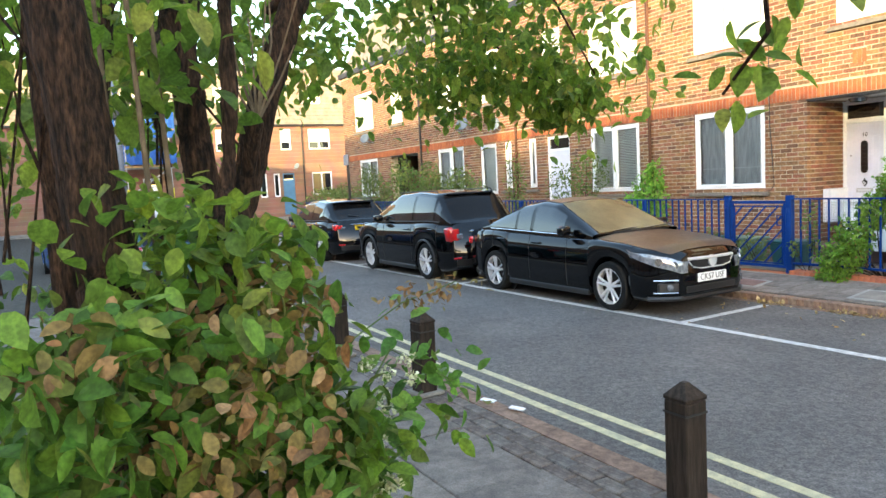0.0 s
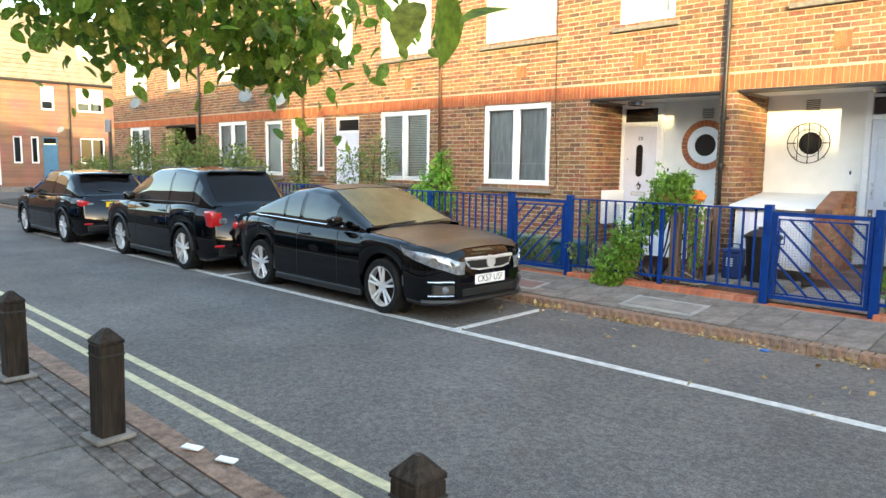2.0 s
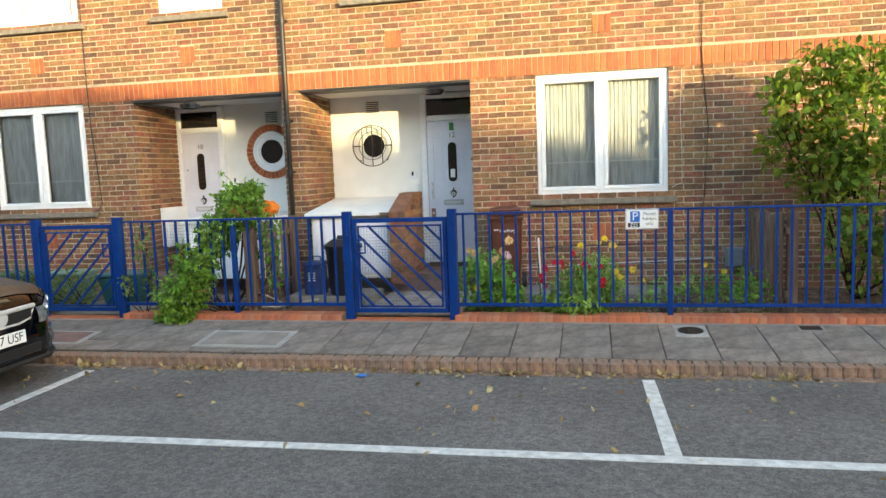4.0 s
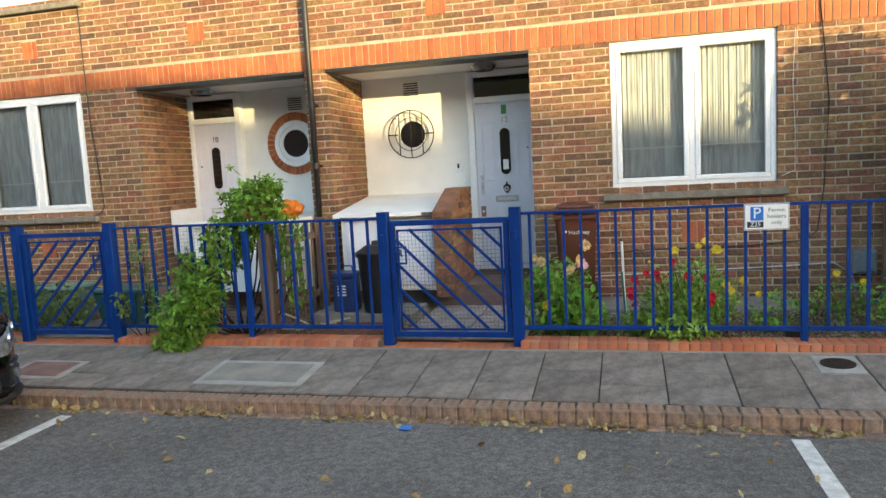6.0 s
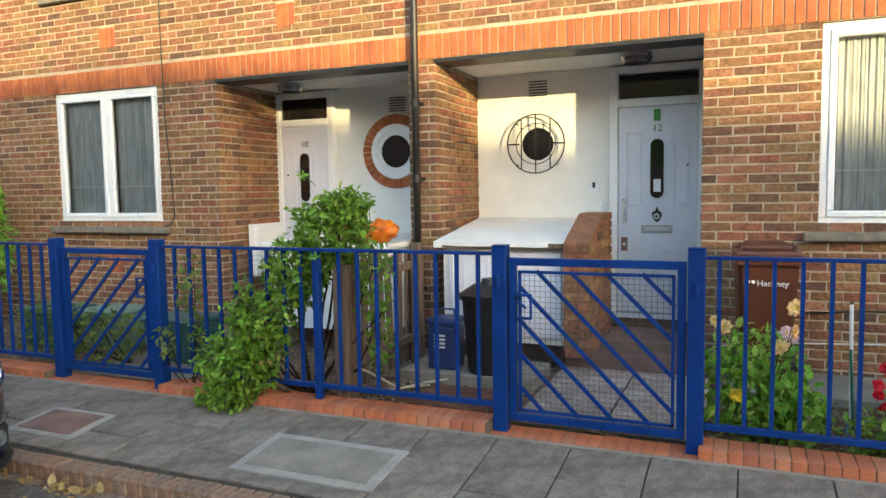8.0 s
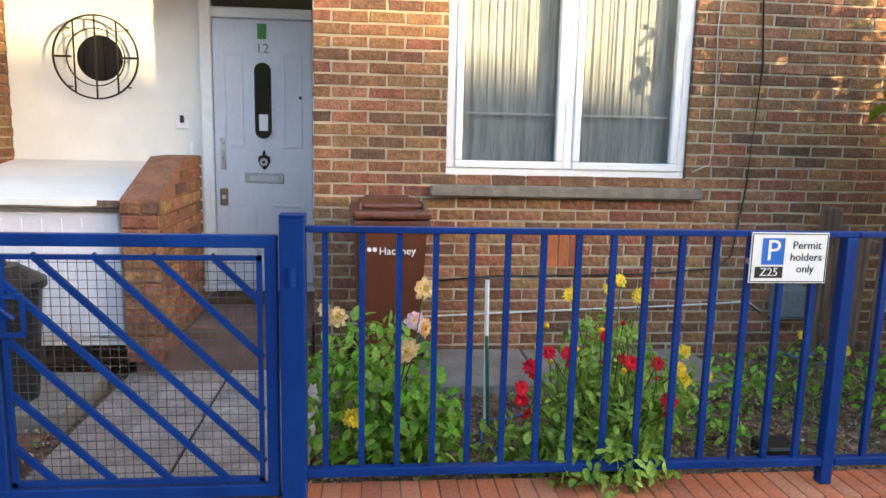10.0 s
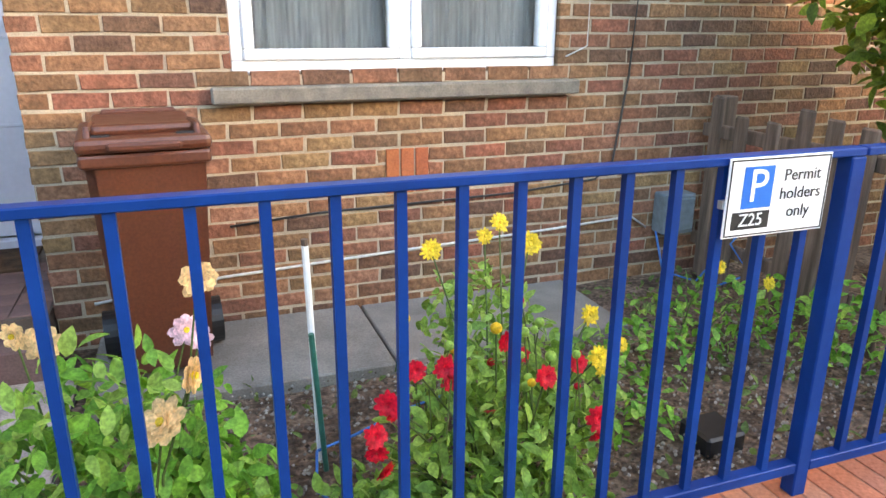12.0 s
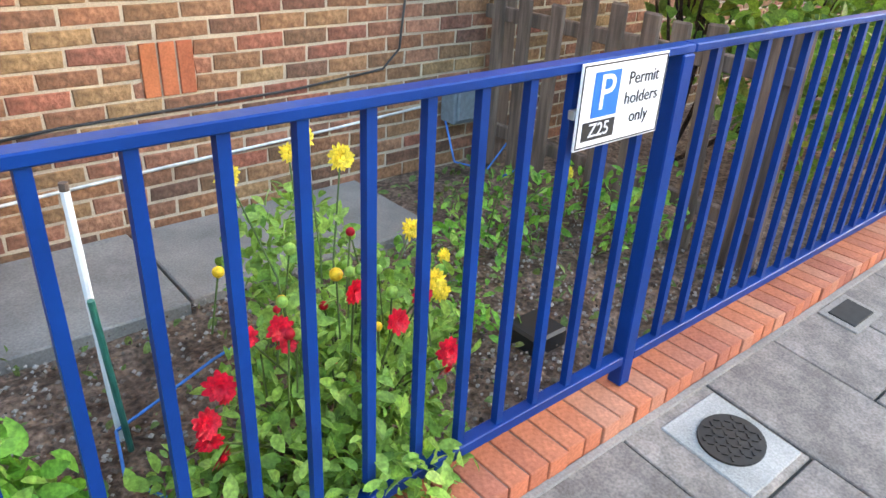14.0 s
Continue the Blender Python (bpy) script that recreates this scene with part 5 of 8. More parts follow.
# ---- wooden fences between gardens ----
def picket_fence(x, y0, y1, h, lab, lean=0.0, n=9):
    f = thing("wooden_fence", lab, "fence", (x, (y0 + y1) / 2, 0.05), group="garden fences")
    for yy in (y0 + 0.05, y1 - 0.08):
        part("post", bx(x - 0.045, x + 0.045, yy - 0.045, yy + 0.045, 0.03, h + 0.04, 0.006), M_WOODDARK, f)
    for z in (0.25, h - 0.18):
        part("rail", bx(x - 0.07, x - 0.03, y0, y1, z, z + 0.07, 0.005), M_WOODDARK, f)
    for i in range(n):
        yy = y0 + 0.12 + (y1 - y0 - 0.24) * i / (n - 1)
        hh = h + PR.uniform(-0.05, 0.04)
        part("picket", box(B(), -0.011, 0.011, -0.046, 0.046, 0.08, hh, 0.009, m=pose(x - 0.082, yy, 0, PR.uniform(-2, 2), PR.uniform(-1, 1), 0)), M_WOODDARK, f)
picket_fence(3.42, -1.74, -0.04, 1.05, "weathered dark wooden picket fence between gardens", n=9)
picket_fence(-2.22, -1.75, -0.46, 1.06, "weathered dark wooden picket fence between gardens", n=8)
wp = thing("wooden_post", "rough dark timber post behind the railing", "post", (-2.2, -1.83, 0.05))
part("post", bx(-2.26, -2.14, -1.84, -1.78, 0.03, 1.05, 0.008), M_WOODDARK, wp)

# garden slabs and path
cs = tagged(part("concrete_strip", bx(0.2, 1.385, -0.69, -0.002, 0.02, 0.105, 0.006), M_CONC), "grey concrete slab along the house wall", "slab", kind="structure")
tagged(part("concrete_strip", bx(1.40, 2.54, -0.66, -0.002, 0.02, 0.10, 0.006), M_CONC), "grey concrete slab along the house wall", "slab", kind="structure")
tagged(part("concrete_strip", bx(-2.1, -1.05, -1.15, -0.56, 0.03, 0.16, 0.008), M_CONC), "grey concrete slab under the bins", "slab", kind="structure")
tagged(part("rusty_plate", bx(-1.86, -1.08, -1.74, -1.25, 0.06, 0.105, 0.006), M_RUST), "rusty brown plate on the soil", "plate", kind="structure")
tagged(part("garden_path", bx(-1.0, 0.15, -1.80, -0.33, 0.0, 0.068), M_SLABJ), "grey slab path from the gate to the step", "path", kind="structure")
tagged(part("garden_path", bx(-4.8, -3.75, -1.80, -0.1, 0.0, 0.07), M_CONC), "grey concrete path from the gate", "path", kind="structure")
st = thing("cane", "white plastic cane pushed into the soil", "cane", (0.96, -1.22, 0.06))
part("cane", tube([(0.97, -1.2, 0.05), (0.95, -1.24, 0.83)], 0.011, 8), M_WHITE, st)
part("tip", tube([(0.95, -1.24, 0.83), (0.95, -1.24, 0.85)], 0.011, 8), M_WOODDARK, st)
st = thing("cane", "green plastic cane pushed into the soil", "cane", (0.97, -1.28, 0.06))
part("cane", tube([(0.975, -1.27, 0.05), (0.945, -1.30, 0.57)], 0.009, 8), mat("cane_green", (0.03, 0.16, 0.12), rough=0.4), st)
rp = thing("rope", "thin blue rope lying on the soil", "rope", (1.0, -1.4, 0.08))
part("rope", tube([(1.0, -1.55, 0.085), (0.92, -1.4, 0.09), (0.95, -1.25, 0.13), (1.1, -1.15, 0.10), (1.3, -1.08, 0.12), (1.55, -1.0, 0.12)], 0.005, 6), M_ROPE, rp, smooth=True)
rp = thing("rope", "tangled blue rope beside the wooden fence", "rope", (3.2, -0.3, 0.1))
part("rope", tube([(3.1, -0.05, 0.34), (3.12, -0.12, 0.12), (3.25, -0.25, 0.09), (3.4, -0.3, 0.3), (3.42, -0.38, 0.42), (3.3, -0.42, 0.35), (3.38, -0.5, 0.2), (3.2, -0.4, 0.1)], 0.006, 6), M_ROPE, rp, smooth=True)
blk = thing("plastic_tray", "small black plastic tray on the soil", "tray", (2.28, -1.55, 0.06))
part("tray", bx(2.2, 2.36, -1.63, -1.47, 0.05, 0.13, 0.01), M_BLACKP, blk)

# ---- plants ----
def flower(bm_list, c, r, up, n=9, rng=PR, narrow=0.32):
    """Petals round a centre, returned as spots and directions."""
    q = Vector(up).normalized().to_track_quat("Z", "Y")
    v, f = bm_list
    heart = len(v)
    v.append(tuple(Vector(c)))
    for ringn, (k, rr, lift) in enumerate(((n, r, 0.05), (n - 1, r * 0.82, 0.4), (n - 2, r * 0.55, 0.9))):
        for i in range(k):
            a = 2 * math.pi * (i + 0.5 * ringn) / k + rng.uniform(-.1, .1)
            d = Vector((math.cos(a), math.sin(a), 0))
            s = Vector((-math.sin(a), math.cos(a), 0))
            w = rr * narrow
            o = len(v)
            L = rr * rng.uniform(0.85, 1.1)
            for p in (d * 0.5 * L + s * w + Vector((0, 0, lift * L * 0.6)), d * 0.85 * L + s * w * .7 + Vector((0, 0, lift * L * .8)), d * L + Vector((0, 0, lift * L * 0.8)), d * 0.85 * L - s * w * .7 + Vector((0, 0, lift * L * .8)), d * 0.5 * L - s * w + Vector((0, 0, lift * L * 0.6))):
                v.append(tuple(Vector(c) + q @ p))
            f.append((heart, o, o + 1, o + 2, o + 3, o + 4))


def flower_plant(name, lab, base, blobs, blooms, leaf, nleaf, size):
    """Leafy plant: blobs of leaves (centre, radii), blooms (place, radius, facing, petal material)."""
    p = thing(name, lab, "flower", base)
    for c, r, k in blobs:
        leaves("foliage", cloud(RNG, int(nleaf * k), c, r, 0.05), size, leaf, p, RNG, droop=0.15, ratio=0.5)
    stems = []
    for c, r, up, m in blooms:
        b0 = Vector((base[0] + (c[0] - base[0]) * 0.3, base[1] + (c[1] - base[1]) * 0.3, 0.1))
        mid = (b0 + Vector(c)) / 2 + Vector((PR.uniform(-.03, .03), PR.uniform(-.03, .03), 0.05))
        stems.append([b0, mid, Vector(c)])
        vf = ([], [])
        flower(vf, c, r * (0.74 if m is M_PETRED else 1.0), up, 13 if m is M_PETYEL else (11 if m is M_PETRED else 8), PR, 0.17 if m is M_PETYEL else (0.24 if m is M_PETRED else 0.33))
        me = bpy.data.meshes.new("bloom")
        me.from_pydata(vf[0], [], vf[1])
        fl = part("bloom", me, m, p)
        if m is not M_PETRED:
            part("flower_centre", cyl(B(), Vector(c), Vector(c) + Vector(up).normalized() * 0.014, r * 0.22, r * 0.15, 8), M_PETYEL, fl)
    for t_ in stems:
        part("stem", tube(t_, 0.004, 5, 0.7), M_STEM, p)
    return p


def buds(p, n, c, r):
    """Round green buds on thin upright stalks above the leaves."""
    for _ in range(n):
        q = Vector((c[0] + PR.uniform(-r[0], r[0]), c[1] + PR.uniform(-r[1], r[1]), c[2] + PR.uniform(-r[2], r[2])))
        st_ = part("bud_stalk", tube([q - Vector((PR.uniform(-.03, .03), PR.uniform(-.03, .03), 0.16)), q], 0.0025, 4), M_STEM, p)
        bm = B()
        bmesh.ops.create_icosphere(bm, subdivisions=2, radius=PR.uniform(0.010, 0.017), matrix=Matrix.Translation(q))
        part("bud", bm, M_PETYEL if _ % 7 == 0 else (M_PETRED if _ % 5 == 0 else M_LEAFBRIGHT), st_, smooth=True)


F = (0, -1, 0.35)
flower_plant("dahlia", "leafy dahlia with peach and yellow flowers by the railing", (0.42, -1.62, 0.06),
             [((0.40, -1.60, 0.40), (0.33, 0.24, 0.35), 1.2), ((0.62, -1.62, 0.26), (0.22, 0.2, 0.2), 0.45)],
             [((0.64, -1.40, 0.82), 0.055, (0.2, -1, .1), M_PETPEACH), ((0.60, -1.36, 0.66), 0.05, F, M_PETPINK), ((0.63, -1.38, 0.64), 0.038, F, M_PETPINK), ((0.61, -1.84, 0.76), 0.045, (1, -.5, 0), M_PETPEACH),
              ((0.545, -1.86, 0.67), 0.06, (-.7, -.6, .9), M_PETPEACH), ((0.25, -1.36, 0.68), 0.052, F, M_PETPEACH), ((0.20, -1.40, 0.72), 0.04, (-.5, -1, .2), M_PETPEACH), ((0.33, -1.75, 0.36), 0.045, F, M_PETYEL), ((0.62, -1.6, 0.16), 0.035, F, M_PETYEL), ((0.15, -1.6, 0.55), 0.02, (0, 0, 1), M_LEAFBRIGHT)], M_LEAFBRIGHT, 760, (0.04, 0.085))
_d2 = flower_plant("dahlia", "bushy dahlia with red and yellow flowers by the railing", (1.45, -1.55, 0.06),
             [((1.42, -1.62, 0.32), (0.34, 0.24, 0.26), 0.9), ((1.58, -1.10, 0.38), (0.22, 0.2, 0.30), 0.42), ((1.38, -1.86, 0.20), (0.30, 0.16, 0.16), 0.5), ((1.05, -1.65, 0.16), (0.2, 0.16, 0.14), 0.25), ((1.72, -1.5, 0.35), (0.18, 0.2, 0.22), 0.25)],
             [((1.40, -1.08, 0.72), 0.042, F, M_PETYEL), ((1.66, -1.07, 0.79), 0.042, (0.3, -1, .6), M_PETYEL), ((1.60, -1.08, 0.75), 0.034, F, M_PETYEL), ((1.745, -1.14, 0.725), 0.05, F, M_PETYEL), ((1.945, -1.245, 0.47), 0.042, F, M_PETYEL),
              ((1.045, -1.80, 0.585), 0.048, (-.4, -1, .3), M_PETRED), ((1.06, -1.79, 0.555), 0.04, (.6, -1, -.2), M_PETRED), ((1.015, -1.78, 0.49), 0.048, (.3, -1, .5), M_PETRED), ((1.02, -1.77, 0.435), 0.045, (-.2, -1, -.2), M_PETRED), ((1.043, -1.76, 0.373), 0.046, (.8, -1, -.6), M_PETRED), ((1.14, -1.72, 0.62), 0.042, F, M_PETRED), ((1.215, -1.73, 0.62), 0.045, F, M_PETRED), ((1.235, -1.72, 0.57), 0.04, F, M_PETRED),
              ((1.335, -1.84, 0.725), 0.045, (0.4, -1, 0), M_PETRED), ((1.443, -1.85, 0.615), 0.045, F, M_PETRED), ((1.60, -1.74, 0.575), 0.045, F, M_PETRED), ((1.627, -1.82, 0.44), 0.055, F, M_PETRED), ((1.625, -1.82, 0.39), 0.04, (.3, -1, -.6), M_PETRED), ((1.5, -1.6, 0.55), 0.036, F, M_PETRED),
              ((1.76, -1.60, 0.50), 0.04, F, M_PETYEL), ((1.80, -1.58, 0.44), 0.036, F, M_PETYEL), ((1.38, -1.85, 0.24), 0.03, (0, -1, -.5), M_PETRED), ((1.36, -1.7, 0.45), 0.025, (0, -.4, -1), M_PETRED)], M_LEAFDARK, 1150, (0.032, 0.07))
buds(_d2, 30, (1.40, -1.66, 0.60), (0.24, 0.16, 0.12))
flower_plant("marigold", "low plant with small yellow flowers on the soil", (2.5, -0.95, 0.06),
             [((2.3, -1.05, 0.20), (0.28, 0.2, 0.18), 0.7), ((2.75, -0.95, 0.24), (0.3, 0.25, 0.2), 1.0), ((3.1, -1.35, 0.28), (0.28, 0.2, 0.24), 1.0), ((2.1, -1.4, 0.14), (0.2, 0.15, 0.1), 0.4), ((3.2, -0.9, 0.2), (0.2, 0.2, 0.15), 0.4)],
             [((2.72, -1.0, 0.48), 0.035, F, M_PETYEL), ((2.9, -1.1, 0.42), 0.035, F, M_PETYEL), ((2.05, -1.3, 0.36), 0.03, F, M_PETYEL)], M_LEAFBRIGHT, 190, (0.03, 0.07))


def shrub(name, lab, base, blobs, leaf, size, cat="shrub", stems=6, trunk_r=0.012, ratio=0.5, smat=None):
    s = thing(name, lab, cat, base)
    tops = []
    for c, r, n in blobs:
        leaves("foliage", cloud(RNG, n, c, r, 0.15), size, leaf, s, RNG, droop=0.25, ratio=ratio)
        for _ in range(2):
            tops.append([Vector(base), (Vector(base) + Vector(c)) / 2 + Vector((PR.uniform(-.1, .1), PR.uniform(-.1, .1), 0)), Vector(c) + Vector((PR.uniform(-.5, .5) * r[0], PR.uniform(-.5, .5) * r[1], r[2] * 0.7))])
    for t_ in tops:
        part("branch", tube(t_, trunk_r, 6, 0.4), smat or M_BARK, s)
    return s


shrub("climber", "overgrown green climber with small leaves spilling over the railing", (-2.5, -1.75, 0.05),
      [((-2.32, -1.73, 1.24), (0.33, 0.2, 0.27), 992), ((-2.22, -1.74, 1.45), (0.22, 0.15, 0.12), 294), ((-2.58, -1.8, 0.98), (0.26, 0.2, 0.26), 868), ((-2.80, -1.92, 0.64), (0.26, 0.2, 0.26), 868), ((-2.95, -2.04, 0.32), (0.32, 0.2, 0.24), 992), ((-2.75, -2.02, 0.45), (0.2, 0.14, 0.2), 310), ((-3.0, -2.12, 0.10), (0.24, 0.14, 0.10), 341), ((-2.0, -1.74, 0.95), (0.16, 0.12, 0.34), 201), ((-1.95, -1.72, 0.55), (0.1, 0.1, 0.28), 93)],
      M_LEAFMID, (0.035, 0.08))
_cl = bpy.data.objects["climber"]
_tip = []
for _ in range(46):
    cx_, cy_, cz_ = PR.choice([(-2.30, -1.74, 1.3), (-2.22, -1.74, 1.45), (-2.58, -1.84, 1.0), (-2.8, -1.95, 0.66), (-2.95, -2.06, 0.34), (-2.0, -1.76, 1.0)])
    a_ = Vector((cx_ + PR.uniform(-.2, .2), cy_ + PR.uniform(-.1, .05), cz_ + PR.uniform(-.15, .15)))
    d_ = Vector((PR.uniform(-1, 1), PR.uniform(-.8, .2), PR.uniform(-.1, 1.0))).normalized() * PR.uniform(0.14, 0.26)
    e_ = a_ + d_ * 0.6 + Vector((0, 0, 0.02)), a_ + d_
    part("sprig", tube([a_, e_[0], e_[1]], 0.003, 4, 0.5), M_STEM, _cl)
    _tip += [(a_.lerp(e_[1], PR.uniform(.4, 1)) + Vector((PR.uniform(-.015, .015), PR.uniform(-.015, .015), PR.uniform(-.01, .01))))[:] for _k in range(9)]
leaves("sprig_leaves", _tip, (0.03, 0.065), M_LEAFBRIGHT, _cl, RNG, droop=0.1, ratio=0.5)
leaves("dry_leaves", cloud(RNG, 60, (-2.75, -1.98, 0.5), (0.3, 0.16, 0.45)), (0.03, 0.07), M_LEAFMIX, _cl, RNG, droop=0.6, ratio=0.45)
shrub("climber", "thin straggly climber on the railing", (-3.5, -1.88, 0.05), [((-3.45, -1.9, 0.85), (0.14, 0.08, 0.28), 130), ((-3.68, -1.95, 0.42), (0.09, 0.07, 0.12), 60), ((-3.4, -1.9, 0.5), (0.1, 0.08, 0.2), 50)], M_LEAFOLIVE, (0.03, 0.07), trunk_r=0.006)
shrub("shrub", "low green weeds behind the garden gate", (-4.6, -1.4, 0.05), [((-4.75, -1.5, 0.32), (0.35, 0.25, 0.28), 420), ((-5.4, -1.55, 0.35), (0.5, 0.25, 0.3), 500)], M_LEAFOLIVE, (0.03, 0.07))
shrub("shrub", "tall bright green shrub by the house front", (-7.9, -0.5, 0.05), [((-7.9, -0.5, 1.0), (0.42, 0.35, 0.75), 900), ((-7.75, -0.5, 1.5), (0.22, 0.2, 0.4), 300), ((-8.2, -0.6, 0.8), (0.3, 0.3, 0.5), 300)], M_LEAFBRIGHT, (0.07, 0.15), ratio=0.35)
shrub("rose_bush", "thin rose bush with a few red blooms by the house front", (-9.6, -0.6, 0.05), [((-9.6, -0.6, 1.7), (0.6, 0.3, 0.55), 480), ((-10.5, -0.6, 1.4), (0.6, 0.3, 0.6), 480), ((-10.0, -0.6, 0.8), (0.8, 0.35, 0.6), 420)], M_LEAFOLIVE, (0.05, 0.09))
shrub("shrub", "thin shrub against the terrace front", (-12.3, -0.7, 0.05), [((-12.3, -0.7, 1.5), (0.4, 0.3, 0.9), 420), ((-11.9, -0.9, 0.7), (0.6, 0.4, 0.6), 420)], M_LEAFOLIVE, (0.05, 0.1))
for cx, h, lab in ((-14.0, 0.8, "dusty green shrub over the railings"), (-15.8, 0.9, "dusty green shrub over the railings"), (-17.6, 1.0, "dusty green shrub over the railings"), (-20.2, 0.95, "leafy green shrub over the railings"), (-22.8, 0.7, "leafy green shrub over the railings")):
    shrub("shrub", lab, (cx, -1.2, 0.05), [((cx, -1.2, h * 1.35), (1.1, 0.6, h * 0.9), 1300), ((cx + 0.5, -1.3, h * 0.7), (0.8, 0.5, 0.6), 600), ((cx - 0.4, -1.1, h * 2.1), (0.5, 0.4, 0.45), 320)], M_LEAFOLIVE, (0.06, 0.12))
shrub("shrub", "large leafy green shrub beside the wooden fence", (4.3, -0.7, 0.05),
      [((3.75, -0.8, 2.15), (0.42, 0.35, 0.42), 420), ((3.5, -0.8, 2.35), (0.25, 0.22, 0.2), 90), ((3.55, -0.75, 1.7), (0.26, 0.25, 0.3), 150), ((3.9, -0.9, 2.6), (0.3, 0.25, 0.2), 100), ((4.25, -0.9, 1.95), (0.55, 0.5, 0.6), 700), ((4.0, -0.8, 1.5), (0.45, 0.4, 0.4), 500), ((4.6, -0.9, 1.2), (0.8, 0.5, 0.7), 900), ((4.9, -1.3, 0.7), (1.2, 0.35, 0.6), 900), ((4.3, -1.0, 2.5), (0.4, 0.3, 0.3), 240), ((6.5, -1.2, 0.7), (1.2, 0.4, 0.6), 700)], M_LEAF, (0.06, 0.13), ratio=0.6)
# small weeds, grit and fallen leaves on the soil
wd_ = thing("weeds", "scattered small weeds on the garden soil", "weeds", (1.5, -1.2, 0.06), kind="stuff")
leaves("weed_leaves", [(RNG.uniform(0.2, 3.4), RNG.uniform(-1.8, -0.65), 0.09) for _ in range(420)] + [(RNG.uniform(2.6, 3.4), RNG.uniform(-0.6, -0.1), 0.09) for _ in range(120)] + [(RNG.uniform(-2.1, -1.05), RNG.uniform(-1.8, -1.1), 0.09) for _ in range(60)], (0.02, 0.06), M_LEAFOLIVE, wd_, RNG, droop=-0.3)
gr = thing("soil_litter", "grit, stones and twigs on the garden soil", "litter", (1.5, -1.2, 0.06), kind="stuff")
_v, _f = [], []
for _ in range(5200):
    x, y = PR.uniform(0.15, 3.5), PR.uniform(-1.8, -0.62)
    if _ % 5 == 0:
        x, y = PR.uniform(-2.1, -1.05), PR.uniform(-1.8, -1.15)
    s = PR.uniform(0.004, 0.012) if _ % 30 else PR.uniform(0.012, 0.022)
    o = len(_v)
    z = 0.072 + PR.uniform(0, 0.012)
    _v += [(x + s * PR.uniform(.6, 1), y, z), (x, y + s, z), (x - s, y, z), (x, y - s * PR.uniform(.6, 1), z), (x, y, z + s * .8), (x, y, z - s)]
    _f += [(o + a, o + b, o + c) for a, b, c in ((0, 1, 4), (1, 2, 4), (2, 3, 4), (3, 0, 4), (1, 0, 5), (2, 1, 5), (3, 2, 5), (0, 3, 5))]
_me = bpy.data.meshes.new("grit"); _me.from_pydata(_v, [], _f)
part("grit", _me, M_GRIT, gr)["kind"] = "stuff"
fl = thing("fallen_leaves", "dry yellow fallen leaves along the kerb", "leaves", (0, -3.3, -0.14), kind="stuff")
sp_ = []
for _ in range(430):
    cx = PR.choice([-2.2, -1.9, -1.1, -0.6, 0.2, 0.9, 1.5, 2.2, -3.2, 3.0])
    sp_.append((cx + PR.gauss(0, 0.17), -3.16 + 0.012 * cx - abs(PR.gauss(0, 0.05)), -0.143 + PR.uniform(0, 0.015)))
for _ in range(120):
    sp_.append((PR.uniform(-6, 4), PR.uniform(-5, -3.25), -0.143))
leaves("leaves", sp_, (0.03, 0.075), M_DRY, fl, RNG, droop=0.0, spread=1.0, ratio=0.6)
lit = thing("litter", "small blue scrap of litter by the kerb", "litter", (-0.45, -3.3, -0.15))
part("scrap", bx(-0.49, -0.41, -3.36, -3.3, -0.148, -0.13, 0.006), M_ROPE, lit)
for lx, ly in ((-1.77, -8.53), (-1.47, -8.47)):
    l2 = thing("litter", "scrap of white paper on the setts", "litter", (lx, ly, -0.06))
    part("scrap", box(B(), -0.06, 0.06, -0.03, 0.03, 0, 0.012, 0.004, m=pose(lx, ly, -0.057, 0, 4, 30)), M_WHITE, l2)

# ---- cars ----
def lerp(pts, x, ease=0.5):
    for (a, va), (b, vb) in zip(pts, pts[1:]):
        if x <= b:
            t = 0 if b == a else max(0, (x - a) / (b - a))
            t = t * t * (3 - 2 * t) * ease + t * (1 - ease)
            return va + (vb - va) * t
    return pts[-1][1]


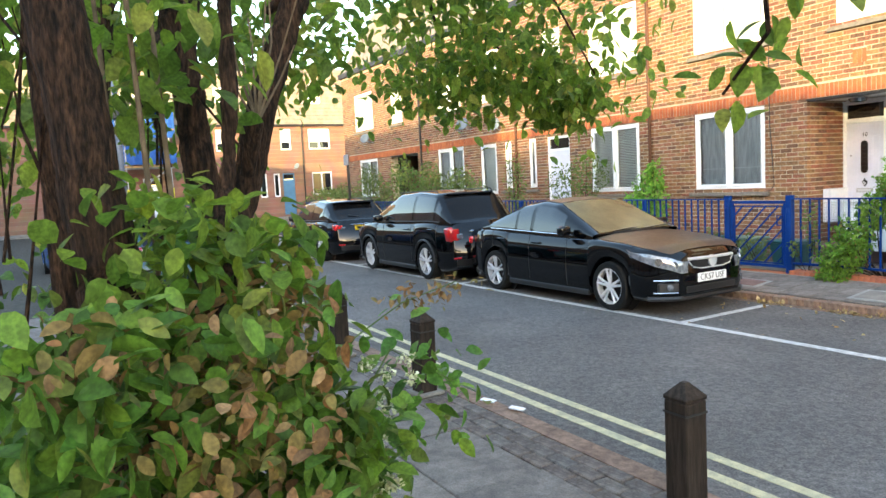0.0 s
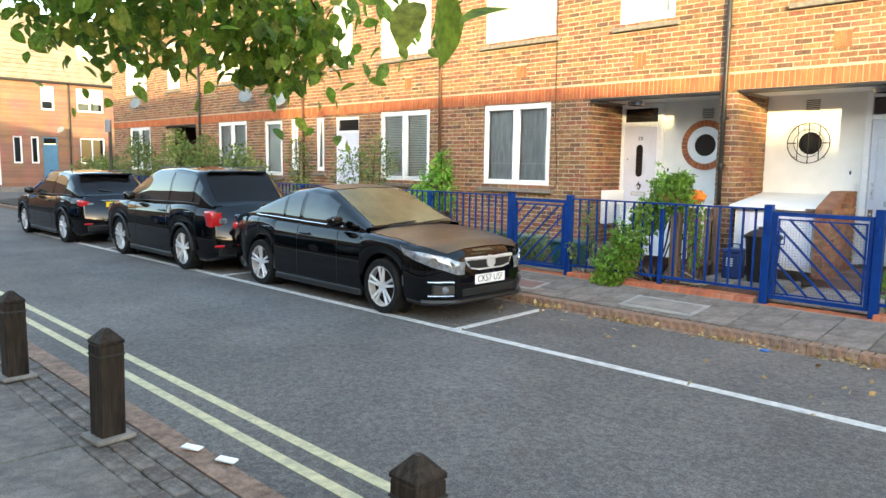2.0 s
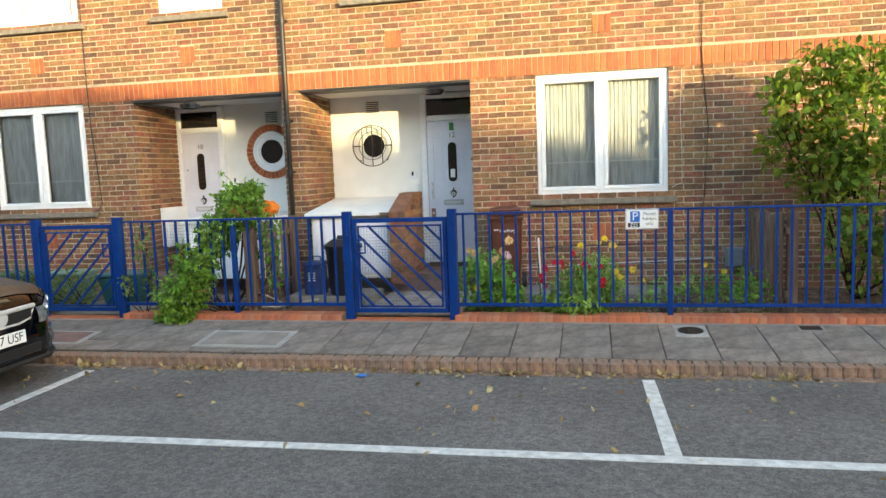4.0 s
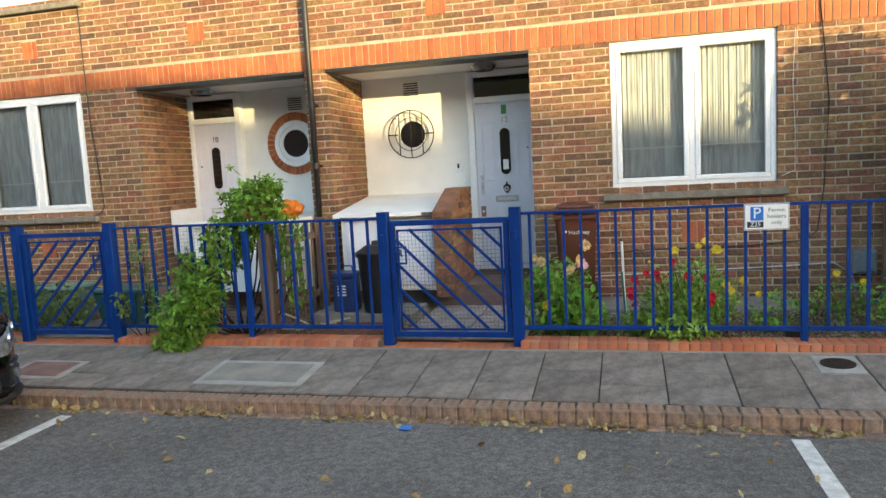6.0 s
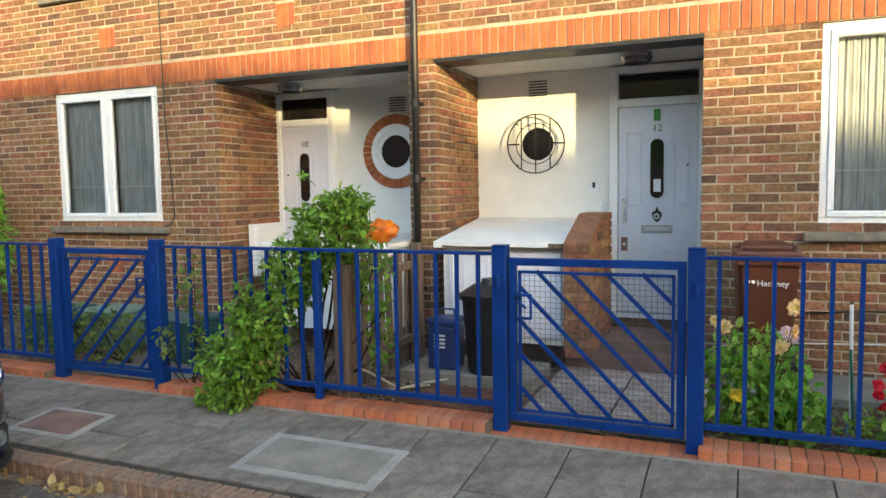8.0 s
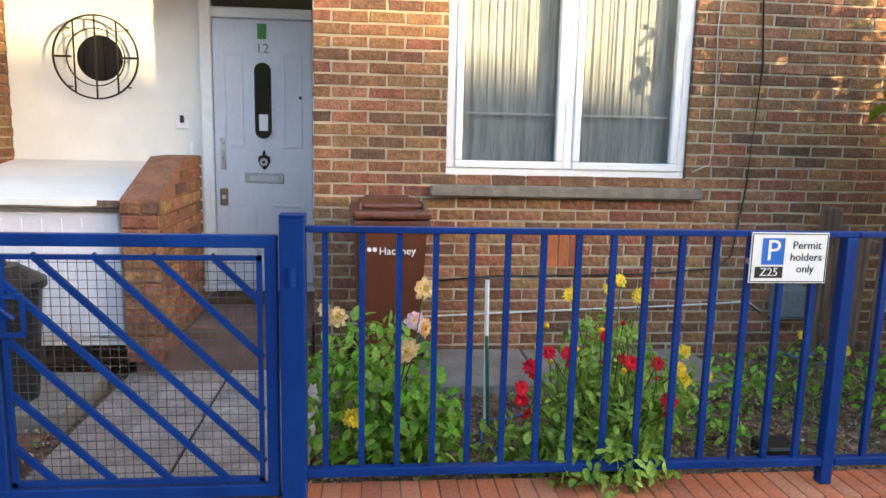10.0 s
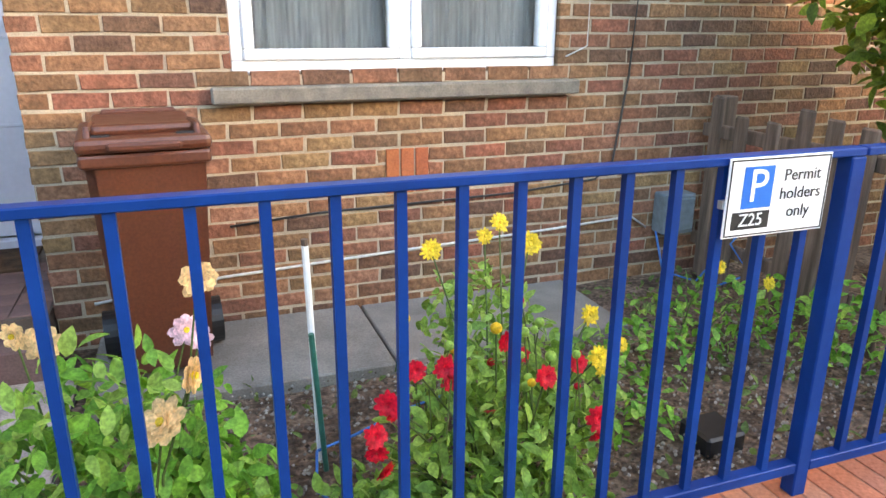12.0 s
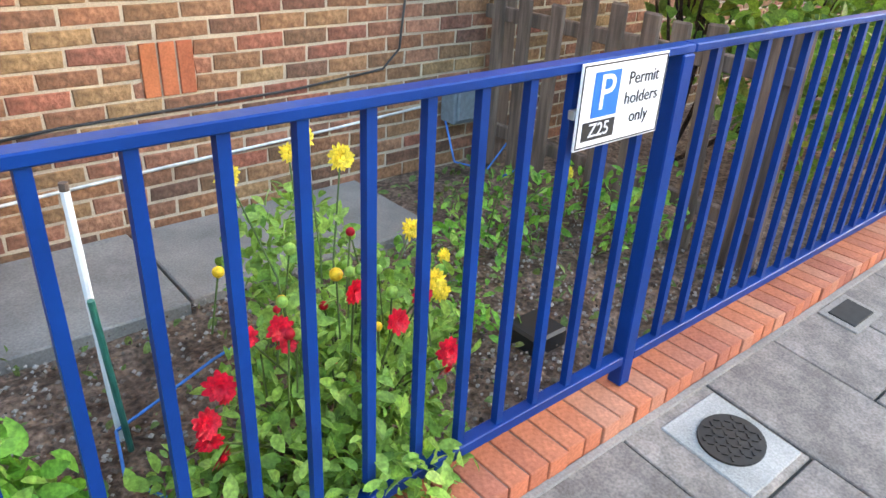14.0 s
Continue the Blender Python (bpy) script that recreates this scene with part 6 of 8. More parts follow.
def wheel_mesh_parts(parent, cx, y, r, side):
    """A tyre with rim and five double spokes; side is the outward y sign."""
    bm = B()
    prof = [(r * 0.74, 0.0), (r * 0.95, 0.0), (r, 0.025), (r, 0.175), (r * 0.95, 0.2), (r * 0.74, 0.2)]
    seg = 36
    rings = [[bm.verts.new((cx + rr * math.cos(2 * math.pi * k / seg), y - side * d, r + rr * math.sin(2 * math.pi * k / seg))) for rr, d in prof] for k in range(seg)]
    for k in range(seg):
        a, b = rings[k], rings[(k + 1) % seg]
        for i in range(len(prof)):
            j = (i + 1) % len(prof)
            bm.faces.new((a[i], a[j], b[j], b[i]))
    bmesh.ops.recalc_face_normals(bm, faces=bm.faces)
    w = part("wheel", bm, M_TYRE, parent, "black tyre on an alloy rim")
    bm = ring(B(), (cx, r), r * 0.68, r * 0.77, y - side * 0.012, y - side * 0.10, 36)
    for i in range(5):
        for da in (-0.11, 0.11):
            a = 2 * math.pi * i / 5 + math.pi / 2
            p0 = Vector((cx + r * 0.1 * math.cos(a + da * 2), y - side * 0.03, r + r * 0.1 * math.sin(a + da * 2)))
            p1 = Vector((cx + r * 0.72 * math.cos(a + da * 1.6), y - side * 0.012, r + r * 0.72 * math.sin(a + da * 1.6)))
            cyl(bm, p0, p1, r * 0.062, r * 0.05, 6)
    cyl(bm, (cx, y - side * 0.05, r), (cx, y - side * 0.012, r), r * 0.16, seg=16)
    part("rim", bm, M_RIM, w, "silver five-spoke alloy rim")
    part("brake_disc", cyl(B(), (cx, y - side * 0.13, r), (cx, y - side * 0.11, r), r * 0.66, seg=24), M_BLACKIRON, w)


def car(lab, L, W, H, wb, fo, wr, belt, tops, green, paint, style, at, rz, plate_front=None, dust_sheen=False, rear_tall=False):
    """tops: lower body's upper edge along x; green: rear base, roof rear, roof front, windscreen base."""
    c = thing("car", lab, "car", (0, 0, 0))
    hl = L / 2
    xf_w, xr_w = hl - fo, hl - fo - wb
    def hw(x):
        e = abs(x) / hl
        if x > 0:
            return W / 2 * (1 - 0.03 * e ** 2) * (1 - 0.40 * max(0.0, (e - 0.80) / 0.20) ** 2.4)
        return W / 2 * (1 - 0.16 * e ** 7 - 0.03 * e ** 2)
    def plan_x(y):
        """Where the nose is y wide."""
        a, b = hl * 0.7, hl
        for _ in range(24):
            m_ = (a + b) / 2
            a, b = (m_, b) if hw(m_) > abs(y) else (a, m_)
        return a
    def zb(x):
        z = 0.19 + 0.04 * max(0, (abs(x) / hl - 0.9) / 0.1)
        for wx in (xf_w, xr_w):
            d = abs(x - wx)
            R = wr + 0.055
            if d < R:
                z = max(z, wr + math.sqrt(R * R - d * d))
        return z
    topf = lambda x: lerp(tops, x)
    xs = sorted({-hl + L * i / 80 for i in range(81)} | {wx + s * (wr + 0.055) * k for wx in (xf_w, xr_w) for s in (-1, 1) for k in (0.9, 0.97, 0.999, 1.001)})
    def section(x):
        h, t, b = hw(x), topf(x), zb(x)
        cr = 0.045
        ys = [h * 0.93, h * 0.985, h, h * 0.995, h * 0.965, h * 0.88, h * 0.5, 0.0]
        zs = [b, b + 0.12 * (t - b), b + 0.45 * (t - b), b + 0.72 * (t - b), t - 0.07 * (t - b), t - 0.005, t + cr * 0.75, t + cr]
        return list(zip(ys, zs))
    bm = B()
    grid = []
    for x in xs:
        s = section(x)
        grid.append([bm.verts.new((x, -y, z)) for y, z in s] + [bm.verts.new((x, y, z)) for y, z in s[-2::-1]])
    for a, b in zip(grid, grid[1:]):
        for i in range(len(a) - 1):
            bm.faces.new((a[i], b[i], b[i + 1], a[i + 1]))
    bm.faces.new(grid[0]); bm.faces.new(grid[-1][::-1])
    for a, b in zip(grid, grid[1:]):
        bm.faces.new((a[-1], b[-1], b[0], a[0]))
    bmesh.ops.recalc_face_normals(bm, faces=bm.faces)
    body = part("body", bm, paint, c, smooth=True)
    # brown skin over the bonnet: painted brick reflection as well as dust
    if dust_sheen:
        bm = B()
        rows = []
        x0, x1 = green[3] + 0.03, hl - 0.10
        for i in range(24):
            x = x0 + (x1 - x0) * i / 23
            s = section(x)
            rows.append([bm.verts.new((x, sg_ * y, z + 0.004)) for sg_, (y, z) in [(-1, s[5]), (-1, s[6]), (1, s[7]), (1, s[6]), (1, s[5])]])
        for a, b in zip(rows, rows[1:]):
            for i in range(4):
                bm.faces.new((a[i], b[i], b[i + 1], a[i + 1]))
        bmesh.ops.recalc_face_normals(bm, faces=bm.faces)
        part("bonnet", bm, M_DUSTSHEEN, c, "dark bonnet, brown with dust and painted reflection", smooth=True)
    # greenhouse
    gr_, rr_, rf_, gf_ = green
    def roofz(x):
        return lerp([(gr_, topf(gr_) + 0.02), (rr_, H - 0.05), ((rr_ + rf_) / 2, H), (rf_, H - 0.035), (gf_, topf(gf_) + 0.05)], x, 0.25 if x < rf_ else 0.0)
    def gsec(x, off=0.0):
        h, t, rz_ = hw(x), topf(x), roofz(x)
        k = max(0.0, min(1.0, (rz_ - t) / (H - belt)))
        top_h = h * (0.90 - 0.17 * k) + off
        return [(h * 0.92 + off, t - 0.02), (h * (0.92 - 0.045 * k) + off, t + 0.30 * (rz_ - t)), (h * (0.92 - 0.10 * k) + off, t + 0.62 * (rz_ - t)), (top_h, rz_ - 0.075 * k + off * 0.5), (top_h * 0.86, rz_ - 0.018 * k + off), (top_h * 0.5, rz_ + off), (0.0, rz_ + 0.012 + off)]
    def shell(x0, x1, ia, ib, off, n=22, both=True):
        bm = B()
        for sides in ((-1, 1) if ib < 6 else (0,)):
            rows = []
            for i in range(n + 1):
                x = x0 + (x1 - x0) * i / n
                s = gsec(x, off)
                if sides:
                    rows.append([bm.verts.new((x, sides * y, z)) for y, z in s[ia:ib + 1]])
                else:
                    rows.append([bm.verts.new((x, -y, z)) for y, z in s[ia:7]] + [bm.verts.new((x, y, z)) for y, z in s[5:ia - 1 if ia else None:-1]])
            for a, b in zip(rows, rows[1:]):
                for i in range(len(a) - 1):
                    bm.faces.new((a[i], b[i], b[i + 1], a[i + 1]))
        bmesh.ops.recalc_face_normals(bm, faces=bm.faces)
        return bm
    part("roof", shell(gr_, gf_, 0, 6, 0.0, 40), paint, c, smooth=True)
    part("windscreen", shell(rf_ + 0.02, gf_ - 0.015, 4, 6, 0.004), M_DUSTSHEENGLASS if dust_sheen else M_CARGLASS, c, "windscreen hazed by dust and painted reflection" if dust_sheen else "dark reflecting windscreen", smooth=True)
    if dust_sheen:
        part("roof_panel", shell(rr_ + 0.1, rf_ - 0.02, 4, 6, 0.004), M_DUSTSHEEN, c, "dark roof panel, brown with dust and painted reflection", smooth=True)
        part("cowl", tube([(gf_ + 0.03 - 0.10 * (k_ / 8) ** 2, s_ * 0.70 * k_ / 8, topf(gf_) + 0.055 - 0.03 * (k_ / 8) ** 2) for s_, k_ in [(-1, 8), (-1, 6), (-1, 4), (-1, 2), (1, 0), (1, 2), (1, 4), (1, 6), (1, 8)]], 0.014, 6), M_BLACKP, c, "black wiper cowl")
        for a_ in (-0.45, 0.15):
            part("wiper", tube([(gf_ + 0.01, a_, topf(gf_) + 0.07), (gf_ - 0.05, a_ + 0.5, topf(gf_) + 0.09)], 0.009, 5), M_BLACKP, c)
    part("rear_window", shell(gr_ + 0.06, rr_ - 0.04, 3 if style == "saloon" else 4, 6, 0.004), M_REARGLASS, c, "dark rear window", smooth=True)
    mid = (rr_ + rf_) / 2 - 0.05
    for a, b in ((mid + 0.04, rf_ + 0.30), (rr_ - 0.02, mid - 0.04), (gr_ + 0.30, rr_ - 0.08)):
        for s in (-1, 1):
            bm = B()
            rows = []
            for i in range(15):
                x = a + (b - a) * i / 14
                q = gsec(x, 0.004)
                q = [q[0], q[1], q[2], q[3]]
                lo = Vector((x, s * (q[0][0] + (q[1][0] - q[0][0]) * 0.2), q[0][1] + (q[1][1] - q[0][1]) * 0.25))
                hi = Vector((x, s * (q[2][0] + (q[3][0] - q[2][0]) * 0.85), q[2][1] + (q[3][1] - q[2][1]) * 0.85))
                rows.append([bm.verts.new(lo), bm.verts.new((x, s * q[1][0], q[1][1])), bm.verts.new((x, s * q[2][0], q[2][1])), bm.verts.new(hi)])
            for r0, r1 in zip(rows, rows[1:]):
                for i in range(3):
                    bm.faces.new((r0[i], r1[i], r1[i + 1], r0[i + 1]))
            bmesh.ops.recalc_face_normals(bm, faces=bm.faces)
            part("side_window", bm, M_CARGLASS, c, smooth=True)
    # trim: chrome waist strip, door gaps, handles, mirrors, sills
    for s in (-1, 1):
        part("waist_strip", tube([(gr_ + 0.3 + (gf_ - gr_ - 0.7) * i / 12, s * (hw(gr_ + 0.3 + (gf_ - gr_ - 0.7) * i / 12) * 0.925 + 0.006), topf(gr_ + 0.3 + (gf_ - gr_ - 0.7) * i / 12) + 0.02) for i in range(13)], 0.009, 6), M_CHROME if style == "saloon" else M_BLACKP, c)
        for xd in (rf_ + 0.42, mid, rr_ - 0.18 if style != "saloon" else mid - 1.0):
            sc = section(xd)
            part("door_gap", tube([(xd, s * (y + 0.001), z) for y, z in sc[1:6]], 0.004, 4), M_BLACKP, c)
        for xd in (mid + 0.18, mid - 0.75):
            zz = topf(xd) - 0.13
            part("door_handle", box(B(), xd - 0.11, xd + 0.11, s * hw(xd) * 0.99 - 0.02, s * hw(xd) * 0.99 + 0.02, zz - 0.015, zz + 0.015, 0.01), paint, c)
        mx = rf_ + 0.48
        part("wing_mirror", box(B(), mx - 0.07, mx + 0.06, s * (hw(mx) + 0.06) - 0.09, s * (hw(mx) + 0.06) + 0.09, topf(mx) + 0.02, topf(mx) + 0.15, 0.035, None, 3), paint, c, smooth=True)
        part("sill", box(B(), xr_w + wr + 0.08, xf_w - wr - 0.08, s * (hw(0) * 0.94) - 0.03, s * (hw(0) * 0.94) + 0.03, 0.16, 0.24, 0.012), M_BLACKP, c)
        for wx in (xf_w, xr_w):
            wheel_mesh_parts(c, wx, s * (hw(wx) - 0.012), wr, s)
            part("arch_liner", cyl(B(), (wx, s * (hw(wx) - 0.25), wr), (wx, s * (hw(wx) - 0.24), wr), wr + 0.05, seg=28), M_BLACKP, c)
            if style == "suv":
                part("arch_trim", tube([(wx + (wr + 0.06) * math.cos(math.pi * i / 16), s * (hw(wx) + 0.004), wr + (wr + 0.06) * math.sin(math.pi * i / 16)) for i in range(17)], 0.022, 6), M_BLACKP, c)
    part("underside", bx(-hl + 0.25, hl - 0.25, -W * 0.4, W * 0.4, 0.2, 0.5), M_BLACKP, c)
    # front
    xn = hl
    part("grille", box(B(), xn - 0.06, xn + 0.018, -0.36, 0.36, 0.58, 0.70, 0.02, None, 2), M_BLACKP, c, "black grille with chrome bar")
    part("grille_bar", tube([(xn - 0.012, -0.41, 0.70), (xn + 0.022, -0.2, 0.704), (xn + 0.028, 0, 0.70), (xn + 0.022, 0.2, 0.704), (xn - 0.012, 0.41, 0.70)], 0.021, 8), M_SILVER, c, "chrome upper grille bar")
    part("grille_bar", tube([(xn - 0.012, -0.41, 0.69), (xn + 0.012, -0.33, 0.60), (xn + 0.02, -0.2, 0.575), (xn + 0.022, 0.2, 0.575), (xn + 0.012, 0.33, 0.60), (xn - 0.012, 0.41, 0.69)], 0.010, 6), M_SILVER, c, "chrome lower grille surround")
    part("badge", cyl(B(), (xn, 0, 0.655), (xn + 0.035, 0, 0.655), 0.072, seg=24), M_SILVER, c, "round chrome badge")
    part("lower_intake", box(B(), xn - 0.12, xn + 0.006, -0.46, 0.46, 0.27, 0.38, 0.02), M_BLACKP, c)
    part("front_lip", tube([(plan_x(0.50 + 0.33 * abs(k_) / 6), (1 if k_ > 0 else -1) * (0.50 + 0.33 * abs(k_) / 6), 0.225) for k_ in (-6, -5, -4, -3, -2, -1, 1, 2, 3, 4, 5, 6)], 0.032, 6), M_BLACKP, c)
    def on_side(x, f):
        """Place on the body's side at height fraction f of its section."""
        q = section(x)
        z = q[0][1] + f * (q[5][1] - q[0][1])
        for (ya, za), (yb, zb_) in zip(q, q[1:6]):
            if z <= zb_ + 1e-6:
                k = (z - za) / max(1e-6, zb_ - za)
                return ya + (yb - ya) * k, z
        return q[5]
    for s in (-1, 1):
        bm = B()
        rows = []
        for i in range(13):
            u = i / 12
            x = xn - 0.004 - 0.60 * u ** 1.5
            lo, hi = 0.66 + 0.20 * u ** 1.6, 0.97 - 0.07 * u
            rows.append([])
            for k in range(7):
                y, z = on_side(x, lo + (hi - lo) * k / 6)
                bulge = 0.006 + 0.012 * math.sin(math.pi * k / 6) * math.sin(math.pi * min(1, u + 0.15))
                rows[-1].append(bm.verts.new((x + (0.012 if u < 0.3 else 0.004), s * (y + bulge), z)))
        inner = [bm.verts.new((xn + 0.014, s * (abs(v.co.y) - 0.10), v.co.z)) for v in rows[0]]
        rows.insert(0, inner)
        for a, b in zip(rows, rows[1:]):
            for k in range(6):
                bm.faces.new((a[k], b[k], b[k + 1], a[k + 1]))
        bmesh.ops.recalc_face_normals(bm, faces=bm.faces)
        hl_ = part("headlight", bm, M_LAMPCLEAR, c, "clear swept headlight", smooth=True)
        for xo in (0.05, 0.17):
            y, z = on_side(xn - xo, 0.82)
            part("lens", cyl(B(), (xn - xo - 0.03, s * (y - 0.03), z), (xn - xo + 0.012, s * (y + 0.012), z), 0.052, 0.046, 18), M_CHROME, hl_, "bright round reflector")
        xg = plan_x(0.66)
        part("fog_grille", box(B(), -0.05, 0.008, -0.13, 0.13, 0.30, 0.43, 0.02, m=pose(xg, s * 0.66, 0, 0, 0, s * 35)), M_BLACKP, c)
        part("fog_light", cyl(B(), (xg - 0.05, s * 0.62, 0.37), (xg + 0.03, s * 0.66, 0.37), 0.042, seg=18), M_LAMPCLEAR, c)
        for zc, r_ in ((0.455, 0.011), (0.30, 0.007)):
            part("fog_trim", tube([(plan_x(yy) + 0.006, s * (yy + 0.004), zc) for yy in (0.56, 0.62, 0.68, 0.74, 0.79)], r_, 6), M_CHROME, c, "thin chrome strip")
    if plate_front:
        pf = part("number_plate", box(B(), xn + 0.012, xn + 0.024, -0.26, 0.26, 0.405, 0.515, 0.004), M_WHITE, c, "white front number plate")
        text("plate_text", plate_front, 0.11, pose(xn + 0.0245, 0, 0.46, 90, 0, 90), M_SIGNBLACK, pf, width=0.44, depth=0.001)
    # rear
    xr = -hl
    zl = 0.86 if style != "saloon" else 0.78
    for s in (-1, 1):
        tall = 0.27 if rear_tall else 0.15
        bm = box(B(), xr - 0.004, xr + 0.26, s * (hw(xr + 0.15) - 0.120) - 0.115, s * (hw(xr + 0.15) - 0.120) + 0.115, zl - tall * 0.5, zl + tall * 0.5, 0.045, None, 3)
        part("tail_light", bm, M_REDLAMP, c, "red tail light", smooth=True)
        part("tail_light_clear", box(B(), xr - 0.012, xr + 0.05, s * (hw(xr) - 0.16) - 0.07, s * (hw(xr) - 0.16) + 0.07, zl - tall * 0.3, zl + tall * 0.05, 0.015), M_LAMPCLEAR, c)
        part("reflector", box(B(), xr - 0.008, xr + 0.04, s * 0.62 - 0.09, s * 0.62 + 0.09, 0.41, 0.45, 0.01), M_REDLAMP, c)
    pr = part("number_plate", box(B(), xr - 0.014, xr + 0.01, -0.26, 0.26, zl - 0.09, zl + 0.02, 0.004), M_PLATEY, c, "yellow rear number plate")
    part("plate_bars", box(B(), xr - 0.016, xr - 0.0145, -0.2, 0.2, zl - 0.062, zl - 0.008), M_SIGNBLACK, pr)
    part("boot_trim", box(B(), xr - 0.016, xr + 0.02, -0.36, 0.36, zl + 0.03, zl + 0.06, 0.008), M_CHROME, c)
    part("rear_bumper", box(B(), xr - 0.004, xr + 0.2, -0.66, 0.66, 0.26, 0.42, 0.03, None, 2), M_BLACKP, c)
    part("exhaust", cyl(B(), (xr - 0.01, -0.5, 0.25), (xr + 0.15, -0.5, 0.25), 0.035, seg=14), M_CHROME, c)
    if style != "saloon":
        part("spoiler", box(B(), gr_ + 0.42, rr_ + 0.02, -0.52, 0.52, H - 0.1, H - 0.055, 0.015), paint, c)
        part("rear_wiper", tube([(gr_ + 0.1, 0.0, topf(gr_) + 0.09), (gr_ + 0.16, 0.3, topf(gr_) + 0.16)], 0.01, 5), M_BLACKP, c)
    if style == "suv":
        for s in (-1, 1):
            part("roof_rail", tube([(rr_ + 0.05, s * W * 0.34, H - 0.06), (rr_ + 0.12, s * W * 0.34, H - 0.005), (rf_ - 0.1, s * W * 0.345, H - 0.012), (rf_, s * W * 0.345, H - 0.03)], 0.011, 6), M_BLACKP, c)
    part("aerial", tube([(rr_ + 0.1, 0, H - 0.03), (rr_ - 0.05, 0, H + 0.12)], 0.006, 5), M_BLACKP, c)
    c.location, c.rotation_euler = at, (0, 0, radians(rz))
    return c


car("glossy black saloon car with brown-tinted bonnet parked in the bay", 4.58, 1.78, 1.46, 2.70, 0.93, 0.325, 0.95,
    [(-2.29, 0.95), (-1.9, 1.0), (-1.2, 0.99), (0.3, 0.96), (0.95, 0.95), (1.5, 0.91), (2.0, 0.84), (2.18, 0.78), (2.29, 0.70)],
    (-1.78, -0.72, 0.10, 1.02), M_PAINTBLK, "saloon", (-5.62, -4.12, -0.15), 0, "CK57 USF", True)
car("glossy black sport utility car with roof rails parked in the bay", 4.28, 1.78, 1.66, 2.55, 0.92, 0.345, 1.03,
    [(-2.14, 1.04), (-1.5, 1.08), (0.3, 1.05), (0.9, 1.04), (1.5, 1.0), (1.95, 0.92), (2.14, 0.78)],
    (-2.08, -1.55, 0.05, 1.12), M_PAINTBLK, "suv", (-10.35, -4.32, -0.15), 180 + 1.5, None, False, True).rotation_euler[2] = radians(180.0)
car("glossy black hatchback car parked at the end of the bays", 4.4, 1.8, 1.52, 2.7, 0.9, 0.335, 0.98,
    [(-2.2, 0.98), (-1.5, 1.0), (0.3, 0.97), (0.9, 0.95), (1.5, 0.9), (2.0, 0.78), (2.2, 0.66)],
    (-2.08, -1.4, 0.05, 1.15), M_PAINTBLK, "suv", (-15.6, -4.5, -0.15), 180, None, False, False)
car("teal hatchback car parked beside the bollards", 4.15, 1.70, 1.43, 2.6, 0.85, 0.30, 0.92,
    [(-2.07, 0.95), (-1.5, 0.95), (0.3, 0.92), (0.9, 0.90), (1.5, 0.82), (1.9, 0.72), (2.07, 0.62)],
    (-2.0, -1.35, 0.1, 1.15), M_PAINTTEAL, "hatch", (-12.0, -9.4, -0.15), 180, None, False, True)
car("blue hatchback car parked beyond the teal one", 4.1, 1.75, 1.5, 2.55, 0.85, 0.31, 0.95,
    [(-2.05, 0.97), (-1.5, 0.97), (0.3, 0.95), (0.9, 0.93), (1.5, 0.85), (1.9, 0.74), (2.05, 0.64)],
    (-1.98, -1.35, 0.1, 1.15), M_PAINTBLUE, "hatch", (-19.0, -10.6, -0.15), 180, None, False, True)
car("black saloon car parked at the far end of the street", 4.3, 1.72, 1.42, 2.6, 0.9, 0.31, 0.93,
    [(-2.15, 0.95), (-1.8, 0.98), (-1.2, 0.96), (0.3, 0.93), (0.9, 0.92), (1.5, 0.85), (1.95, 0.75), (2.15, 0.64)],
    (-1.62, -0.75, 0.12, 1.12), M_PAINTBLK, "saloon", (-33.0, -4.9, -0.15), 198)

# ---- bollards ----
def bollard():
    b = thing("bollard", "dark weathered timber bollard with a pointed top", "bollard", (0, 0, 0), group="timber bollards")
    bm = B()
    box(bm, -0.075, 0.075, -0.075, 0.075, 0.0, 0.57, 0.008)
    part("shaft", bm, M_BOLLARD, b)
    bm = B()
    r = bmesh.ops.create_cone(bm, cap_ends=True, segments=4, radius1=0.108, radius2=0.02, depth=0.07, matrix=pose(0, 0, 0.625, 0, 0, 45))
    box(bm, -0.077, 0.077, -0.077, 0.077, 0.572, 0.592, 0.004)
    part("cap", bm, M_BOLLARD, b)
    part("groove", bx(-0.077, 0.077, -0.077, 0.077, 0.50, 0.512), M_BLACKP, b)
    part("concrete_collar", bx(-0.12, 0.12, -0.12, 0.12, -0.02, 0.012, 0.01), M_CONC, b, "rough pale concrete collar")
    return b
BX = [(0.29, -8.65), (-2.27, -8.82), (-3.98, -8.88), (-5.55, -9.0), (-7.05, -9.06), (-8.15, -9.10)]
b0 = bollard()
b0.location = (BX[0][0], BX[0][1], -0.085)
for i, (x, y) in enumerate(BX[1:]):
    copy_thing(b0, pose(x, y, -0.04, PR.uniform(-1, 1), PR.uniform(-1, 1), PR.uniform(-6, 6)))

# ---- street furniture on the far side ----
lp = thing("sign_post", "tall grey steel lamp post beside the parked cars", "lamp post", (-11.0, -10.1, -0.15))
part("shaft", tube([(-11.0, -10.1, -0.15), (-11.0, -10.1, 5.5)], 0.06, 12, 0.8), M_POLE, lp, smooth=True)
part("base", cyl(B(), (-11.0, -10.1, -0.15), (-11.0, -10.1, 1.1), 0.085, seg=14), M_POLE, lp)
part("sensor", bx(-11.08, -10.92, -10.2, -10.02, 3.05, 3.25, 0.02), M_BLACKP, lp)
p2 = thing("sign_post", "dark slim sign post with a small sign", "sign post", (-19.4, -2.4, 0))
part("shaft", tube([(-19.4, -2.4, -0.03), (-19.4, -2.4, 2.75)], 0.045, 10), M_PIPE, p2)
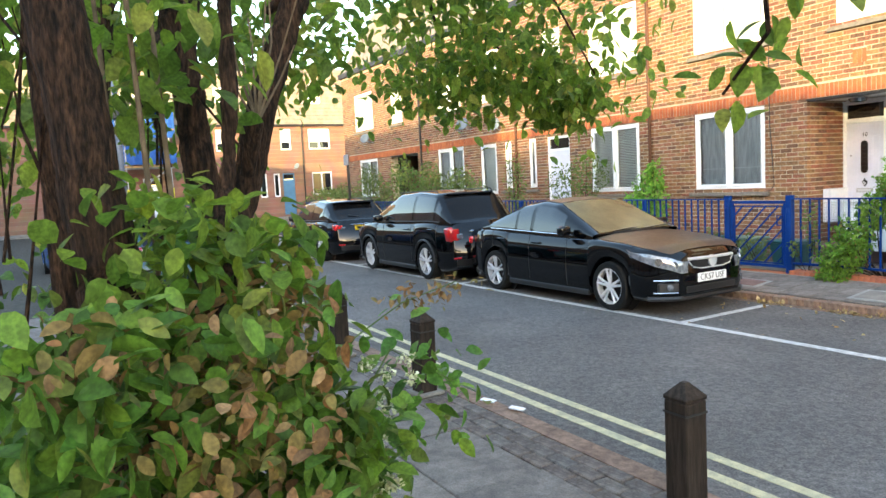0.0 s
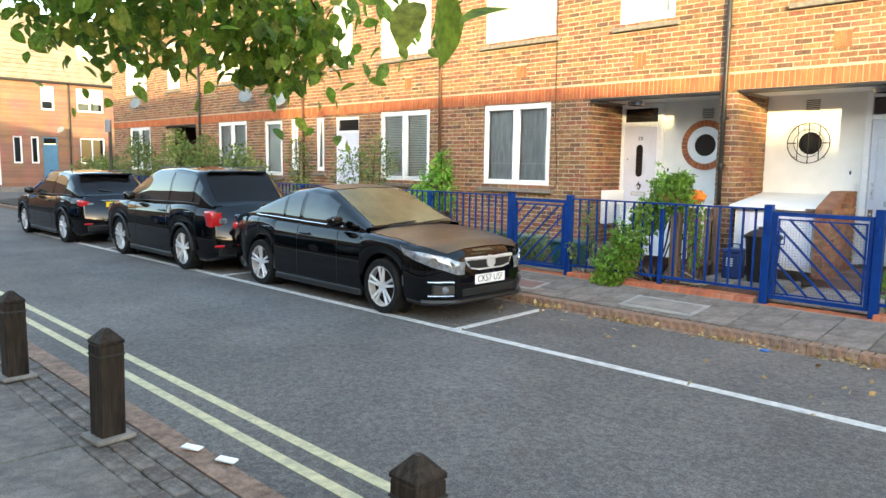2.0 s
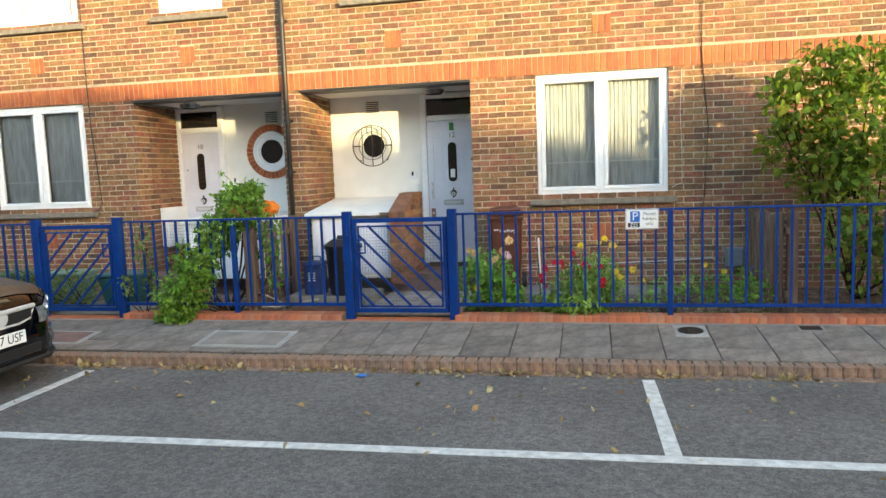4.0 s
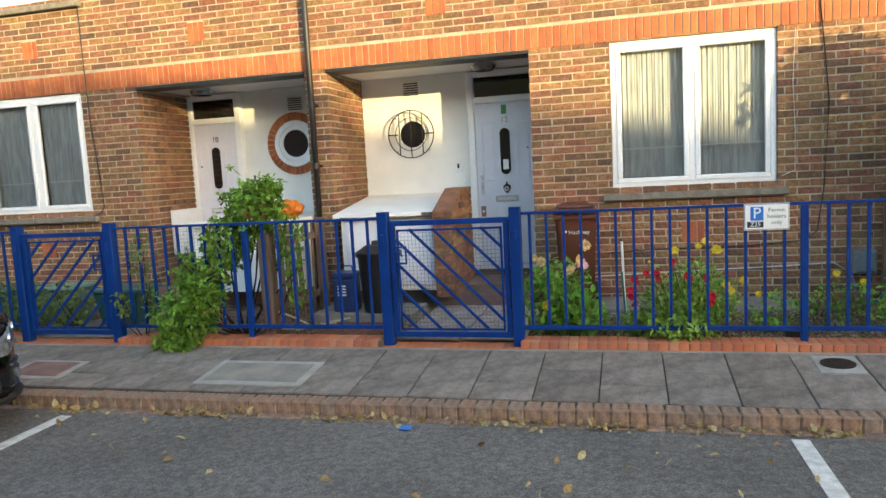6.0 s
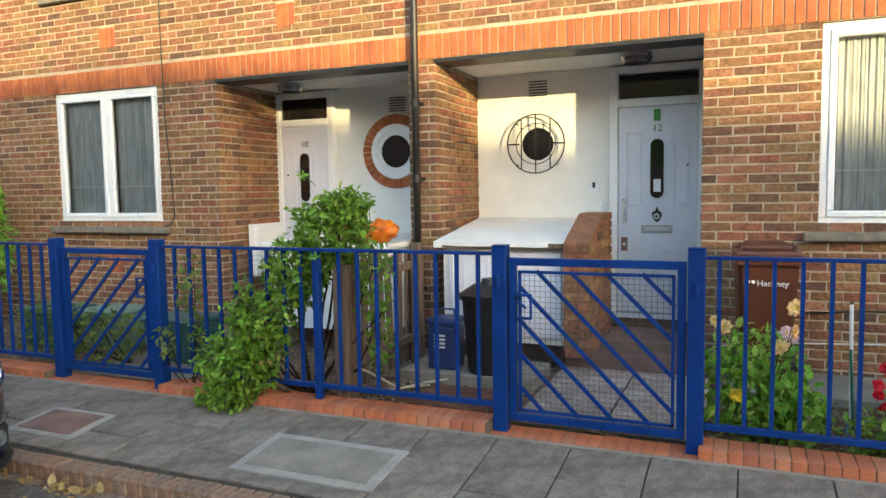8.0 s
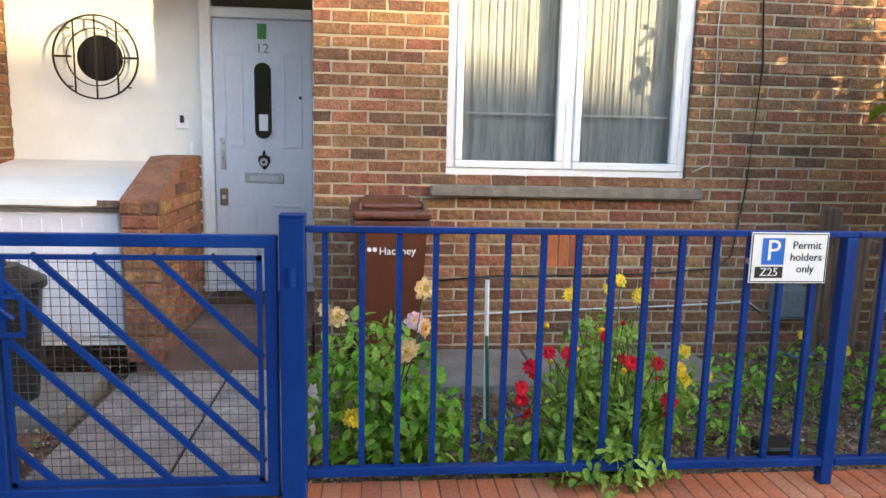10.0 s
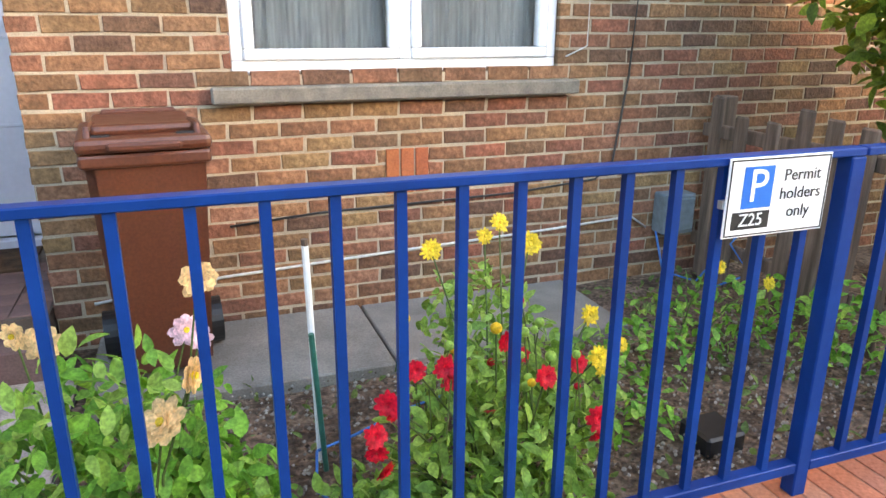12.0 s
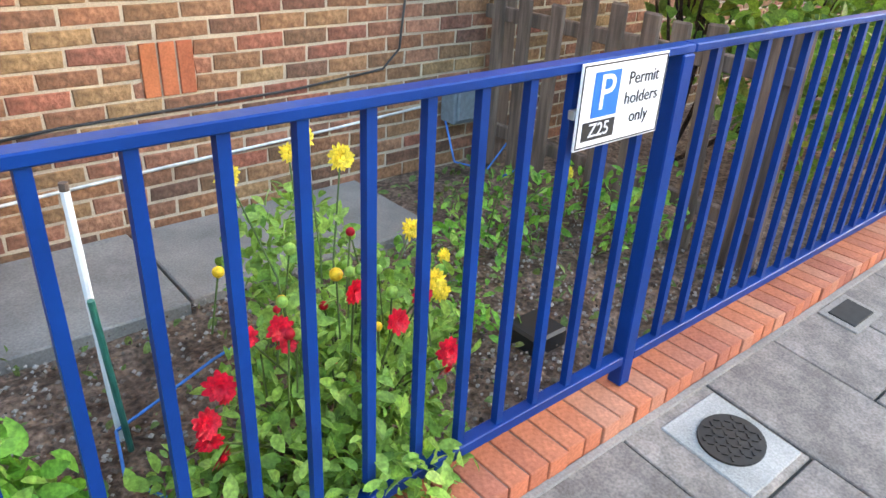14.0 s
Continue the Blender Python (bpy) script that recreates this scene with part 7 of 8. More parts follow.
part("sign", bx(-19.6, -19.2, -2.47, -2.455, 2.4, 2.75, 0.01), M_STEEL, p2)
for x, z, y in ((-15.4, 3.3, -0.35), (-22.6, 3.45, -0.35), (-13.9, 3.15, -0.25), (-42.4, 3.2, 3.4)):
    sd = thing("satellite_dish", "grey satellite dish bracketed to the brick front", "satellite dish", (x, y, z), group="satellite dishes")
    bm = B()
    bmesh.ops.create_uvsphere(bm, u_segments=20, v_segments=10, radius=0.5)
    bmesh.ops.delete(bm, geom=[v for v in bm.verts if v.co.z > -0.33], context="VERTS")
    bmesh.ops.transform(bm, matrix=pose(x, y + 0.05, z, 62, 0, 40) @ Matrix.Translation((0, 0, 0.36)) @ Matrix.Diagonal((0.62, 0.7, 0.6, 1)), verts=bm.verts)
    bmesh.ops.solidify(bm, geom=list(bm.faces), thickness=0.012)
    part("dish", bm, M_GREYBOX, sd, smooth=True)
    part("bracket", tube([(x, y + 0.02, z), (x, y + 0.2, z - 0.1), (x, y + 0.36, z - 0.1)] if x > -40 else [(x, y, z), (x - 0.3, y, z - 0.1), (x - 0.6, y, z - 0.1)], 0.018, 6), M_STEEL, sd)
    part("feed_arm", tube([(x, y, z - 0.22), (x + 0.15, y - 0.32, z - 0.1)], 0.01, 5), M_STEEL, sd)

# ---- terrace closing the street ----
EX = -43.0
et = thing("terraced_house", "brick terrace with a tiled mansard storey closing the street", "house", (EX, 2, 0), kind="structure")
EO = [(-2.5, -1.3, 1.0, 2.5), (-0.5, 0.45, 0.0, 2.5), (1.1, 1.55, 1.1, 2.5), (2.0, 2.4, 1.1, 2.5), (2.6, 3.4, 0.0, 2.5), (4.6, 6.0, 1.1, 2.5), (-5.9, -4.9, 0.0, 2.5), (-8.2, -6.6, 1.0, 2.5),
      (-3.0, -1.7, 3.9, 5.15), (-1.5, -0.5, 3.9, 5.15), (2.6, 3.3, 3.9, 5.15), (4.5, 6.0, 3.9, 5.15), (-6.2, -5.0, 3.9, 5.15), (-8.4, -7.0, 3.9, 5.15)]
part("wall", (lambda bm: [box(bm, EX - 0.3, EX, a, b, lo, hi) for a, b, lo, hi in wall_cells(-16, 12, -0.15, 5.4, EO)] and bm)(B()), M_FARBRICK, et)
_bm = B()
_v = [_bm.verts.new(p) for p in ((EX + 0.15, -16, 5.4), (EX + 0.15, 12, 5.4), (EX - 1.2, 12, 9.0), (EX - 1.2, -16, 9.0), (EX - 9, 12, 9.4), (EX - 9, -16, 9.4), (EX - 9, 12, 5.4), (EX - 9, -16, 5.4))]
for q in ((0, 1, 2, 3), (3, 2, 4, 5), (5, 4, 6, 7), (0, 3, 5, 7), (1, 6, 4, 2), (0, 7, 6, 1)):
    _bm.faces.new([_v[i] for i in q])
rf = part("roof", _bm, M_ROOF, et, "tan tiled mansard roof")
for i in range(15):
    z = 5.5 + i * 0.23
    xx = EX + 0.15 - 1.35 * (z - 5.4) / 3.6
    part("tile_course", box(B(), xx - 0.02, xx + 0.035, -16, 12, z, z + 0.02), M_ROOF, rf)
part("eaves_line", bx(EX, EX + 0.22, -16, 12, 5.32, 5.42), M_PIPE, et)
for a, b, lo, hi in EO:
    m = M_BLUEDOOR if a == 2.6 and lo == 0 else (M_REDWIN if a == -8.2 else M_UPVC)
    wn = part("window" if lo > 0 else "door", (lambda bm: [box(bm, EX - 0.14, EX - 0.06, *q) for q in ((a, b, lo, lo + 0.08), (a, b, hi - 0.08, hi), (a, a + 0.08, lo + 0.08, hi - 0.08), (b - 0.08, b, lo + 0.08, hi - 0.08))] and bm)(B()), m, et)
    if lo == 0:
        part("leaf", bx(EX - 0.13, EX - 0.09, a + 0.08, b - 0.08, 0.0, 2.1), M_BLUEDOOR if a == 2.6 else M_DOOR, wn)
        part("fanlight", bx(EX - 0.12, EX - 0.1, a + 0.08, b - 0.08, 2.15, 2.42), M_DARKGLASS, wn)
    else:
        part("pane", bx(EX - 0.115, EX - 0.105, a + 0.08, b - 0.08, lo + 0.08, hi - 0.08), M_CARGLASS, wn)
        if b - a > 1:
            part("mullion", bx(EX - 0.135, EX - 0.062, (a + b) / 2 - 0.04, (a + b) / 2 + 0.04, lo + 0.08, hi - 0.08), m, wn)
        if lo > 3:
            part("blind", bx(EX - 0.104, EX - 0.10, a + 0.09, b - 0.09, lo + 0.45, hi - 0.09), M_BLIND, wn)
for y, a in ((-2.4, 0), (-0.9, 0), (5.2, 0), (-5.6, 0), (-7.9, 0)):
    dw = part("dormer_window", bx(EX - 0.95, EX - 0.35, y - 0.42, y + 0.42, 6.3, 7.6, 0.03), M_UPVC, et)
    part("pane", bx(EX - 0.349, EX - 0.34, y - 0.34, y + 0.34, 6.4, 7.5), M_BLIND, dw)
for y in (-3.4, 4.05):
    part("downpipe", tube([(EX + 0.06, y, -0.15), (EX + 0.06, y, 5.35)], 0.05, 8), M_PIPE, et)
et.scale, et.location.z = (1, 1, 1.08), 0.13
shrub("shrub", "dark shrub before the far terrace", (EX + 1.5, -2.9, -0.1), [((EX + 1.5, -2.9, 1.3), (1.0, 1.1, 1.3), 900)], M_LEAFDARK, (0.12, 0.25))
shrub("shrub", "green shrub before the far terrace", (EX + 4, 3.9, -0.1), [((EX + 4, 4.2, 0.9), (1.4, 1.6, 0.9), 1000)], M_LEAFOLIVE, (0.12, 0.25))
# plain side walls that close the street's corner
tagged(part("wall_corner", bx(-43.2, -25.6, 12.0, 12.3, -0.15, 6.2), M_FARBRICK), "plain brick wall closing the yard", "wall", kind="structure")
tagged(part("pavement_west", bx(-43, -40.2, -16, 12, -0.45, 0.0), M_CONC), "grey pavement before the far terrace", "pavement", kind="structure")

# scaffold with blue sheeting on the far terrace
sc = thing("scaffold", "steel scaffold with blue debris sheeting on the far terrace", "scaffold", (EX + 1.0, -7, -0.1))
for y in (-9.2, -6.9, -4.5):
    for x in (EX + 0.4, EX + 1.6):
        s = part("standard", tube([(x, y, -0.1), (x, y, 7.6)], 0.04, 8), M_STEEL, sc)
        if x > EX + 1:
            part("sleeve", tube([(x, y, -0.1), (x, y, 2.2)], 0.075, 8), M_YELLOWP, s, "yellow foam sleeve")
for z in (3.4, 4.4, 5.5, 6.6, 7.4):
    for x in (EX + 0.4, EX + 1.6):
        part("ledger", tube([(x, -9.6, z), (x, -4.1, z)], 0.035, 6), M_STEEL, sc)
part("deck", bx(EX + 0.35, EX + 1.7, -9.5, -4.2, 3.44, 3.52), M_BOARD, sc, "timber scaffold boards")
part("deck", bx(EX + 0.35, EX + 1.7, -9.5, -4.2, 5.54, 5.62), M_BOARD, sc)
part("brace", tube([(EX + 1.6, -9.2, 0.2), (EX + 1.6, -4.5, 3.4)], 0.035, 6), M_STEEL, sc)
for z0, z1 in ((3.6, 4.7), (5.1, 6.9)):
    bm = B()
    rows = []
    for i in range(40):
        y = -9.55 + 5.4 * i / 39
        d = 0.08 * math.sin(i * 0.9) + 0.05 * math.sin(i * 2.3)
        rows.append((bm.verts.new((EX + 1.68 + d, y, z0)), bm.verts.new((EX + 1.66 + d * 0.4, y, z1))))
    for a, b in zip(rows, rows[1:]):
        bm.faces.new((a[0], b[0], b[1], a[1]))
    part("sheeting", bm, M_SHEET, sc, "rippled blue debris sheeting", smooth=True)

# ---- plain unseen buildings added behind the walk, which shade the street ----
# heights stepped and sloped to set the shadow line on the terrace front
for i, (x0, x1, h0, h1) in enumerate(((-70, 12.7, 8.1, 8.1), (12.705, 17.7, 6.6, 6.6), (17.705, 21.7, 7.4, 7.4), (21.705, 30.7, 7.35, 6.0), (30.705, 60, 6.0, 6.0))):
    bm = B()
    a = [bm.verts.new(p) for p in ((x0, -24, -0.15), (x1, -24, -0.15), (x1, -24, h1), (x0, -24, h0))]
    b = [bm.verts.new((v.co.x, -32, v.co.z)) for v in a]
    bm.faces.new(a[::-1]); bm.faces.new(b)
    for q in range(4):
        bm.faces.new((a[q], a[(q + 1) % 4], b[(q + 1) % 4], b[q]))
    bmesh.ops.recalc_face_normals(bm, faces=bm.faces)
    tagged(part("wall_south_%d" % (i + 1), bm, M_FARBRICK), "plain unseen brick block added to shade the street", "wall", kind="structure")
tagged(part("wall_east", bx(60, 60.4, -24, 12, -0.15, 4.5), M_FARBRICK), "plain brick wall at the street's other end", "wall", kind="structure")
tagged(part("wall_planter", bx(-9.0, 0.9, -13.0, -12.8, -0.1, 0.9), M_FARBRICK), "low plain brick garden wall", "wall", kind="structure")

# ---- tree and bush beside the start ----
M_SHOOT = mat("pale_shoot_bark", (0.20, 0.14, 0.09), (0.12, 0.085, 0.055), scale=20, rough=0.9, bump=0.4, bscale=80)
tr = thing("tree", "many-stemmed tree with rough brown trunks and green crown", "tree", (0.3, -11.6, -0.1))
trunks = [
    [(0.62, -10.98, -0.1), (0.56, -10.95, 0.9), (0.50, -10.90, 1.5), (0.46, -10.84, 1.66), (0.45, -10.76, 1.92), (0.45, -10.63, 2.27), (0.42, -10.3, 3.2), (0.1, -10.0, 4.2)],
    [(0.78, -11.08, -0.1), (0.72, -11.04, 0.9), (0.66, -11.00, 1.6), (0.64, -11.02, 1.88), (0.63, -11.05, 2.2), (0.55, -11.05, 3.0), (0.4, -10.9, 4.5)],
    [(1.12, -11.26, -0.1), (1.08, -11.28, 0.9), (1.04, -11.30, 1.45), (1.04, -11.33, 1.80), (1.05, -11.37, 2.12), (1.0, -11.6, 3.4), (0.9, -11.8, 5.0)],
    [(1.22, -11.1, 1.35), (1.04, -11.03, 1.66), (1.02, -11.0, 1.9), (1.0, -10.98, 2.3), (0.9, -10.9, 3.4)],
    [(0.6, -11.4, -0.1), (0.55, -11.38, 1.4), (0.5, -11.4, 3.0), (0.4, -11.5, 4.6)],
    [(-0.8, -11.5, -0.1), (-0.8, -11.3, 1.2), (-0.85, -11.1, 2.4), (-0.9, -11.0, 4.0)]]
for pts, r in zip(trunks, (0.056, 0.054, 0.076, 0.022, 0.036, 0.06)):
    fine_pts = []
    for a, b in zip(pts, pts[1:]):
        for k_ in range(6):
            q = Vector(a).lerp(Vector(b), k_ / 6)
            fine_pts.append(q + Vector((PR.uniform(-.004, .004), PR.uniform(-.004, .004), 0)))
    fine_pts.append(Vector(pts[-1]))
    bm = tube(fine_pts, r, 20, 0.7)
    bm.normal_update()
    for v in bm.verts:
        v.co += v.normal * (noise.noise(Vector((v.co.x * 40, v.co.y * 40, v.co.z * 8))) * 0.006 + noise.noise(v.co * 10) * 0.007)
    part("trunk", bm, M_BARK, tr, smooth=True)
part("stub", cyl(B(), (0.58, -10.86, 1.70), (0.64, -10.84, 1.86), 0.022, 0.028, 14), M_BARK, tr, "sawn branch stub with thin shoots")
for k_ in range(9):
    e_ = Vector((0.66 + PR.uniform(-.16, .12), -10.84 + PR.uniform(-.22, .18), 2.05 + PR.uniform(0, .25)))
    part("shoot", tube([(0.66, -10.84, 1.85), Vector((0.66, -10.84, 1.85)).lerp(e_, 0.5) + Vector((PR.uniform(-.03, .03), PR.uniform(-.03, .03), 0.02)), e_], 0.0045, 5, 0.5), M_SHOOT, tr)
for x_, y_ in ((0.95, -11.20), (0.88, -11.14), (0.62, -11.24), (0.5, -10.98)):
    part("pole_stem", tube([(x_, y_, 1.0), (x_ + 0.015, y_ + 0.01, 1.5), (x_ - 0.01, y_ - 0.02, 2.6), (x_ - 0.05, y_, 3.6)], 0.008, 7, 0.6), M_SHOOT, tr)
# limbs carrying the overhanging sprays
limbs = [[(0.42, -10.71, 2.24), (0.5, -10.3, 2.75), (-0.2, -9.6, 2.75), (-0.7, -9.1, 2.45), (-0.5, -8.6, 2.05)],
         [(0.42, -10.71, 2.24), (0.1, -10.0, 2.7), (-0.9, -9.3, 2.5), (-1.5, -9.0, 2.3)],
         [(0.38, -10.55, 2.8), (0.5, -9.9, 2.9), (-0.1, -9.1, 2.55), (-0.25, -8.7, 2.2)],
         [(0.40, -11.1, 2.1), (-0.6, -10.6, 2.7), (-1.8, -10.2, 2.8), (-2.6, -9.8, 2.5)],
         [(0.42, -10.68, 2.35), (1.3, -10.3, 2.45), (1.7, -9.95, 2.25), (1.62, -9.8, 1.98), (1.44, -9.75, 1.85)],
         [(1.3, -10.3, 2.45), (1.8, -9.8, 2.3), (1.85, -9.6, 2.06)]]
for t_ in limbs:
    part("limb", tube(t_, 0.014, 6, 0.3), M_BARK, tr)
def spray(pts, n, spread_, rng):
    out = []
    for _ in range(n):
        i = rng.integers(0, len(pts) - 1)
        t = rng.random()
        p = np.array(pts[i]) * (1 - t) + np.array(pts[i + 1]) * t
        out.append((p + rng.normal(size=3) * np.array(spread_)).tolist())
    return out
sp1 = spray(limbs[0][2:], 650, (0.22, 0.2, 0.16), RNG) + spray(limbs[1][1:], 520, (0.3, 0.25, 0.2), RNG) + spray(limbs[2][1:], 520, (0.24, 0.22, 0.18), RNG)
leaves("spray", sp1, (0.05, 0.085), M_LEAF, tr, RNG, droop=0.9, ratio=0.6)
leaves("spray", spray(limbs[3][1:], 380, (0.4, 0.35, 0.25), RNG), (0.05, 0.09), M_LEAF, tr, RNG, droop=0.8, ratio=0.6)
leaves("spray", spray(limbs[4][2:], 44, (0.06, 0.06, 0.05), RNG) + spray(limbs[5][1:], 22, (0.06, 0.06, 0.05), RNG), (0.06, 0.10), M_LEAF, tr, RNG, droop=0.7, ratio=0.55)
leaves("crown", cloud(RNG, 2600, (-0.6, -10.6, 4.2), (2.6, 2.0, 1.3), 0.1) + cloud(RNG, 1600, (-1.8, -11.4, 2.6), (1.6, 1.4, 1.4)) + cloud(RNG, 700, (0.0, -11.3, 2.3), (0.7, 0.6, 0.6)) + cloud(RNG, 120, (0.9, -11.1, 2.05), (0.35, 0.3, 0.25)) + cloud(RNG, 150, (0.1, -10.55, 2.2), (0.4, 0.3, 0.22)), (0.05, 0.1), M_LEAF, tr, RNG, droop=0.7, ratio=0.6)
leaves("spray", cloud(RNG, 680, (-0.9, -9.1, 2.25), (0.75, 0.5, 0.28)) + cloud(RNG, 280, (-0.45, -8.75, 2.1), (0.3, 0.25, 0.2)) + cloud(RNG, 330, (-1.9, -9.6, 2.6), (0.8, 0.6, 0.4)) + cloud(RNG, 400, (-0.3, -9.6, 2.75), (0.8, 0.5, 0.35)), (0.05, 0.085), M_LEAF, tr, RNG, droop=0.9, ratio=0.62)
# twigs
tw = []
for _ in range(26):
    p = Vector((PR.uniform(-0.3, 0.9), PR.uniform(-11.6, -10.9), PR.uniform(1.3, 1.9)))
    tw.append([p, p + Vector((PR.uniform(-.1, .12), PR.uniform(-.1, .1), PR.uniform(.3, .6))), p + Vector((PR.uniform(-.25, .25), PR.uniform(-.2, .2), PR.uniform(.7, 1.1)))])
for t_ in tw:
    part("twig", tube(t_, 0.006, 5, 0.5), M_BARK, tr)

bu = thing("bush", "dense green bush with browning leaves beside the pavement", "bush", (1.0, -11.4, -0.1))
leaves("foliage", cloud(RNG, 1100, (1.0, -11.2, 0.85), (0.45, 0.45, 0.55), 0.2) + cloud(RNG, 700, (0.3, -11.3, 1.0), (0.7, 0.45, 0.55)) + cloud(RNG, 650, (1.35, -11.1, 0.95), (0.30, 0.28, 0.36)) + cloud(RNG, 470, (1.22, -11.12, 1.38), (0.38, 0.28, 0.22)) + cloud(RNG, 240, (1.4, -11.3, 1.3), (0.2, 0.22, 0.2)) + cloud(RNG, 130, (1.62, -11.40, 1.36), (0.12, 0.16, 0.18)) + cloud(RNG, 200, (1.55, -11.5, 0.85), (0.26, 0.26, 0.3)), (0.038, 0.078), M_BUSH, bu, RNG, droop=0.45, ratio=0.56)
leaves("bright_foliage", cloud(RNG, 90, (1.60, -11.5, 1.24), (0.18, 0.2, 0.22)) + cloud(RNG, 110, (1.55, -11.45, 0.95), (0.24, 0.26, 0.26)) + cloud(RNG, 16, (1.80, -11.66, 1.62), (0.1, 0.06, 0.16)) + cloud(RNG, 170, (1.45, -11.15, 1.02), (0.26, 0.22, 0.28)), (0.05, 0.09), M_BUSHBRIGHT, bu, RNG, droop=0.3, ratio=0.56)
leaves("upper_foliage", cloud(RNG, 150, (1.25, -11.2, 1.58), (0.34, 0.22, 0.12)) + cloud(RNG, 50, (1.15, -10.95, 1.54), (0.2, 0.1, 0.1)), (0.04, 0.075), M_LEAF, bu, RNG, droop=0.4, ratio=0.7)
leaves("browning_foliage", cloud(RNG, 420, (1.32, -11.12, 1.30), (0.36, 0.28, 0.2)) + cloud(RNG, 300, (1.52, -11.2, 1.12), (0.22, 0.28, 0.26)) + cloud(RNG, 40, (1.66, -11.4, 1.42), (0.08, 0.14, 0.1)) + cloud(RNG, 60, (1.2, -10.95, 1.44), (0.22, 0.1, 0.08)), (0.02, 0.058), M_LEAFMIX, bu, RNG, droop=0.9, ratio=0.6)
ls = [[(0.95, -11.0, 0.8), (1.1, -10.75, 1.26), (1.08, -10.6, 1.33), (1.03, -10.40, 1.36)], [(1.2, -10.95, 0.9), (1.12, -10.66, 1.22), (0.98, -10.5, 1.12), (0.84, -10.22, 0.95)], [(1.2, -10.9, 0.7), (1.1, -10.72, 1.0), (0.96, -10.5, 1.03)]]
for t_ in ls + [[(1.0, -11.3, -0.1), (1.1 + PR.uniform(-.4, .4), -11.25 + PR.uniform(-.3, .3), 0.8), (1.2 + PR.uniform(-.5, .5), -11.2 + PR.uniform(-.35, .35), 1.35)] for _ in range(14)]:
    part("stem", tube(t_, 0.003, 5, 0.5), M_STEM, bu)
leaves("outer_foliage", spray(ls[1][1:], 44, (0.05, 0.05, 0.05), RNG) + spray(ls[2][1:], 40, (0.06, 0.06, 0.05), RNG), (0.035, 0.075), M_BUSHBRIGHT, bu, RNG, droop=0.4)
leaves("low_foliage", cloud(RNG, 460, (1.4, -10.98, 0.75), (0.3, 0.24, 0.4)) + cloud(RNG, 260, (1.3, -10.92, 1.13), (0.2, 0.14, 0.16)) + cloud(RNG, 110, (1.28, -10.80, 1.0), (0.14, 0.1, 0.24)) + cloud(RNG, 14, (1.5, -10.72, 1.15), (0.12, 0.1, 0.1)), (0.04, 0.08), M_BUSH, bu, RNG, droop=0.5, ratio=0.56)
leaves("outer_dry", spray(ls[0][2:], 90, (0.035, 0.05, 0.02), RNG), (0.012, 0.032), M_LEAFMIX, bu, RNG, droop=0.4)
_bl = []
for _ in range(30):
    c_ = (1.30 + PR.uniform(-.12, .12), -10.78 + PR.uniform(-.08, .07), 1.02 + PR.uniform(-.24, .24))
    _bl += cloud(RNG, 42, c_, (0.022, 0.022, 0.02))
leaves("blossom", _bl, (0.007, 0.014), M_BLOSSOM, bu, RNG, droop=0.0, ratio=0.7)

# ---- pieces: near wall bricks, edging bricks, kerb stones, slabs ----
PB = {}
def piece(name, sx, sy, sz, bevel, material, key):
    """A shared bevelled block mesh."""
    if key not in PB:
        bm = box(B(), -sx / 2, sx / 2, -sy / 2, sy / 2, -sz / 2, sz / 2, bevel)
        me = bpy.data.meshes.new(key)
        bm.to_mesh(me); bm.free()
        me.materials.append(material)
        PB[key] = me
    return PB[key]


def put(name, me, m, parent):
    o = new(name, me)
    o.parent = parent
    o.matrix_basis = m
    return o


for c in brick_cells(WX0, WX1, 0.06, 6.06, BLOCK):
    if near(c[0], c[1], c[4], c[5]):
        w = round(c[1] - c[0], 3)
        kind_ = PR.randrange(6)
        key_ = "brick_%s_%d" % (w, kind_)
        if key_ not in PB:
            PB[key_] = boxes_mesh(key_, [(-w / 2, w / 2, -0.05, 0.05, -0.031, 0.031)], 0.0, 0.004, PR, 0.0045)
            PB[key_].materials.append(M_BRICK_P)
        put("brick", PB[key_], pose((c[0] + c[1]) / 2, 0.05 + PR.uniform(-.002, .002), (c[4] + c[5]) / 2), wall)
# edging along the railings
edge = tagged(part("edging", boxes_mesh("edging", [(-12.5, -4.87, -2.03, -1.82, -0.05, 0.1165), (-4.87, -3.7, -2.03, -1.82, -0.05, 0.0565), (-3.7, -1.06, -2.03, -1.82, -0.05, 0.1165), (-1.06, 0.17, -2.03, -1.82, -0.05, 0.0565), (0.17, 8.8, -2.03, -1.82, -0.05, 0.1165)]), M_DARKMORTAR), "red brick-on-edge plinth under the railings", "edging", kind="structure")
edge2 = tagged(part("edging_bed", bx(-25.4, -12.505, -2.035, -1.815, -0.05, 0.11), M_REDBRICK), "red brick plinth under the railings", "edging", kind="structure")
xs_ = -6.4
em = piece("brick", 0.0725, 0.215, 0.09, 0.003, M_REDPIECE, "edging_brick")
while xs_ < 8.7:
    low = 0.06 if -4.87 < xs_ < -3.7 or -1.06 < xs_ < 0.17 else 0.0
    put("brick", em, pose(xs_, -1.93 + PR.uniform(-.004, .004), 0.075 - low + PR.uniform(-.001, .001), 0, PR.uniform(-.4, .4), PR.uniform(-.6, .6)), edge)
    xs_ += 0.0765
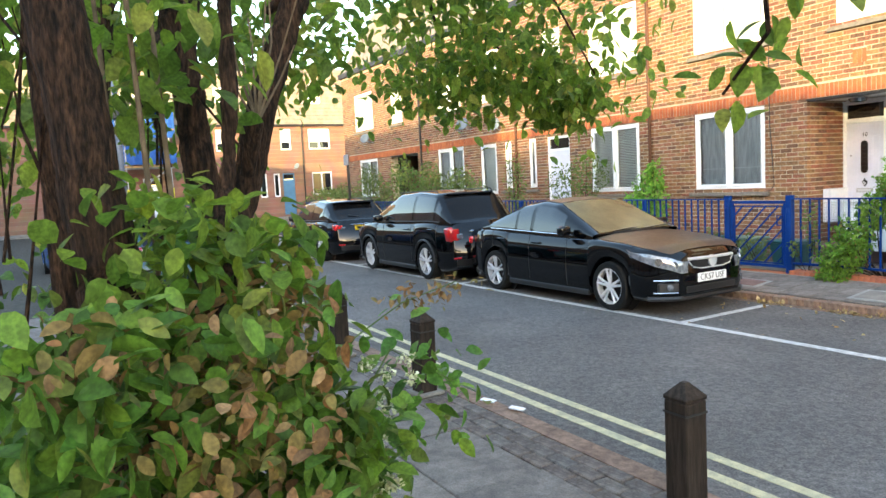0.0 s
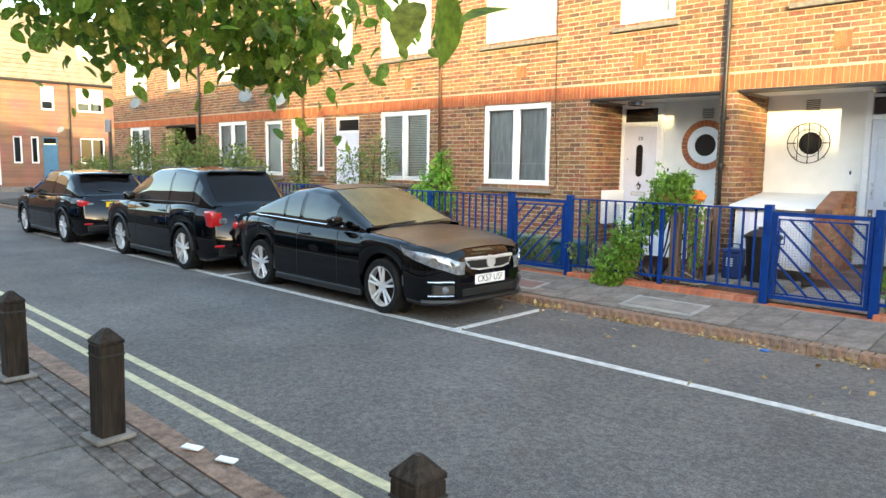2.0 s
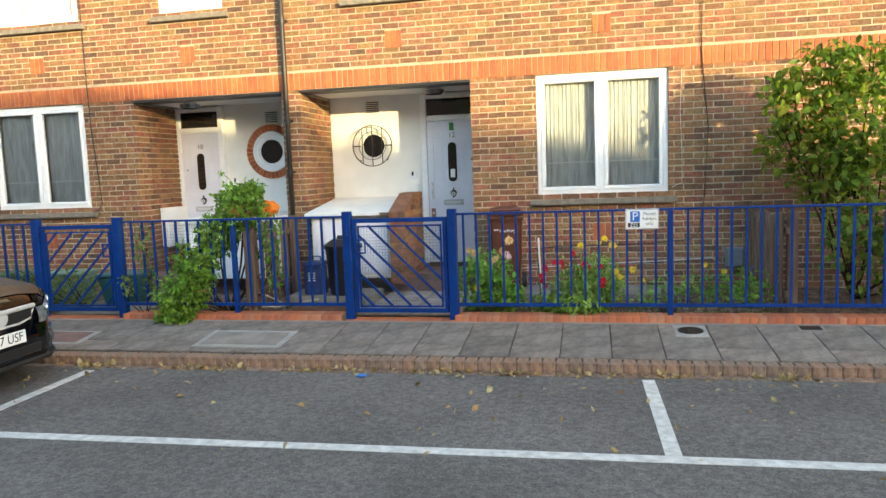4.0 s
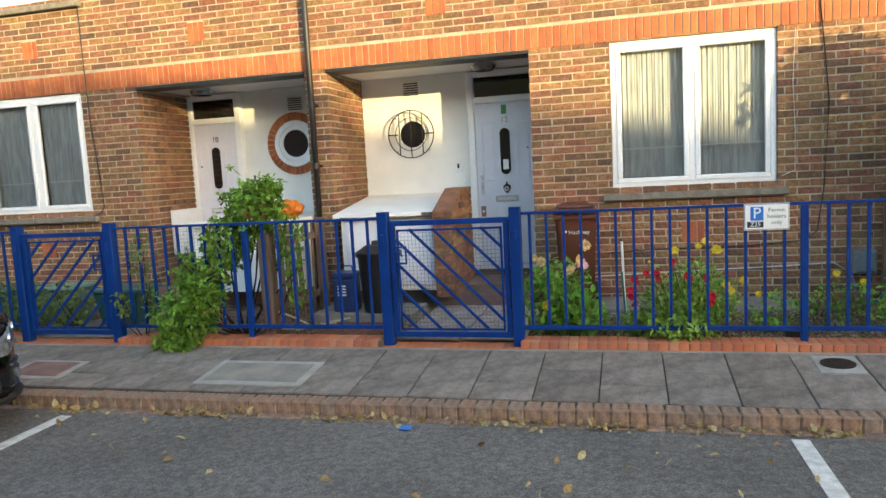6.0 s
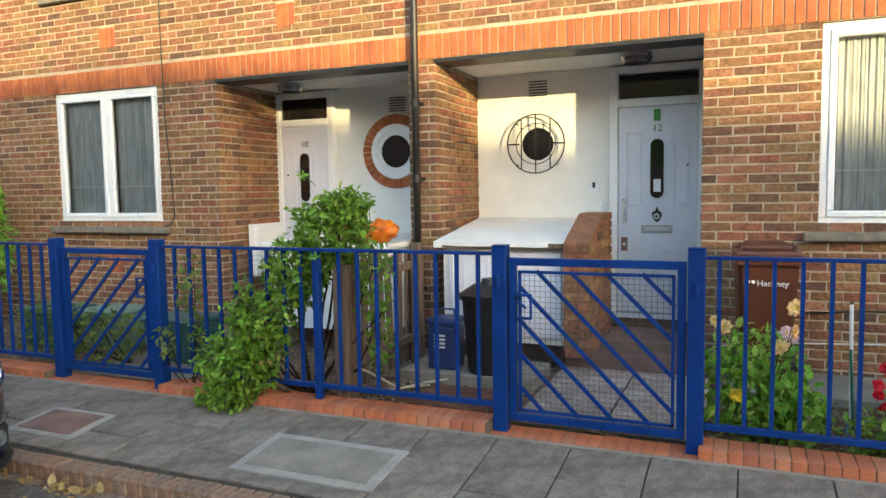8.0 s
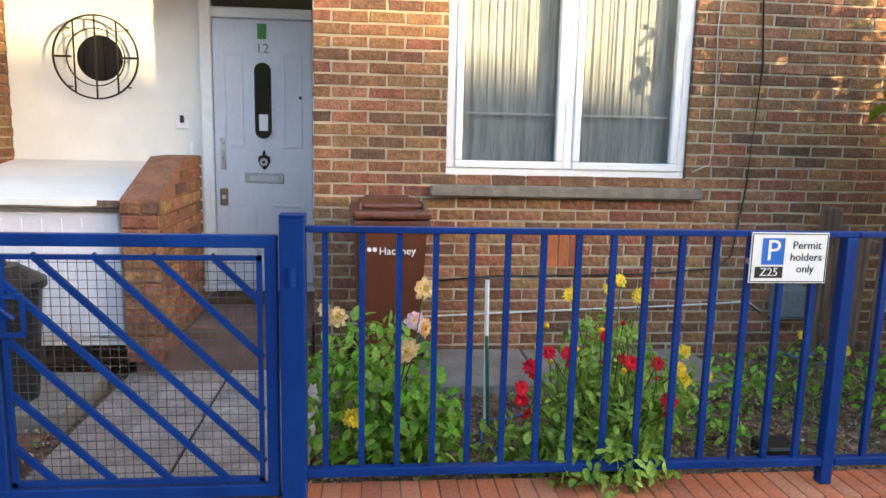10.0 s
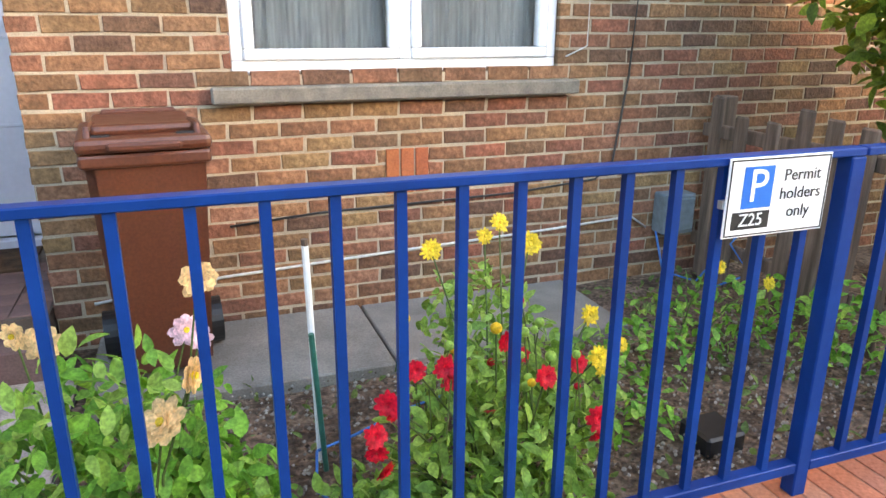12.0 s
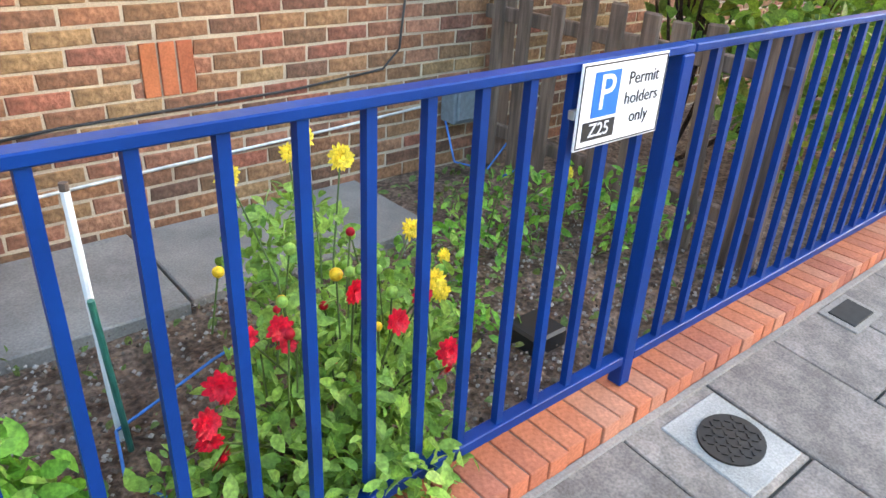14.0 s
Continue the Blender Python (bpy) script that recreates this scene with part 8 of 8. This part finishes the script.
# kerb stones
hs = tagged(part("haunch", box(B(), -12.4, 8.6, -0.014, 0.014, -0.05, 0.006, 0.004, m=pose(0, -2.050, pave_z(-2.050), math.degrees(SL))), M_CONC), "pale concrete haunch between edging and slabs", "haunch", kind="structure")
kb = tagged(part("kerb_bed", bx(-30, 14, -3.115, -2.90, -0.4, -0.062), M_KERB), "worn brown stone kerb", "kerb", kind="structure")
kb.rotation_euler[2] = math.atan(0.012)
km = piece("kerb_brick", 0.107, 0.15, 0.2, 0.010, M_KERB, "kerb_brick")
xs_ = -13.0
while xs_ < 9:
    put("brick", km, pose(xs_, -3.05 + PR.uniform(-.003, .003), -0.152 + PR.uniform(-.003, .003), 0, PR.uniform(-.5, .5), PR.uniform(-.6, .6)), kb)
    xs_ += 0.112
# flat brick channel at the foot of the kerb
chan = tagged(part("gutter", bx(-13, 9, -3.205, -3.126, -0.3, -0.148), M_KERB), "worn brown brick gutter course beside the asphalt", "gutter", kind="structure")
chan.rotation_euler[2] = math.atan(0.012)
gm = piece("gutter_brick", 0.216, 0.076, 0.065, 0.005, M_KERB, "gutter_brick")
xs_ = -12.8
while xs_ < 8.8:
    put("brick", gm, pose(xs_, -3.167 + PR.uniform(-.002, .002), -0.1735 + PR.uniform(-.002, .002), PR.uniform(1, 3), 0, PR.uniform(-.4, .4)), chan)
    xs_ += 0.2235
ksb = tagged(part("kerb_south", bx(-40, 40, -8.62, -8.462, -0.45, -0.07), M_KERB), "low stone kerb beside the yellow lines", "kerb", kind="structure")
# slabs of the north pavement: two rows, joints staggered
col = 0
xs_ = -9.0
while xs_ < 8.0:
    wd = 0.445
    cut = -2.55 + (0.12 if col % 2 else -0.14)
    for ya, yb in ((-2.975, cut), (cut, -2.04)):
        if -2.44 < xs_ + wd / 2 < -1.40 and ya < -2.9:
            yb = -2.868
        d = round(yb - ya - 0.008, 3)
        me = piece("paving_slab", wd - 0.008, d, 0.05, 0.004, M_SLAB, "slab_%s" % d)
        yc = (ya + yb) / 2
        put("paving_slab", me, pose(xs_ + wd / 2, yc, pave_z(yc) - 0.025 + PR.uniform(-.002, .002), math.degrees(SL), PR.uniform(-.2, .2), 0), pave_n)
    xs_ += wd
    col += 1
ip = tagged(part("inspection_cover", box(B(), -0.465, 0.465, -0.24, 0.24, -0.03, 0.002, 0.004, m=pose(-1.89, -2.62, pave_z(-2.62) + 0.005, math.degrees(SL))), M_PALE), "pale concrete inspection cover in the pavement", "manhole cover", kind="structure")
part("cover_infill", box(B(), -0.40, 0.40, -0.18, 0.18, -0.01, 0.006, 0.003, m=pose(-1.89, -2.62, pave_z(-2.62) + 0.005, math.degrees(SL))), M_CONC, ip)
dr = tagged(part("drain_cover", box(B(), -0.145, 0.145, -0.155, 0.155, -0.03, 0.012, 0.004, m=pose(2.41, -2.25, pave_z(-2.25) - 0.008, math.degrees(SL))), M_PALE), "small iron stopcock cover in a pale concrete frame", "drain cover", kind="structure")
_mt = pose(2.41, -2.25, pave_z(-2.25) - 0.008, math.degrees(SL))
bm = B()
bmesh.ops.create_cone(bm, cap_ends=True, segments=32, radius1=0.106, radius2=0.102, depth=0.03, matrix=_mt @ Matrix.Translation((0, 0, 0.004)) @ Matrix.Diagonal((1.12, 0.95, 1, 1)))
plate_ = part("iron_plate", bm, M_BLACKIRON, dr, "dark patterned oval iron plate")
for i in range(-4, 5):
    for j in range(-4, 5):
        if (i * 0.026 / 0.115) ** 2 + (j * 0.024 / 0.096) ** 2 < 0.72:
            part("stud", box(B(), -0.009, 0.009, -0.003, 0.003, 0.018, 0.0225, 0, m=_mt @ pose(i * 0.026, j * 0.024, 0, 0, 0, 45 if (i + j) % 2 else -45)), M_BLACKIRON, plate_)
d3 = tagged(part("drain_cover", box(B(), -0.12, 0.12, -0.08, 0.08, -0.03, 0.004, 0.003, m=pose(3.47, -2.15, pave_z(-2.15) + 0.002, math.degrees(SL))), M_CONC), "small grey iron cover set in the slabs", "drain cover", kind="structure")
part("iron_plate", box(B(), -0.09, 0.09, -0.055, 0.055, -0.01, 0.008, 0.003, m=pose(3.47, -2.15, pave_z(-2.15) + 0.002, math.degrees(SL))), M_BLACKIRON, d3)
d2 = tagged(part("drain_cover", box(B(), -0.3, 0.3, -0.2, 0.2, -0.03, 0.006, 0.004, m=pose(-3.95, -2.65, pave_z(-2.65) + 0.001, math.degrees(SL))), M_PALE), "rusty iron cover in a pale frame", "drain cover", kind="structure")
part("iron_plate", box(B(), -0.24, 0.24, -0.15, 0.15, -0.01, 0.012, 0.003, m=pose(-3.95, -2.65, pave_z(-2.65) + 0.001, math.degrees(SL))), M_TILE, d2, "rusty brown iron plate")
# south pavement: slabs and a strip of setts
row = 0
y = -8.98
while y > -12.4:
    x = -9.5 + (0.45 if row % 2 else 0.0)
    while x < 4.5:
        put("paving_slab", piece("paving_slab", 0.892, 0.592, 0.05, 0.006, M_SLAB, "slab_big"), pose(x + 0.45, y - 0.3, -0.09 + PR.uniform(-.004, .004), PR.uniform(-.3, .3), PR.uniform(-.3, .3), 0), pave_s)
        x += 0.9
    y -= 0.6
    row += 1
for j in range(3):
    x = -6.0 + (0.1 if j % 2 else 0)
    while x < 3.5:
        put("sett", piece("sett", 0.205, 0.108, 0.06, 0.008, M_SETT, "sett"), pose(x, -8.69 - j * 0.118, -0.092 + PR.uniform(-.004, .004), PR.uniform(-1, 1), PR.uniform(-1, 1), PR.uniform(-2, 2)), pave_s)
        x += 0.215
# slabs of the garden path, tiles of the porch
for i in range(2):
    for j in range(3):
        put("path_slab", piece("path_slab", 0.56, 0.48, 0.04, 0.004, M_PATHSLAB, "path_slab"), pose(-0.715 + i * 0.575, -1.54 + j * 0.49, 0.062), bpy.data.objects["garden_path"])
for i in range(5):
    for j in range(5):
        put("tile", piece("tile", 0.146, 0.146, 0.02, 0.003, M_TILE, "tile"), pose(-0.65 + i * 0.15, j * 0.15, 0.2655), bpy.data.objects["porch_floor"])
